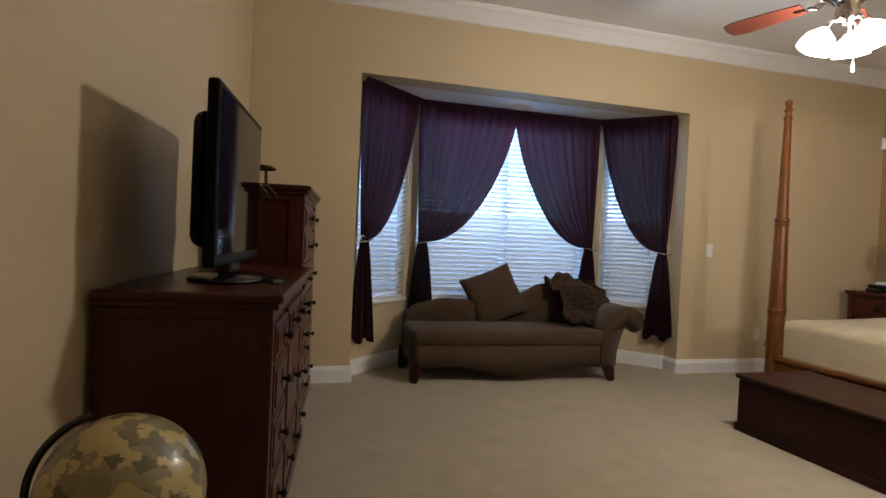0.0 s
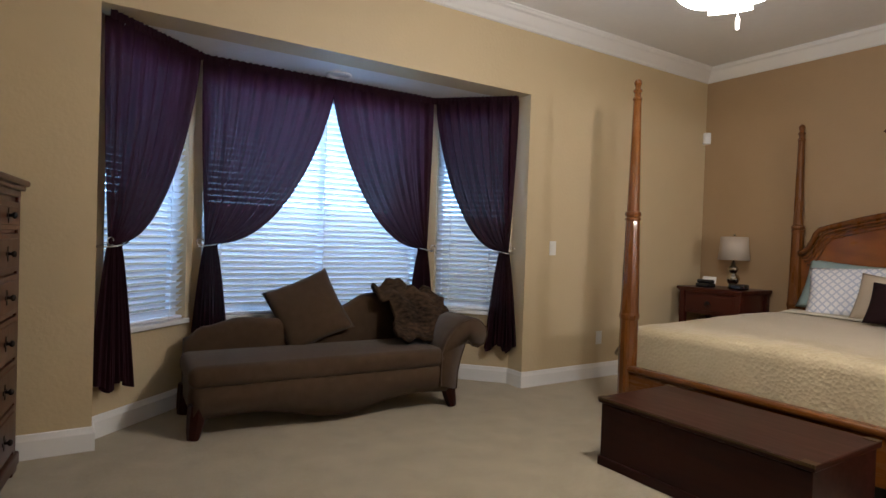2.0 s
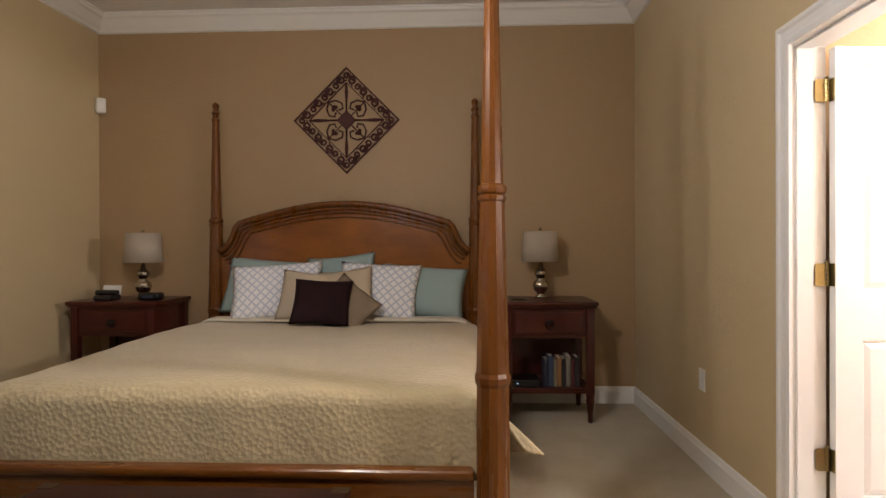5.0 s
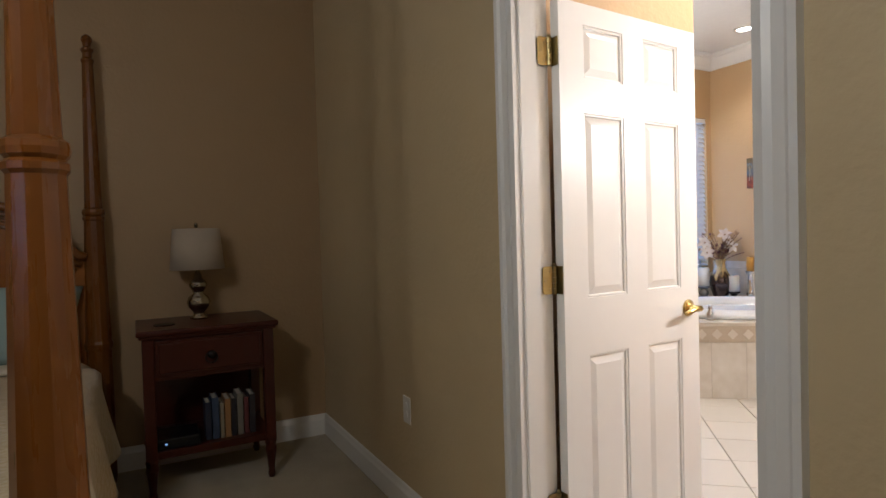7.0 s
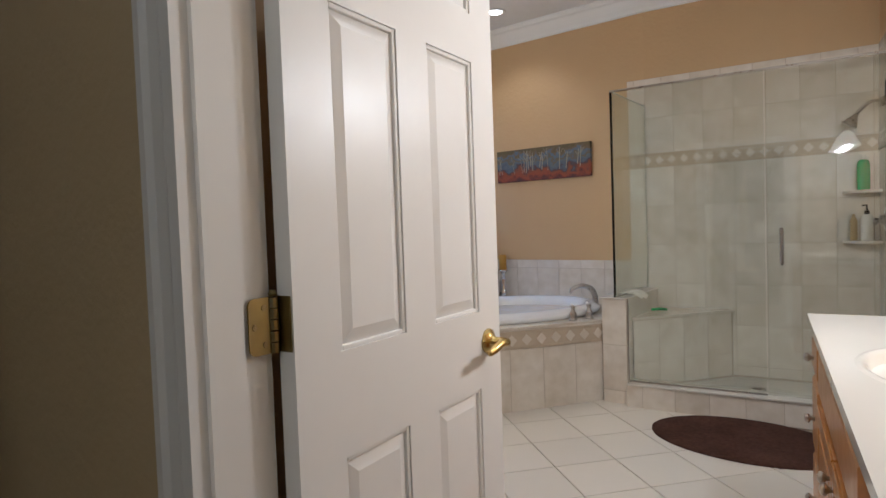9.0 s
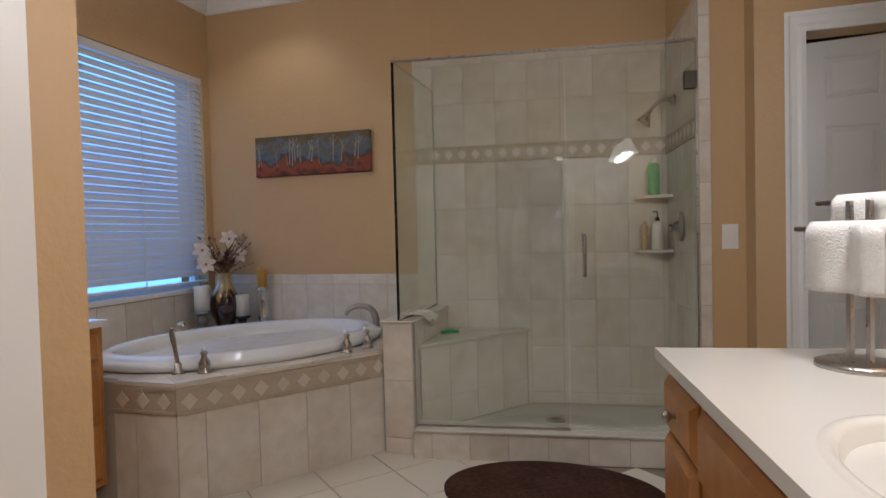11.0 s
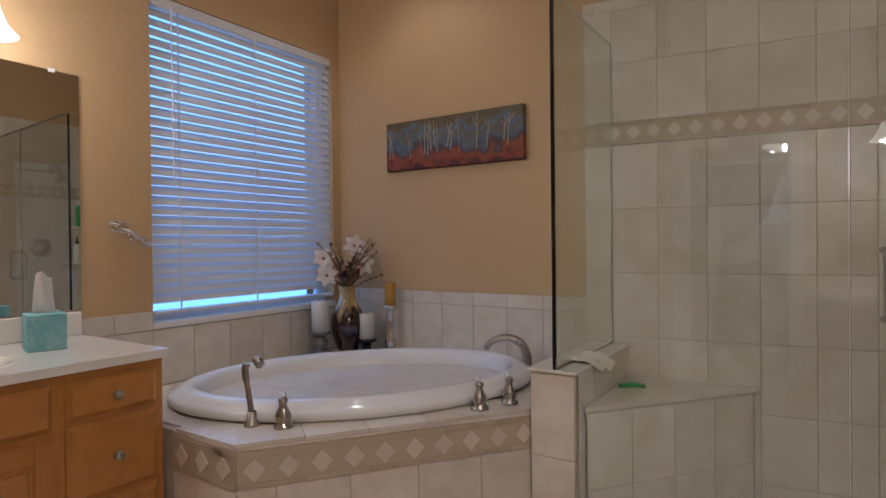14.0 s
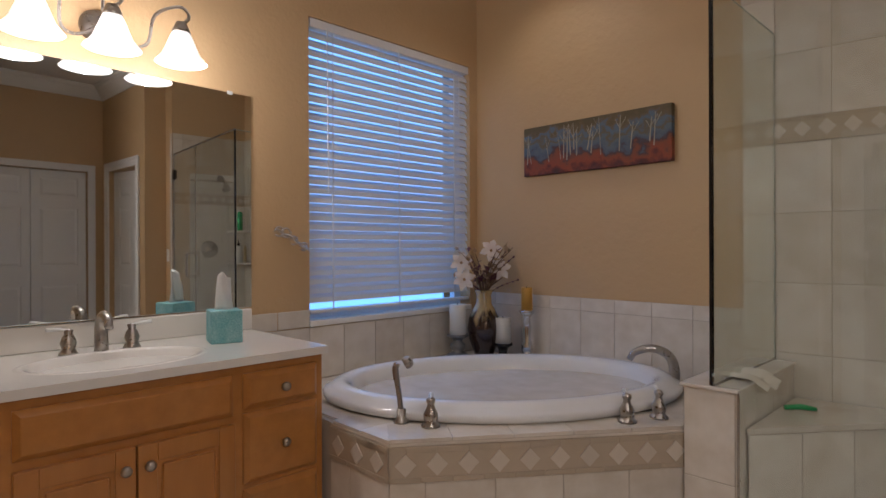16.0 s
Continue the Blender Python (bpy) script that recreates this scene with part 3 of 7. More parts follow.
def cushion_mesh(w, h, d, n=18, sag=0.0, pinch=1.0):
    """A stuffed pillow, w by h, d thick, in the x, z plane with its base at z = 0."""
    bm = bmesh.new()
    for side in (1, -1):
        vs = []
        for i in range(n + 1):
            row = []
            for j in range(n + 1):
                u, v = 2 * i / n - 1, 2 * j / n - 1
                bulge = max(0.0, (1 - u * u) * (1 - v * v)) ** 0.45
                k = 1 - 0.07 * pinch * ((1 - u * u) * v * v + (1 - v * v) * u * u)
                x, z = u * w / 2 * k, (v + 1) / 2 * h
                z = h / 2 + (z - h / 2) * k - sag * (1 - abs(u)) * (v > 0) * v
                row.append(bm.verts.new((x, side * d / 2 * bulge + 0.008 * noise.noise(Vector((u * 2, v * 2, side * 3 + w))) * bulge, z)))
            vs.append(row)
        for i in range(n):
            for j in range(n):
                q = (vs[i][j], vs[i + 1][j], vs[i + 1][j + 1], vs[i][j + 1])
                bm.faces.new(q if side < 0 else q[::-1])
    bmesh.ops.remove_doubles(bm, verts=bm.verts[:], dist=0.0005)
    return bm


def lattice_material():
    """White cotton printed with a grey interlaced lattice."""
    mat = material("lattice_print", (0.66, 0.66, 0.65), 0.85, bump=0.25, bump_scale=30)
    t = mat.node_tree
    co, mp = t.nodes.new("ShaderNodeTexCoord"), t.nodes.new("ShaderNodeMapping")
    mp.inputs["Rotation"].default_value, mp.inputs["Scale"].default_value = (0, radians(45), 0), (22, 1, 22)
    t.links.new(co.outputs["Object"], mp.inputs["Vector"])
    sep = t.nodes.new("ShaderNodeSeparateXYZ")
    t.links.new(mp.outputs[0], sep.inputs[0])
    terms = []
    for k in ("X", "Z"):
        fr, sub, ab, lt = (t.nodes.new("ShaderNodeMath") for _ in range(4))
        fr.operation, sub.operation, ab.operation, lt.operation = "FRACT", "SUBTRACT", "ABSOLUTE", "LESS_THAN"
        sub.inputs[1].default_value, lt.inputs[1].default_value = 0.5, 0.13
        t.links.new(sep.outputs[k], fr.inputs[0])
        t.links.new(fr.outputs[0], sub.inputs[0])
        t.links.new(sub.outputs[0], ab.inputs[0])
        t.links.new(ab.outputs[0], lt.inputs[0])
        terms.append(lt)
    mxm = t.nodes.new("ShaderNodeMath")
    mxm.operation = "MAXIMUM"
    t.links.new(terms[0].outputs[0], mxm.inputs[0])
    t.links.new(terms[1].outputs[0], mxm.inputs[1])
    mix = t.nodes.new("ShaderNodeMix")
    mix.data_type = "RGBA"
    mix.inputs["A"].default_value, mix.inputs["B"].default_value = (0.78, 0.78, 0.80, 1), (0.50, 0.54, 0.64, 1)
    t.links.new(mxm.outputs[0], mix.inputs["Factor"])
    t.links.new(mix.outputs["Result"], t.nodes["Principled BSDF"].inputs["Base Color"])
    return mat


LATTICE = lattice_material()
AQUA = material("aqua_cotton", (0.30, 0.40, 0.40), 0.85, grain=0.3, scale=10, bump=0.3, bump_scale=14)
TANSILK = material("beige_satin", (0.46, 0.38, 0.28), 0.5, grain=0.3, scale=9, bump=0.3, bump_scale=12)
MAROON = material("dark_maroon_velvet", (0.012, 0.003, 0.004), 0.85, grain=0.5, scale=14, bump=0.3, bump_scale=40, spec=0.2)


def pillow(x, y, z, w, h, d, lean, turn, roll, mat, label):
    m = Matrix.Translation((x, y, z)) @ Matrix.Rotation(radians(-90 + turn), 4, "Z") @ Matrix.Rotation(radians(-lean), 4, "X") @ Matrix.Rotation(radians(roll), 4, "Y")
    return solid("pillow", cushion_mesh(w, h, d), mat, label, "pillow", m, True, "pillows on the bed")


TAUPE = material("taupe_linen", (0.22, 0.165, 0.11), 0.85, grain=0.4, scale=30, bump=0.3, bump_scale=60)
pillow(6.16, 3.23, 0.70, 0.64, 0.45, 0.17, 20, 0, 5, AQUA, "pale aqua cotton pillow leaning on the headboard")
pillow(6.17, 2.60, 0.70, 0.52, 0.47, 0.14, 16, 0, -6, AQUA, "pale aqua cotton pillow leaning on the headboard")
pillow(6.12, 2.05, 0.69, 0.66, 0.42, 0.19, 26, 0, 5, AQUA, "pale aqua cotton pillow leaning on the headboard")
pillow(6.00, 3.05, 0.69, 0.67, 0.44, 0.16, 24, 6, -4, LATTICE, "white pillow printed with a pale grey lattice")
pillow(6.02, 2.36, 0.69, 0.61, 0.44, 0.15, 24, -4, 3, LATTICE, "white pillow printed with a pale grey lattice")
pillow(5.90, 2.84, 0.69, 0.38, 0.38, 0.11, 24, 6, 6, TANSILK, "beige satin pillow behind the dark one")
pillow(5.90, 2.53, 0.69, 0.40, 0.40, 0.11, 24, -6, -8, TANSILK, "beige satin pillow behind the dark one")
pillow(5.82, 2.66, 0.66, 0.38, 0.38, 0.07, 26, 0, 40, TAUPE, "taupe linen pillow turned on one corner")
pillow(5.74, 2.68, 0.69, 0.40, 0.34, 0.12, 30, 5, 3, MAROON, "small dark maroon velvet pillow in front")


def blanket_chest():
    c = thing("blanket_chest", pose(3.635, 2.64, 0), "dark stained wooden blanket chest at the bed's foot", "chest")
    w, d, h = 1.10, 0.61, 0.37
    part("body", box(-d / 2 + 0.015, -w / 2 + 0.015, 0.0, d / 2 - 0.015, w / 2 - 0.015, h - 0.034, 0.004), CHEST, c)
    part("plinth", boxes([(-d / 2 + 0.005, -w / 2 + 0.005, 0.0, d / 2 - 0.005, w / 2 - 0.005, 0.05)], 0.004), CHEST, c)
    part("lid", box(-d / 2, -w / 2, h - 0.03, d / 2, w / 2, h, 0.007), CHEST, c)
    for x in (-1, 1):
        for y in (-1, 1):
            part("corner_plate", boxes([(x * d / 2 - 0.045 * (x > 0), y * w / 2 - 0.06 * (y > 0), h, x * d / 2 + 0.045 * (x < 0), y * w / 2 + 0.06 * (y < 0), h + 0.002)]), BRASS_OLD, c, "tarnished brass corner plate")
    part("lid_edge_strip", boxes([(-d / 2 - 0.003, -w / 2, h - 0.012, -d / 2, w / 2, h - 0.002)]), BRASS_OLD, c)


BRASS_OLD = material("tarnished_brass", (0.10, 0.065, 0.03), 0.45, metal=0.8, grain=0.5, scale=50)
blanket_chest()


def nightstand(m, label):
    n = thing("nightstand", m, label, "nightstand", "pair of nightstands")
    w, d, h = 0.62, 0.50, 0.83      # x across, -y is the front
    top = box(-w / 2 - 0.02, -d / 2 - 0.02, h - 0.028, w / 2 + 0.02, d / 2, h, 0.008)
    add_box(top, -w / 2 - 0.008, -d / 2 - 0.008, h - 0.042, w / 2 + 0.008, d / 2, h - 0.027, 0.004)
    part("tabletop", top, DARKWOOD, n)
    for x in (-1, 1):
        for y in (-1, 1):
            cx, cy = x * (w / 2 - 0.03), y * (d / 2 - 0.03)
            bm = box(cx - 0.026, cy - 0.026, 0.20, cx + 0.026, cy + 0.026, h - 0.042, 0.004)
            add_lathe(bm, [(0, 0), (0.014, 0), (0.02, 0.02), (0.016, 0.04), (0.024, 0.12), (0.03, 0.15), (0.026, 0.17), (0.03, 0.19), (0.026, 0.2)], 10, Matrix.Translation((cx, cy, 0)))
            part("leg", bm, DARKWOOD, n)
    part("drawer_case", boxes([(-w / 2 + 0.03, -d / 2 + 0.02, 0.58, w / 2 - 0.03, d / 2 - 0.01, 0.79)], 0.003), DARKWOOD, n)
    dr = part("drawer_front", panel_front(-w / 2 + 0.06, 0.60, w / 2 - 0.06, 0.775, -d / 2 + 0.022, 0.012, 0.014), DARKWOOD, n)
    bm = lathe(knob(0.02), 12, Matrix.Translation((0, -d / 2 + 0.004, 0.69)) @ OUT)
    add_tube(bm, [(0.028 * math.sin(a), -d / 2 - 0.012, 0.675 - 0.028 * math.cos(a)) for a in np.linspace(0, 2 * math.pi, 15)], 0.004, 6)
    part("ring_pull", bm, IRON, dr, "dark iron ring pull", True)
    part("lower_shelf", box(-w / 2 + 0.02, -d / 2 + 0.02, 0.20, w / 2 - 0.02, d / 2 - 0.02, 0.235, 0.004), DARKWOOD, n)
    part("back_panel", box(-w / 2 + 0.05, d / 2 - 0.03, 0.235, w / 2 - 0.05, d / 2 - 0.02, 0.58), DARKWOOD, n)
    return n


NS_TURN = -90
nightstand(pose(6.165, 1.13, 0, 0, 0, NS_TURN), "cherry wood nightstand with drawer and open book shelf")
nightstand(pose(6.165, 4.20, 0, 0, 0, NS_TURN), "cherry wood nightstand with one drawer by the window wall")

MERCURY = material("mercury_glass", (0.52, 0.47, 0.38), 0.16, metal=1.0, grain=0.5, scale=45, tint=(0.25, 0.2, 0.13))
SHADE = thin_cloth("linen_shade", (0.58, 0.50, 0.40), 0.3, 0.9, grain=0.25, scale=120, bump=0.3, bump_scale=300)


def table_lamp(x, y, z):
    l = thing("table_lamp", pose(x, y, z), "silver mercury glass lamp with a cream drum shade, unlit", "lamp", "pair of bedside lamps")
    part("base", lathe([(0, 0), (0.045, 0), (0.045, 0.012), (0.03, 0.018), (0.028, 0.035), (0.05, 0.06), (0.062, 0.09), (0.05, 0.12), (0.026, 0.138), (0.03, 0.15), (0.043, 0.17), (0.048, 0.185), (0.04, 0.205), (0.02, 0.22), (0.02, 0.24), (0.012, 0.25), (0.008, 0.30), (0, 0.30)], 24), MERCURY, l, "banded mercury glass base", True)
    sh = part("shade", lathe([(0.138, 0.27), (0.118, 0.49)], 40), SHADE, l, "cream linen shade", True)
    thicken(sh, 0.003)
    part("finial", lathe([(0, 0.30), (0.004, 0.30), (0.004, 0.495), (0.01, 0.50), (0.012, 0.51), (0.006, 0.522), (0, 0.524)], 10), MERCURY, l, "", True)


table_lamp(6.25, 1.15, 0.83)
table_lamp(6.19, 4.13, 0.83)

BOOKS = [(0.028, 0.19, (0.02, 0.025, 0.05)), (0.035, 0.21, (0.03, 0.05, 0.10)), (0.02, 0.18, (0.25, 0.22, 0.15)), (0.03, 0.20, (0.30, 0.16, 0.06)), (0.025, 0.195, (0.015, 0.015, 0.02)), (0.032, 0.215, (0.18, 0.17, 0.14)), (0.024, 0.19, (0.10, 0.02, 0.02)), (0.03, 0.205, (0.02, 0.02, 0.025))]
yb = 1.16
for wd, ht, col in BOOKS:
    cover = material("book_cover", col, 0.5, grain=0.3, scale=30)
    bk = thing("book", pose(6.06, yb - wd / 2, 0.235, 0, random.uniform(-2, 2), 0), "hardback book standing on the nightstand shelf", "book", "books on the shelf")
    part("cover", boxes([(-0.07, -wd / 2 + 0.001, 0, 0.07, -wd / 2 + 0.004, ht), (-0.07, wd / 2 - 0.004, 0, 0.07, wd / 2 - 0.001, ht), (-0.07, -wd / 2 + 0.004, 0, -0.066, wd / 2 - 0.004, ht)]), cover, bk)
    part("pages", box(-0.065, -wd / 2 + 0.005, 0.004, 0.065, wd / 2 - 0.005, ht - 0.004), SHEET, bk)
    yb -= wd + 0.003
dv = thing("media_box", pose(6.05, 1.29, 0.235), "black plastic media box on the nightstand shelf", "electronics")
part("case", box(-0.10, -0.10, 0, 0.10, 0.10, 0.055, 0.008), BLACK, dv)
part("indicator", box(-0.103, 0.05, 0.025, -0.101, 0.06, 0.032), emitter("green_led", (0.2, 0.5, 1.0), 2.0), dv)
# small things by the far lamp
ck = thing("clock_radio", pose(6.05, 3.99, 0.83), "small black rounded clock radio on the nightstand", "clock")
part("case", box(-0.05, -0.08, 0, 0.05, 0.08, 0.055, 0.02, None, 3), BLACK, ck, "", True)
part("display", box(-0.052, -0.04, 0.018, -0.0505, 0.04, 0.04), material("smoked_display", (0.03, 0.04, 0.06), 0.1), ck)
ph = thing("desk_phone", pose(6.02, 4.30, 0.83), "dark cordless phone in its base", "phone")
part("cradle", box(-0.06, -0.07, 0, 0.06, 0.07, 0.04, 0.012), BLACK, ph)
part("handset", box(-0.02, -0.085, 0.04, 0.02, 0.085, 0.075, 0.014, None, 3), BLACK, ph)
solid("note_card", box(-0.003, -0.07, 0, 0.003, 0.07, 0.10, 0.001, pose(6.16, 4.36, 0.83, 0, 12, 0)), WHITEPL, "small white card standing behind the phone", "card")
solid("coaster", lathe([(0, 0), (0.05, 0), (0.05, 0.006), (0, 0.006)], 20, Matrix.Translation((6.08, 1.33, 0.83))), IRON, "dark round coaster on the nightstand", "coaster")


def wall_art():
    """A diamond of wrought iron scrolls."""
    a = thing("wall_art", Matrix.Translation((E - 0.012, 2.635, 2.205)) @ Matrix.Rotation(radians(45), 4, "X"), "diamond-shaped dark iron scroll wall art", "wall art")
    h = 0.297
    fr = bmesh.new()
    for r, t in ((h, 0.012), (h - 0.085, 0.007)):
        for k in range(4):
            add_box(fr, -0.006, -r, r - t, 0.006, r, r, 0.001, Matrix.Rotation(k * math.pi / 2, 4, "X"), 1)
    part("outer_frame", fr, RUST, a)
    part("centre_square", box(-0.006, -0.055, -0.055, 0.006, 0.055, 0.055, 0.002, None, 1), RUST, a)

    def scroll(cy, cz, r, start, turns, sign):
        return [(0, cy + r * (1 - 0.7 * t) * math.cos(start + sign * turns * 2 * math.pi * t), cz + r * (1 - 0.7 * t) * math.sin(start + sign * turns * 2 * math.pi * t)) for t in np.linspace(0, 1, 22)]
    for k in range(4):
        rot = Matrix.Rotation(k * math.pi / 2, 4, "X")
        band = bmesh.new()
        for i in range(4):
            c = -0.19 + i * 0.127
            add_tube(band, scroll(c, h - 0.048, 0.034, 0, 1.4, 1), 0.0085, 6)
            add_tube(band, scroll(c + 0.055, h - 0.05, 0.028, math.pi, 1.3, -1), 0.008, 6)
            add_tube(band, [(0, c - 0.04, h - 0.078), (0, c + 0.01, h - 0.06), (0, c + 0.06, h - 0.025)], 0.005, 6)
        bmesh.ops.transform(band, matrix=rot, verts=band.verts[:])
        part("border_scroll", band, RUST, a, "", True)
        inner = bmesh.new()
        add_tube(inner, [(0, 0, 0.045), (0, 0, 0.21)], 0.0045, 6)
        for s in (-1, 1):
            add_tube(inner, [(0, s * y, z) for y, z in ((0.0, 0.20), (0.05, 0.17), (0.07, 0.12), (0.045, 0.085), (0.015, 0.10))], 0.007, 6)
            add_tube(inner, [(0, s * y, z) for y, z in ((0.045, 0.045), (0.10, 0.10), (0.16, 0.15), (0.205, 0.205))], 0.007, 6)
        add_prism(inner, [(-0.0, 0.03), (-0.03, 0.0), (-0.022, -0.02), (0, -0.008), (0.022, -0.02), (0.03, 0.0)], -0.004, 0.004, Matrix.Translation((0, 0, 0.135)) @ Matrix.Rotation(radians(90), 4, "Z") @ Matrix.Rotation(radians(90), 4, "X"))
        bmesh.ops.transform(inner, matrix=rot, verts=inner.verts[:])
        part("inner_scroll", inner, RUST, a, "", True)


RUST = material("rust_brown_iron", (0.075, 0.017, 0.014), 0.6, metal=0.3, grain=0.5, scale=50, tint=(0.03, 0.011, 0.01))
wall_art()


# dresser group along the slanted wall: local x out from the wall, y along it
DR = pose(west(2.04) + 0.022, 2.04, 0, 0, 0, -math.degrees(math.atan(SLANT)))
TO_FRONT = Matrix.Rotation(radians(90), 4, "Z")     # local -y fronts look along +x


def front(x0, z0, x1, z1, depth, d=0.018, edge=0.03):
    bm = panel_front(x0, z0, x1, z1, 0, d, edge)
    bmesh.ops.transform(bm, matrix=Matrix.Translation((depth, 0, 0)) @ TO_FRONT, verts=bm.verts[:])
    return bm


def front_knob(parent, y, z, depth, mat=None, plate=True):
    bm = bmesh.new()
    at = Matrix.Translation((depth, y, z)) @ Matrix.Rotation(radians(90), 4, "Y")
    add_lathe(bm, knob(0.015), 12, at)
    if plate:
        for a in range(4):
            add_box(bm, -0.009, 0.010, 0, 0.009, 0.034, 0.003, 0.002, at @ Matrix.Rotation(a * math.pi / 2, 4, "Z"), 1)
    part("knob", bm, mat or IRON, parent, "dark iron knob on a cross-shaped plate" if plate else "", True)


def case_piece(name, m, w, d, h, rows, label, category):
    """A chest of drawers: carcase, plinth, stepped top and drawer fronts. rows: (y0, z0, y1, z1, knobs)."""
    c = thing(name, m, label, category)
    part("carcase", boxes([(0, 0.03, 0.09, d - 0.03, w - 0.03, h - 0.08)], 0.004), DARKWOOD, c)
    for y in (0.03, w - 0.08):
        stile, side = bmesh.new(), bmesh.new()
        add_box(stile, d - 0.034, y, 0.09, d - 0.018, y + 0.05, h - 0.08, 0.004)
        add_box(side, d - 0.10, 0.024 if y < 0.1 else w - 0.03, 0.09, d - 0.05, 0.031 if y < 0.1 else w - 0.024, h - 0.08, 0.003)
        part("stile", stile, DARKWOOD, c)
        part("side_moulding", side, DARKWOOD, c)
    base = boxes([(0, 0.012, 0.03, d - 0.005, w - 0.012, 0.10)], 0.01)
    for y in (0.02, w - 0.12):
        add_box(base, d - 0.12, y, 0, d - 0.012, y + 0.10, 0.035, 0.006)
        add_box(base, 0.01, y, 0, 0.10, y + 0.10, 0.035, 0.006)
    part("plinth", base, DARKWOOD, c)
    top = box(0, -0.005, h - 0.03, d + 0.015, w + 0.005, h, 0.010, None, 3)
    add_box(top, 0, 0.006, h - 0.052, d, w - 0.006, h - 0.028, 0.008)
    add_box(top, 0, 0.02, h - 0.085, d - 0.018, w - 0.02, h - 0.05, 0.006)
    part("top", top, DARKWOOD, c)
    for y0, z0, y1, z1, ks in rows:
        f = part("drawer_front", front(y0, z0, y1, z1, d - 0.030, 0.016, 0.022), DARKWOOD, c)
        for k in range(ks):
            ky = (y0 + y1) / 2 if ks == 1 else y0 + (y1 - y0) * (0.24 if k == 0 else 0.76)
            front_knob(f, ky, (z0 + z1) / 2, d - 0.008)
    return c


rows = []
for y0 in (0.09, 0.99):
    z = 0.12
    for hh in (0.24, 0.20, 0.18, 0.13):
        rows.append((y0, z, y0 + 0.35, z + hh - 0.012, 1))
        z += hh
rows += [(0.47, 0.12, 0.96, 0.35, 2), (0.47, 0.36, 0.96, 0.735, 1), (0.47, 0.747, 0.96, 0.865, 2)]
case_piece("dresser", DR, 1.43, 0.54, 0.97, rows, "wide dark cherry dresser with raised drawer fronts", "dresser")
rows = [(0.09, 1.18, 0.545, 1.31, 1), (0.565, 1.18, 1.02, 1.31, 1)]
z = 0.12
for hh in (0.235, 0.22, 0.21, 0.20, 0.19):
    rows.append((0.09, z, 1.02, z + hh - 0.012, 2))
    z += hh
case_piece("chest_of_drawers", DR @ pose(0, 1.445, 0), 1.11, 0.51, 1.42, rows, "tall dark cherry chest of drawers beside the dresser", "chest of drawers")


TVBLACK = material("satin_black_plastic", (0.003, 0.003, 0.0035), 0.35, spec=0.08)


def television():
    tv = thing("television", DR @ pose(0.30, 0.48, 0.97), "flat black television on the dresser", "television")
    part("stand", lathe([(0, 0), (0.20, 0), (0.205, 0.008), (0.19, 0.02), (0.05, 0.026), (0.04, 0.03), (0, 0.03)], 40, Matrix.Diagonal((0.72, 1.1, 1, 1))), BLACK, tv, "glossy oval stand", True)
    part("neck", box(-0.03, -0.10, 0.026, 0.02, 0.10, 0.12, 0.01), BLACK, tv)
    bz = part("bezel", box(-0.005, -0.435, 0.07, 0.035, 0.41, 0.662, 0.012, None, 3), TVBLACK, tv)
    part("screen", box(0.036, -0.41, 0.11, 0.0372, 0.385, 0.636), material("dark_screen", (0.003, 0.003, 0.005), 0.05, spec=0.12), bz)
    back = box(-0.075, -0.34, 0.13, -0.004, 0.34, 0.58, 0.04, None, 3)
    part("back_cover", back, TVBLACK, tv, "", True)


television()
rc = thing("remote_control", DR @ pose(0.46, 0.42, 0.97, 0, 0, 25), "grey remote control lying on the dresser", "remote")
part("shell", box(-0.02, -0.085, 0, 0.02, 0.085, 0.018, 0.006), material("grey_plastic", (0.12, 0.12, 0.13), 0.35), rc)
part("buttons", boxes([(-0.013 + 0.010 * (i % 3), -0.06 + 0.018 * (i // 3), 0.018, -0.006 + 0.010 * (i % 3), -0.05 + 0.018 * (i // 3), 0.020) for i in range(18)]), BLACK, rc)


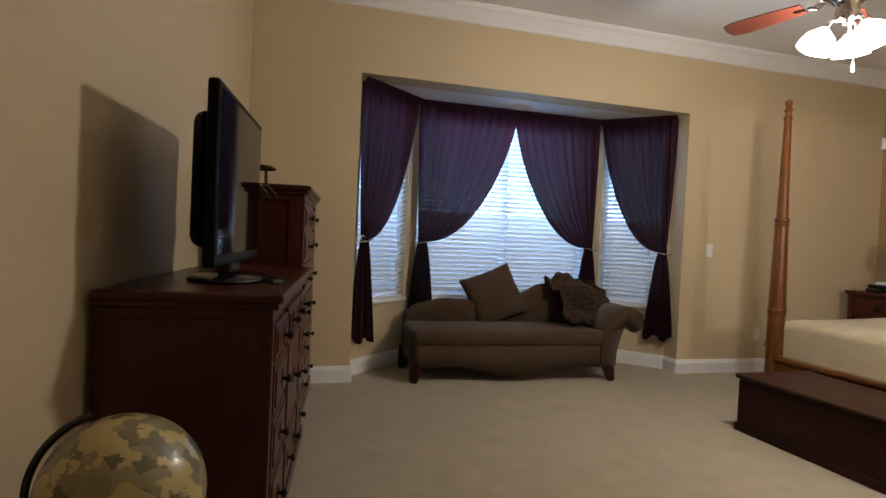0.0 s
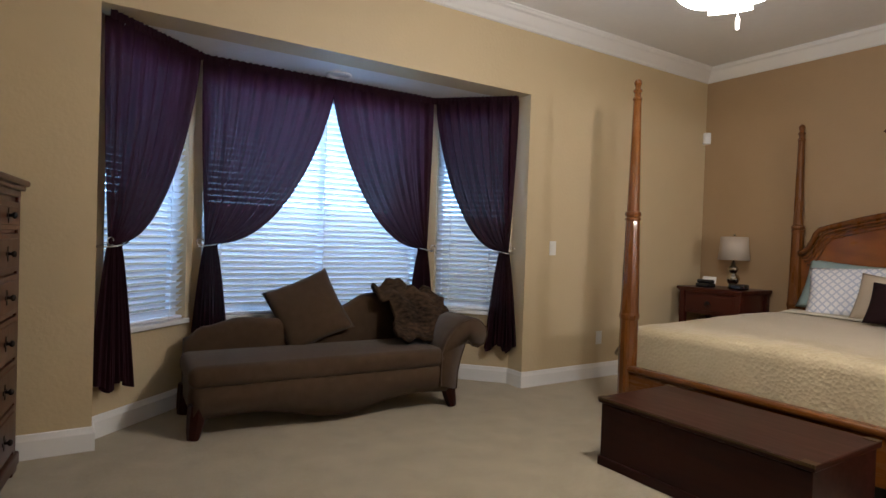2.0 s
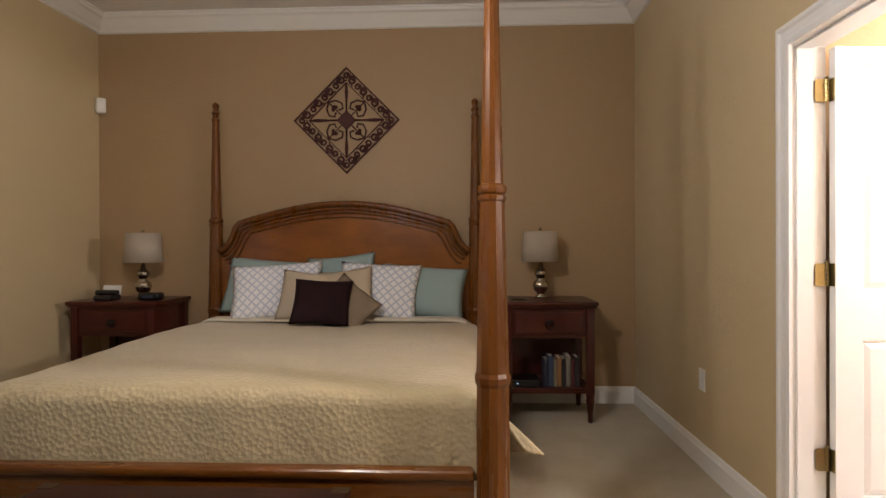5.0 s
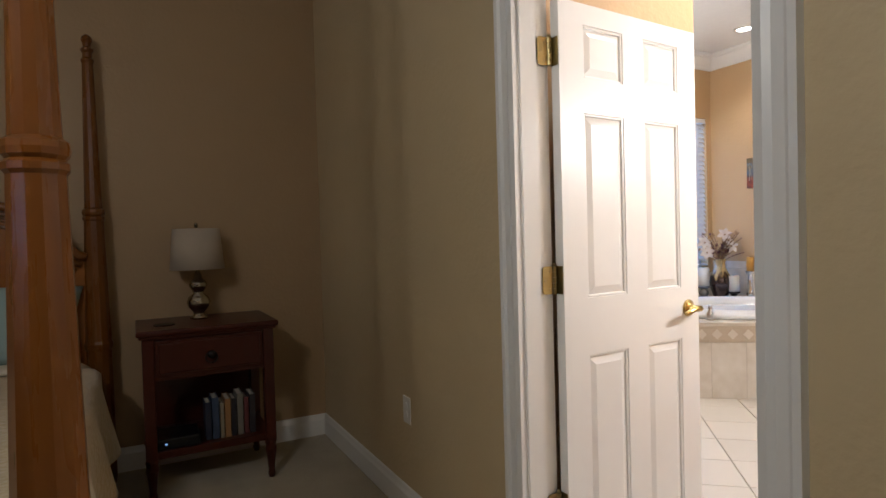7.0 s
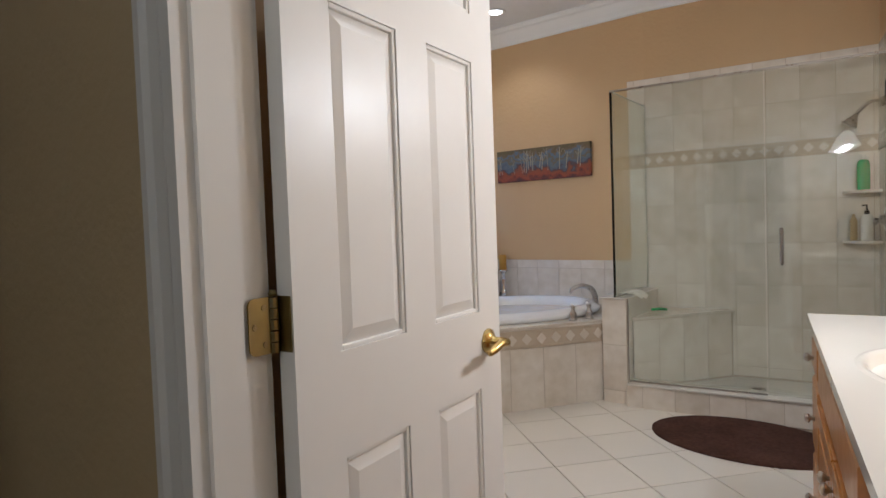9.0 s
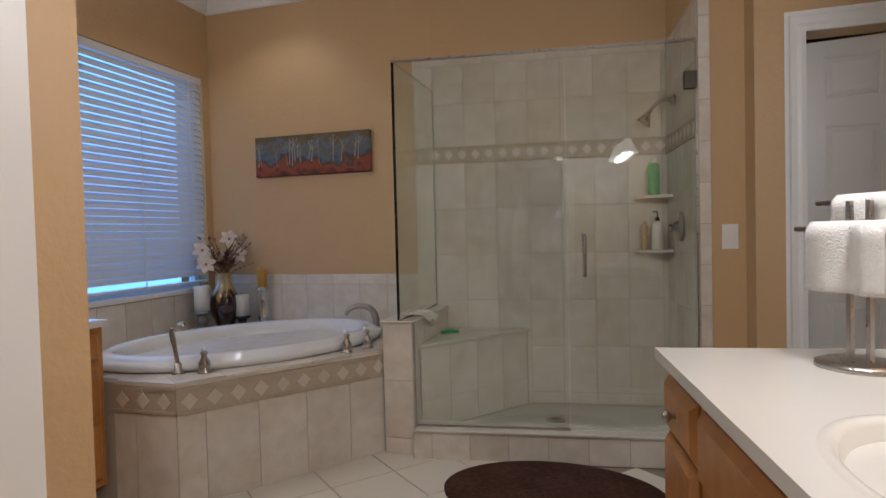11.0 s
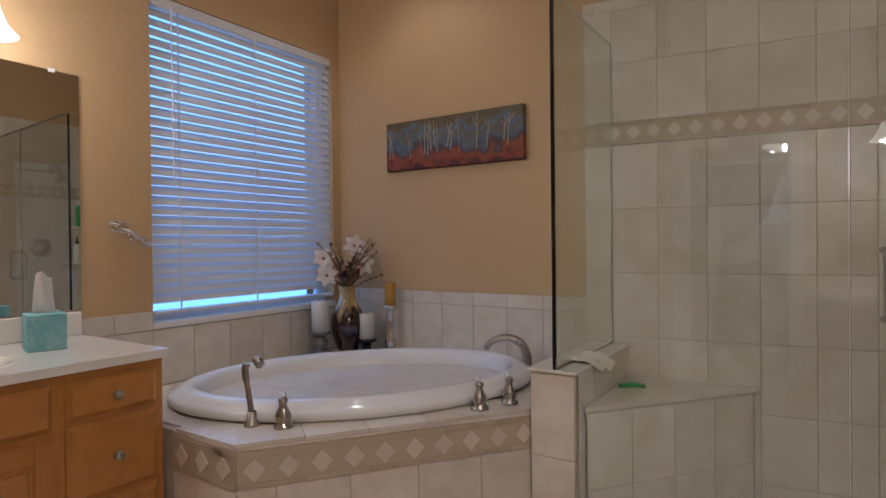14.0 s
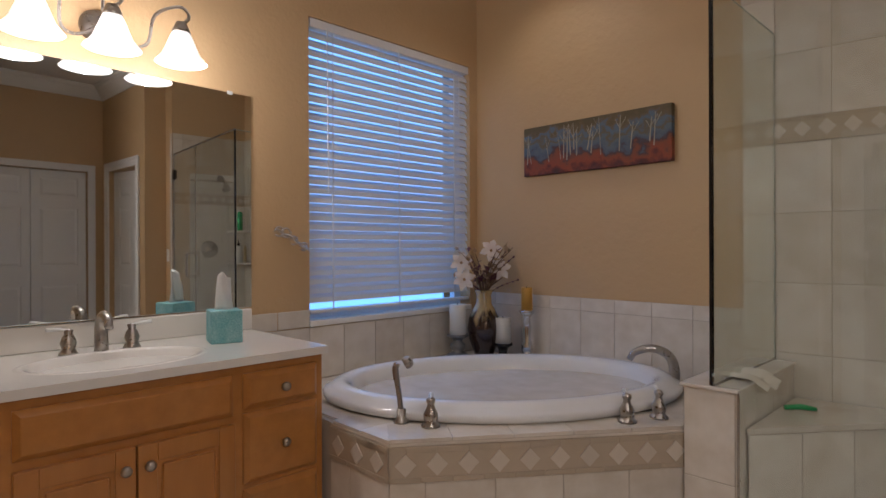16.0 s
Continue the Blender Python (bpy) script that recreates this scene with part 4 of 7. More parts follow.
def globe():
    g = thing("floor_globe", pose(0.085, 1.57, -0.012), "antique cream globe on a dark floor stand", "globe")
    mat = material("antique_map", (0.46, 0.34, 0.12), 0.3, grain=1.0, scale=5, tint=(0.32, 0.23, 0.08), coat=0.4)
    t = mat.node_tree
    nz, st, mx = t.nodes.new("ShaderNodeTexNoise"), t.nodes.new("ShaderNodeMath"), t.nodes.new("ShaderNodeMix")
    nz2, mr = t.nodes.new("ShaderNodeTexVoronoi"), t.nodes.new("ShaderNodeMix")
    nz.inputs["Scale"].default_value, nz.inputs["Detail"].default_value = 17, 8
    nz2.inputs["Scale"].default_value = 22
    co = t.nodes.new("ShaderNodeTexCoord")
    t.links.new(co.outputs["Object"], nz.inputs["Vector"])
    t.links.new(co.outputs["Object"], nz2.inputs["Vector"])
    st.operation, st.inputs[1].default_value = "GREATER_THAN", 0.50
    t.links.new(nz.outputs[0], st.inputs[0])
    mr.data_type = mx.data_type = "RGBA"
    mr.inputs["A"].default_value, mr.inputs["B"].default_value = (0.075, 0.065, 0.03, 1), (0.36, 0.30, 0.15, 1)
    t.links.new(nz2.outputs["Color"], mr.inputs["Factor"])
    mx.inputs["A"].default_value = (0.52, 0.41, 0.15, 1)
    t.links.new(st.outputs[0], mx.inputs["Factor"])
    t.links.new(mr.outputs["Result"], mx.inputs["B"])
    t.links.new(mx.outputs["Result"], t.nodes["Principled BSDF"].inputs["Base Color"])
    bm = bmesh.new()
    bmesh.ops.create_uvsphere(bm, u_segments=48, v_segments=24, radius=0.176, matrix=Matrix.Translation((0, 0, 0.57)))
    part("sphere", bm, mat, g, "cream and olive map sphere", True)
    tilt = Matrix.Translation((0, 0, 0.57)) @ Matrix.Rotation(radians(-24), 4, "Y")
    mer = bmesh.new()
    add_tube(mer, [tilt @ Vector((-0.194 * math.cos(a), 0, 0.194 * math.sin(a))) for a in np.linspace(-math.pi / 2 - 0.05, math.pi / 2 + 0.05, 30)], 0.009, 8)
    part("meridian_arm", mer, BLACK, g, "black half-round arm", True)
    part("stand", lathe([(0, 0), (0.16, 0), (0.165, 0.02), (0.13, 0.03), (0.05, 0.045), (0.025, 0.08), (0.03, 0.16), (0.022, 0.2), (0.035, 0.25), (0.02, 0.3), (0.014, 0.345), (0, 0.345)], 20), DARKWOOD, g, "turned dark wood stand", True)
    return g


globe()


def chaise():
    c = thing("chaise_longue", pose(1.49, 4.52, 0, 0, 0, -2.7), "brown velvet chaise longue with a rolled arm", "chaise")
    L, D = 1.72, 0.62
    # seat: apron with a wavy lower edge under a rounded cushion
    bm = bmesh.new()
    n = 40
    prof = [(0.0, "wave"), (-0.02, 0.22), (-0.022, 0.30), (0.0, 0.315)]
    front_rows = []
    for i in range(n + 1):
        x = L * i / n
        wave = 0.105 + 0.035 * math.sin(math.pi * (2 * i / n - 0.5)) * -1 - 0.02 * math.cos(4 * math.pi * i / n)
        front_rows.append([bm.verts.new((x, y, wave if z == "wave" else z)) for y, z in prof] + [bm.verts.new((x, D, 0.315)), bm.verts.new((x, D, 0.14))])
    for a, b in zip(front_rows, front_rows[1:]):
        for k in range(6):
            j = (k + 1) % 6
            bm.faces.new((a[k], b[k], b[j], a[j]))
    bm.faces.new(front_rows[0])
    bm.faces.new(front_rows[-1][::-1])
    bmesh.ops.recalc_face_normals(bm, faces=bm.faces[:])
    part("seat_frame", bm, VELVET, c, "", True)
    cu = box(-0.03, -0.035, 0.30, L - 0.04, D - 0.10, 0.43, 0.05, None, 4)
    for v in cu.verts:
        if v.co.z > 0.40:
            v.co.z += 0.02 * math.sin(math.pi * min(1, max(0, v.co.x / L)))
    part("seat_cushion", cu, VELVET, c, "", True)

    # back: a long low wave that rises into a hump
    def crest(x):
        keys = [(0.0, 0.50), (0.12, 0.575), (0.35, 0.625), (0.62, 0.61), (0.85, 0.60), (1.05, 0.68), (1.28, 0.775), (1.45, 0.80), (1.65, 0.76), (1.85, 0.66)]
        for (a, za), (b, zb) in zip(keys, keys[1:]):
            if x <= b:
                t = (x - a) / (b - a)
                t = t * t * (3 - 2 * t)
                return za + (zb - za) * t
        return keys[-1][1]
    bm = bmesh.new()
    sect = []
    for i in range(49):
        x = 0.0 + 1.80 * i / 48
        z = crest(x)
        ring = []
        for k in range(12):
            a = math.pi * k / 11
            ring.append(bm.verts.new((x, D - 0.045 + 0.055 * math.cos(a), z - 0.055 + 0.055 * math.sin(a))))
        ring += [bm.verts.new((x, D - 0.10, 0.30)), bm.verts.new((x, D + 0.01, 0.14))][::1]
        ring[-1], ring[-2] = ring[-1], ring[-2]
        sect.append(ring[:12] + [ring[12], ring[13]])
    m = len(sect[0])
    for a, b in zip(sect, sect[1:]):
        for k in range(m):
            j = (k + 1) % m
            bm.faces.new((a[k], a[j], b[j], b[k]))
    bm.faces.new(sect[0][::-1])
    bm.faces.new(sect[-1])
    bmesh.ops.recalc_face_normals(bm, faces=bm.faces[:])
    part("backrest", bm, VELVET, c, "", True)
    # rolled arm: a scroll section carried from front to back
    line = [(1.60, 0.16), (1.60, 0.40), (1.64, 0.50), (1.70, 0.57), (1.77, 0.625), (1.85, 0.645), (1.93, 0.63), (1.985, 0.58), (2.0, 0.52), (1.97, 0.455), (1.915, 0.43), (1.86, 0.445), (1.83, 0.48), (1.80, 0.46), (1.765, 0.36), (1.74, 0.25), (1.735, 0.13)]
    arm = bmesh.new()
    ys = [-0.035, -0.02, 0.0, D + 0.02]
    grow = [0.94, 0.985, 1.0, 1.0]
    rings = []
    for y, g in zip(ys, grow):
        rings.append([arm.verts.new((1.78 + (x - 1.78) * g, y, 0.38 + (z - 0.38) * g)) for x, z in line])
    for a, b in zip(rings, rings[1:]):
        for k in range(len(line)):
            j = (k + 1) % len(line)
            arm.faces.new((a[k], a[j], b[j], b[k]))
    arm.faces.new(rings[0])
    arm.faces.new(rings[-1][::-1])
    bmesh.ops.recalc_face_normals(arm, faces=arm.faces[:])
    part("rolled_arm", arm, VELVET, c, "brown velvet scroll arm", True)
    pipe = tube([(1.78 + (x - 1.78) * 0.955, -0.034, 0.38 + (z - 0.38) * 0.955) for x, z in line], 0.006, 6)
    part("piping", pipe, VELVET, c)
    for x, dx in ((0.03, -0.035), (1.70, 0.06)):
        for y in (0.02, D - 0.06):
            bm = bmesh.new()
            add_tube(bm, [(x, y + 0.02, 0.20), (x + dx * 0.2, y + 0.02, 0.12), (x + dx * 0.5, y + 0.015, 0.05), (x + dx * 0.7, y + 0.01, 0.0)], [0.055, 0.054, 0.045, 0.034], 8)
            part("leg", bm, CHEST, c, "dark curved wooden leg")


VELVET = material("brown_velvet", (0.066, 0.039, 0.020), 0.9, grain=0.6, scale=18, tint=(0.043, 0.025, 0.013), bump=0.35, bump_scale=140, sheen=0.12, spec=0.2)
chaise()
solid("throw_pillow", cushion_mesh(0.50, 0.50, 0.16), VELVET, "square brown throw pillow standing on one corner", "pillow", Matrix.Translation((2.42, 4.93, 0.45)) @ Matrix.Rotation(radians(-14), 4, "Z") @ Matrix.Rotation(radians(-24), 4, "X") @ Matrix.Rotation(radians(-24), 4, "Y"), True)
FUR = material("brown_fur", (0.009, 0.0055, 0.004), 0.95, grain=1.0, scale=24, tint=(0.085, 0.05, 0.027), bump=1.0, bump_scale=110, stretch=(1, 2.5, 1), spec=0.1)


def fur_throw():
    """A bunched fur blanket over the chaise's back and arm."""
    def fn(u, v):
        x = 2.84 + u * 0.52
        s = v
        prof = [(0.02, 0.44), (0.16, 0.56), (0.30, 0.74), (0.42, 0.79), (0.50, 0.74), (0.54, 0.60)]
        k = min(int(s * 5), 4)
        t = s * 5 - k
        dy = prof[k][0] + (prof[k + 1][0] - prof[k][0]) * t
        z = prof[k][1] + (prof[k + 1][1] - prof[k][1]) * t
        z -= 0.12 * max(0, u - 0.45) * s * 1.6
        ragged = 0.05 * noise.noise(Vector((s * 6, 1.0, 0.0))) + 0.03 * noise.noise(Vector((s * 15, 4.0, 0.0)))
        x += ragged * (1 if u > 0.5 else -1) * abs(2 * u - 1)
        lump = noise.noise(Vector((x * 6, dy * 8, 2.0))) * 0.085 + noise.noise(Vector((x * 15, dy * 17, 5.0))) * 0.035
        return (x + 0.03 * math.sin(v * 9), 4.57 + dy + 0.5 * lump, z + 0.05 + lump)
    ob = solid("fur_throw", grid(48, 40, fn), FUR, "dark brown mottled fur throw over the chaise", "blanket", smooth=True)
    thicken(ob, 0.03)


fur_throw()

# curtains
SHEER = thin_cloth("plum_sheer_curtain", (0.030, 0.010, 0.015), 0.26, 0.8, spec=0.08, grain=0.6, scale=60, tint=(0.022, 0.008, 0.011), stretch=(6, 6, 0.3), sheen=0.0)

sn_ = SHEER.node_tree
open_, clear = sn_.nodes.new("ShaderNodeMixShader"), sn_.nodes.new("ShaderNodeBsdfTransparent")
open_.inputs[0].default_value = 0.012
sn_.nodes["Translucent BSDF"].inputs["Color"].default_value = (0.062, 0.012, 0.024, 1)
sn_.links.new(sn_.nodes["Material Output"].inputs["Surface"].links[0].from_socket, open_.inputs[1])
sn_.links.new(clear.outputs[0], open_.inputs[2])
sn_.links.new(open_.outputs[0], sn_.nodes["Material Output"].inputs["Surface"])


def curtain(m, x_out, x_in, seed, y=-0.075):
    """A sheer panel gathered on the rod from x_out to x_in and tied back beside x_out."""
    rnd = random.Random(seed)
    c = thing("curtain", m, "sheer dark plum curtain tied back with a metal hook", "curtain", "bay curtains")
    top, tie, foot = 2.385, 1.12, 0.30
    w = x_in - x_out
    sign = 1 if w > 0 else -1
    ph = rnd.uniform(0, 6)

    def fn(u, v):
        if v < 0.72:
            s = v / 0.72
            e = s * s * (3 - 2 * s)
            curve = s ** 1.7
            xt = x_out + w * u
            xb = x_out + sign * (0.045 + 0.075 * u)
            x = xt + (xb - xt) * curve
            z = top + (tie - top) * s - 1.25 * u * s * s * (1 - s)
            amp = 0.022 * (1 - 0.55 * s)
        else:
            s = (v - 0.72) / 0.28
            x = x_out + sign * (0.045 + 0.075 * u) + sign * (u - 0.45) * 0.20 * s ** 0.7
            z = tie + (foot - tie) * s + 0.03 * s * math.sin(u * 11 + ph)
            amp = 0.010 + 0.018 * s
        yy = y - 0.012 + amp * math.sin(2 * math.pi * 8 * u + ph + 1.2 * v) + 0.4 * amp * math.sin(2 * math.pi * 19 * u + ph)
        return (x, yy, z)
    part("panel", grid(110, 70, fn), SHEER, c, "", True)
    head = grid(90, 4, lambda u, v: (x_out + w * u, y - 0.034 + 0.016 * math.sin(u * 130) - 0.0 * v, 2.36 + 0.055 * v + 0.006 * math.sin(u * 210 + 2)))
    part("gathered_heading", head, SHEER, c, "", True)
    hook = bmesh.new()
    hx = x_out + sign * 0.03
    add_tube(hook, [(hx - sign * 0.02, 0.0, tie - 0.02), (hx - sign * 0.02, y - 0.05, tie - 0.02), (hx + sign * 0.05, y - 0.06, tie - 0.01), (hx + sign * 0.11, y - 0.05, tie + 0.005)], 0.006, 8)
    add_tube(hook, [(hx - sign * 0.02 + 0.022 * math.cos(a), y - 0.055, tie + 0.012 + 0.022 * math.sin(a)) for a in np.linspace(0, 5.5, 16)], 0.004, 6)
    part("holdback", hook, CHROME, c, "silver scroll holdback", True)
    return c


def rod(m, length, y=-0.075):
    r = thing("curtain_rod", m, "white curtain rod under the bay soffit", "curtain rod", "bay curtain rods")
    bm = bmesh.new()
    add_tube(bm, [(0.05, y, 2.385), (length - 0.05, y, 2.385)], 0.009, 8)
    part("bar", bm, WHITEPL, r)
    for x in (0.12, length - 0.12):
        part("bracket", box(x - 0.008, y, 2.38, x + 0.008, 0.0, 2.395), WHITEPL, r)


for mm, ll in ((m1, l1), (m2, l2), (m3, l3)):
    rod(mm, ll)
curtain(m1, -0.03, l1 - 0.07, 1)
curtain(m2, 0.02, l2 / 2 + 0.02, 2)
curtain(m2, l2 - 0.02, l2 / 2 + 0.01, 3)
curtain(m3, l3 + 0.03, 0.05, 4)


def ceiling_fan():
    f = thing("ceiling_fan", pose(*FAN, 0), "ceiling fan with reddish blades and lit glass bowls", "ceiling fan")
    part("canopy", lathe([(0, 3.05), (0.07, 3.05), (0.075, 3.02), (0.05, 2.97), (0.02, 2.95), (0.014, 2.95), (0.014, 2.62), (0, 2.62)], 24), CHROME, f, "", True)
    part("motor", lathe([(0, 2.64), (0.05, 2.64), (0.11, 2.61), (0.14, 2.57), (0.14, 2.52), (0.12, 2.49), (0.08, 2.47), (0.05, 2.44), (0.06, 2.40), (0.05, 2.37), (0.03, 2.35), (0, 2.35)], 28), CHROME, f, "polished silver motor housing", True)
    for k in range(5):
        a = 2 * math.pi * k / 5 + radians(32)
        rot = Matrix.Rotation(a, 4, "Z")
        out = [(0.22, -0.045), (0.40, -0.062), (0.60, -0.07), (0.655, -0.055), (0.67, 0.0), (0.655, 0.055), (0.60, 0.07), (0.40, 0.062), (0.22, 0.045)]
        b = part("blade", prism(out, -0.004, 0.004, rot @ Matrix.Translation((0, 0, 2.50)) @ Matrix.Rotation(radians(12), 4, "X")), BLADE, f, "reddish wooden blade")
        ar = bmesh.new()
        add_tube(ar, [rot @ Vector(p) for p in ((0.11, 0, 2.50), (0.16, 0.03, 2.485), (0.20, 0.0, 2.492), (0.27, 0, 2.495))], 0.009, 6)
        add_tube(ar, [rot @ Vector(p) for p in ((0.11, 0, 2.50), (0.16, -0.03, 2.485), (0.20, 0.0, 2.492))], 0.009, 6)
        part("blade_arm", ar, CHROME, b)
    for k in range(3):
        a = 2 * math.pi * k / 3 + radians(30)
        m = Matrix.Rotation(a, 4, "Z") @ Matrix.Translation((0.10, 0, 2.33)) @ Matrix.Rotation(radians(158), 4, "Y")
        sh = part("glass_bowl", lathe([(0.025, 0), (0.035, 0.012), (0.07, 0.045), (0.085, 0.085), (0.088, 0.11)], 24, m), BOWL, f, "glowing frosted glass bowl", True)
        sh.visible_shadow = False
        add = bmesh.new()
        add_tube(add, [(0.02 * math.cos(a), 0.02 * math.sin(a), 2.37), (0.07 * math.cos(a), 0.07 * math.sin(a), 2.375), (0.10 * math.cos(a), 0.10 * math.sin(a), 2.33)], 0.012, 8)
        part("lamp_arm", add, CHROME, f, "", True)
    ch = bmesh.new()
    add_tube(ch, [(0.03, -0.02, 2.36), (0.03, -0.02, 2.15)], 0.0018, 6)
    add_lathe(ch, [(0, 2.105), (0.007, 2.105), (0.008, 2.15), (0.004, 2.16), (0, 2.16)], 10, Matrix.Translation((0.03, -0.02, 0)))
    part("pull_chain", ch, WHITEPL, f)


BLADE = material("red_brown_blade", (0.09, 0.022, 0.012), 0.3, grain=0.7, scale=20, stretch=(0.3, 1, 1), coat=0.3)
BOWL = emitter("lit_frosted_glass", (1.0, 0.9, 0.74), 9.0)
ceiling_fan()


def wall_plate(name, m, kind, label, category):
    p = thing(name, m, label, category)
    part("plate", box(-0.037, -0.006, -0.06, 0.037, 0, 0.06, 0.003), WHITEPL, p)
    if kind == "switch":
        part("rocker", box(-0.017, -0.010, -0.033, 0.017, -0.006, 0.033, 0.002), WHITEPL, p)
    else:
        for z in (-0.02, 0.02):
            part("socket", lathe([(0, 0), (0.016, 0), (0.016, 0.003), (0, 0.003)], 14, Matrix.Translation((0, -0.006, z)) @ OUT), TRIM, p)


wall_plate("light_switch", pose(4.331, N, 1.16), "switch", "white rocker light switch on the tan wall", "switch")
wall_plate("power_outlet", pose(4.94, N, 0.36), "outlet", "white power outlet low on the wall", "outlet")
wall_plate("power_outlet", pose(5.17, S, 0.476, 0, 0, 180), "outlet", "white power outlet low on the wall", "outlet")
sn = thing("motion_detector", pose(E - 0.04, N - 0.04, 2.34, 0, 0, -45), "small white alarm sensor in the corner", "sensor")
part("housing", box(-0.035, -0.03, -0.06, 0.035, 0.045, 0.06, 0.012), WHITEPL, sn)
part("lens", box(-0.022, -0.034, -0.03, 0.022, -0.029, 0.02, 0.002), TRIM, sn)
sm = thing("soffit_speaker", pose(2.55, 5.12, BZ), "round white grille in the bay soffit", "speaker")
part("ring", lathe([(0.095, -0.0), (0.10, -0.008), (0.085, -0.014), (0.06, -0.010), (0.06, 0.0)], 32), WHITEPL, sm, "", True)
part("grille", lathe([(0, -0.006), (0.06, -0.006), (0.06, -0.002), (0, -0.002)], 28), TRIM, sm)
# on the tall chest: a bronze figure stand and a small plant
T = DR @ pose(0, 1.445, 1.42)
bs = thing("bronze_ornament", T @ pose(0.20, 0.34, 0, 0, 0, 62), "dark bronze arched ornament on a flat base", "ornament")
part("base", box(-0.05, -0.16, 0, 0.05, 0.16, 0.014, 0.004), BRASS_OLD, bs)
bm = bmesh.new()
add_tube(bm, [(0, -0.11 + 0.23 * t, 0.105 + 0.012 * math.sin(math.pi * t) - 0.05 * max(0, t - 0.7)) for t in np.linspace(0, 1, 10)], [0.006, 0.013, 0.017, 0.018, 0.02, 0.02, 0.018, 0.015, 0.012, 0.010], 8)
for y in (-0.045, 0.04):
    add_tube(bm, [(0, y, 0.012), (0, y + 0.005, 0.105)], 0.009, 6)
part("figure", bm, BRASS_OLD, bs, "", True)
LEAF = material("green_leaf", (0.12, 0.15, 0.06), 0.5, grain=0.5, scale=20, tint=(0.22, 0.24, 0.12))
pl = thing("potted_plant", DR @ pose(0.13, 1.33, 0.97), "small green leafy plant in a dark pot", "plant")
part("pot", lathe([(0, 0), (0.045, 0), (0.065, 0.20), (0.07, 0.22), (0.06, 0.22), (0, 0.20)], 16), BRASS_OLD, pl, "", True)
rl = random.Random(5)
for i in range(24):
    a, r = rl.uniform(0, 6.28), rl.uniform(0.14, 0.26)
    bm = bmesh.new()
    pts = [(math.cos(a) * r * t, math.sin(a) * r * t, 0.21 + 0.24 * math.sin(2.3 * t) - 0.03 * t * t) for t in (0, 0.25, 0.5, 0.75, 1)]
    sd = (-math.sin(a), math.cos(a))
    rowsv = [[bm.verts.new((x + sd[0] * wv * k, y + sd[1] * wv * k, z + 0.002 * (k == 0))) for k in (-1, 0, 1)] for (x, y, z), wv in zip(pts, (0.002, 0.009, 0.011, 0.008, 0.0005))]
    for p, q in zip(rowsv, rowsv[1:]):
        for k in (0, 1):
            bm.faces.new((p[k], p[k + 1], q[k + 1], q[k]))
    part("leaf", bm, LEAF, pl)


# ---- bathroom ----
def six_panel_door(name, m, w, h, label, panels=2, kind="structure"):
    """A white panelled door leaf; local x from the hinge, y is its thickness."""
    d = thing(name, m, label, "door")
    tagged(d, kind=kind)
    t = 0.035
    st = 0.105 if panels == 2 else 0.07
    mid = (w - st * (panels + 1)) / panels
    zs = [(0.20, 0.825), (1.015, 1.62), (1.735, h - 0.068)]
    bars = [(0, 0, 0, st, t, h), (w - st, 0, 0, w, t, h)]
    if panels == 2:
        bars.append((st + mid, 0, 0, st + mid + st, t, h))
    spans = [(st + i * (mid + st), st + i * (mid + st) + mid) for i in range(panels)]
    for x0, x1 in spans:
        lo = 0
        for z0, z1 in zs + [(h, h)]:
            bars.append((x0, 0, lo, x1, t, z0))
            lo = z1
    part("frame", boxes(bars), TRIM, d)
    for x0, x1 in spans:
        for z0, z1 in zs:
            bm = bmesh.new()
            add_box(bm, x0, 0.011, z0, x1, t - 0.011, z1)
            for y0, y1, dr in ((0.011, 0.002, 1), (t - 0.011, t - 0.002, -1)):
                i = 0.035
                lo = [bm.verts.new(p) for p in ((x0 + 0.008, y0, z0 + 0.008), (x1 - 0.008, y0, z0 + 0.008), (x1 - 0.008, y0, z1 - 0.008), (x0 + 0.008, y0, z1 - 0.008))]
                hi = [bm.verts.new(p) for p in ((x0 + i, y1, z0 + i), (x1 - i, y1, z0 + i), (x1 - i, y1, z1 - i), (x0 + i, y1, z1 - i))]
                bm.faces.new(hi)
                for k in range(4):
                    bm.faces.new((lo[k], lo[(k + 1) % 4], hi[(k + 1) % 4], hi[k]))
            bmesh.ops.recalc_face_normals(bm, faces=bm.faces[:])
            part("panel", bm, TRIM, d)
            part("panel_moulding", boxes([(x0, 0.003, z0, x0 + 0.009, t - 0.003, z1), (x1 - 0.009, 0.003, z0, x1, t - 0.003, z1), (x0 + 0.009, 0.003, z0, x1 - 0.009, t - 0.003, z0 + 0.009), (x0 + 0.009, 0.003, z1 - 0.009, x1 - 0.009, t - 0.003, z1)], 0.002), TRIM, d)
    return d


HINGE = material("aged_brass", (0.34, 0.28, 0.13), 0.32, metal=1.0, grain=0.6, scale=40, tint=(0.20, 0.16, 0.07))
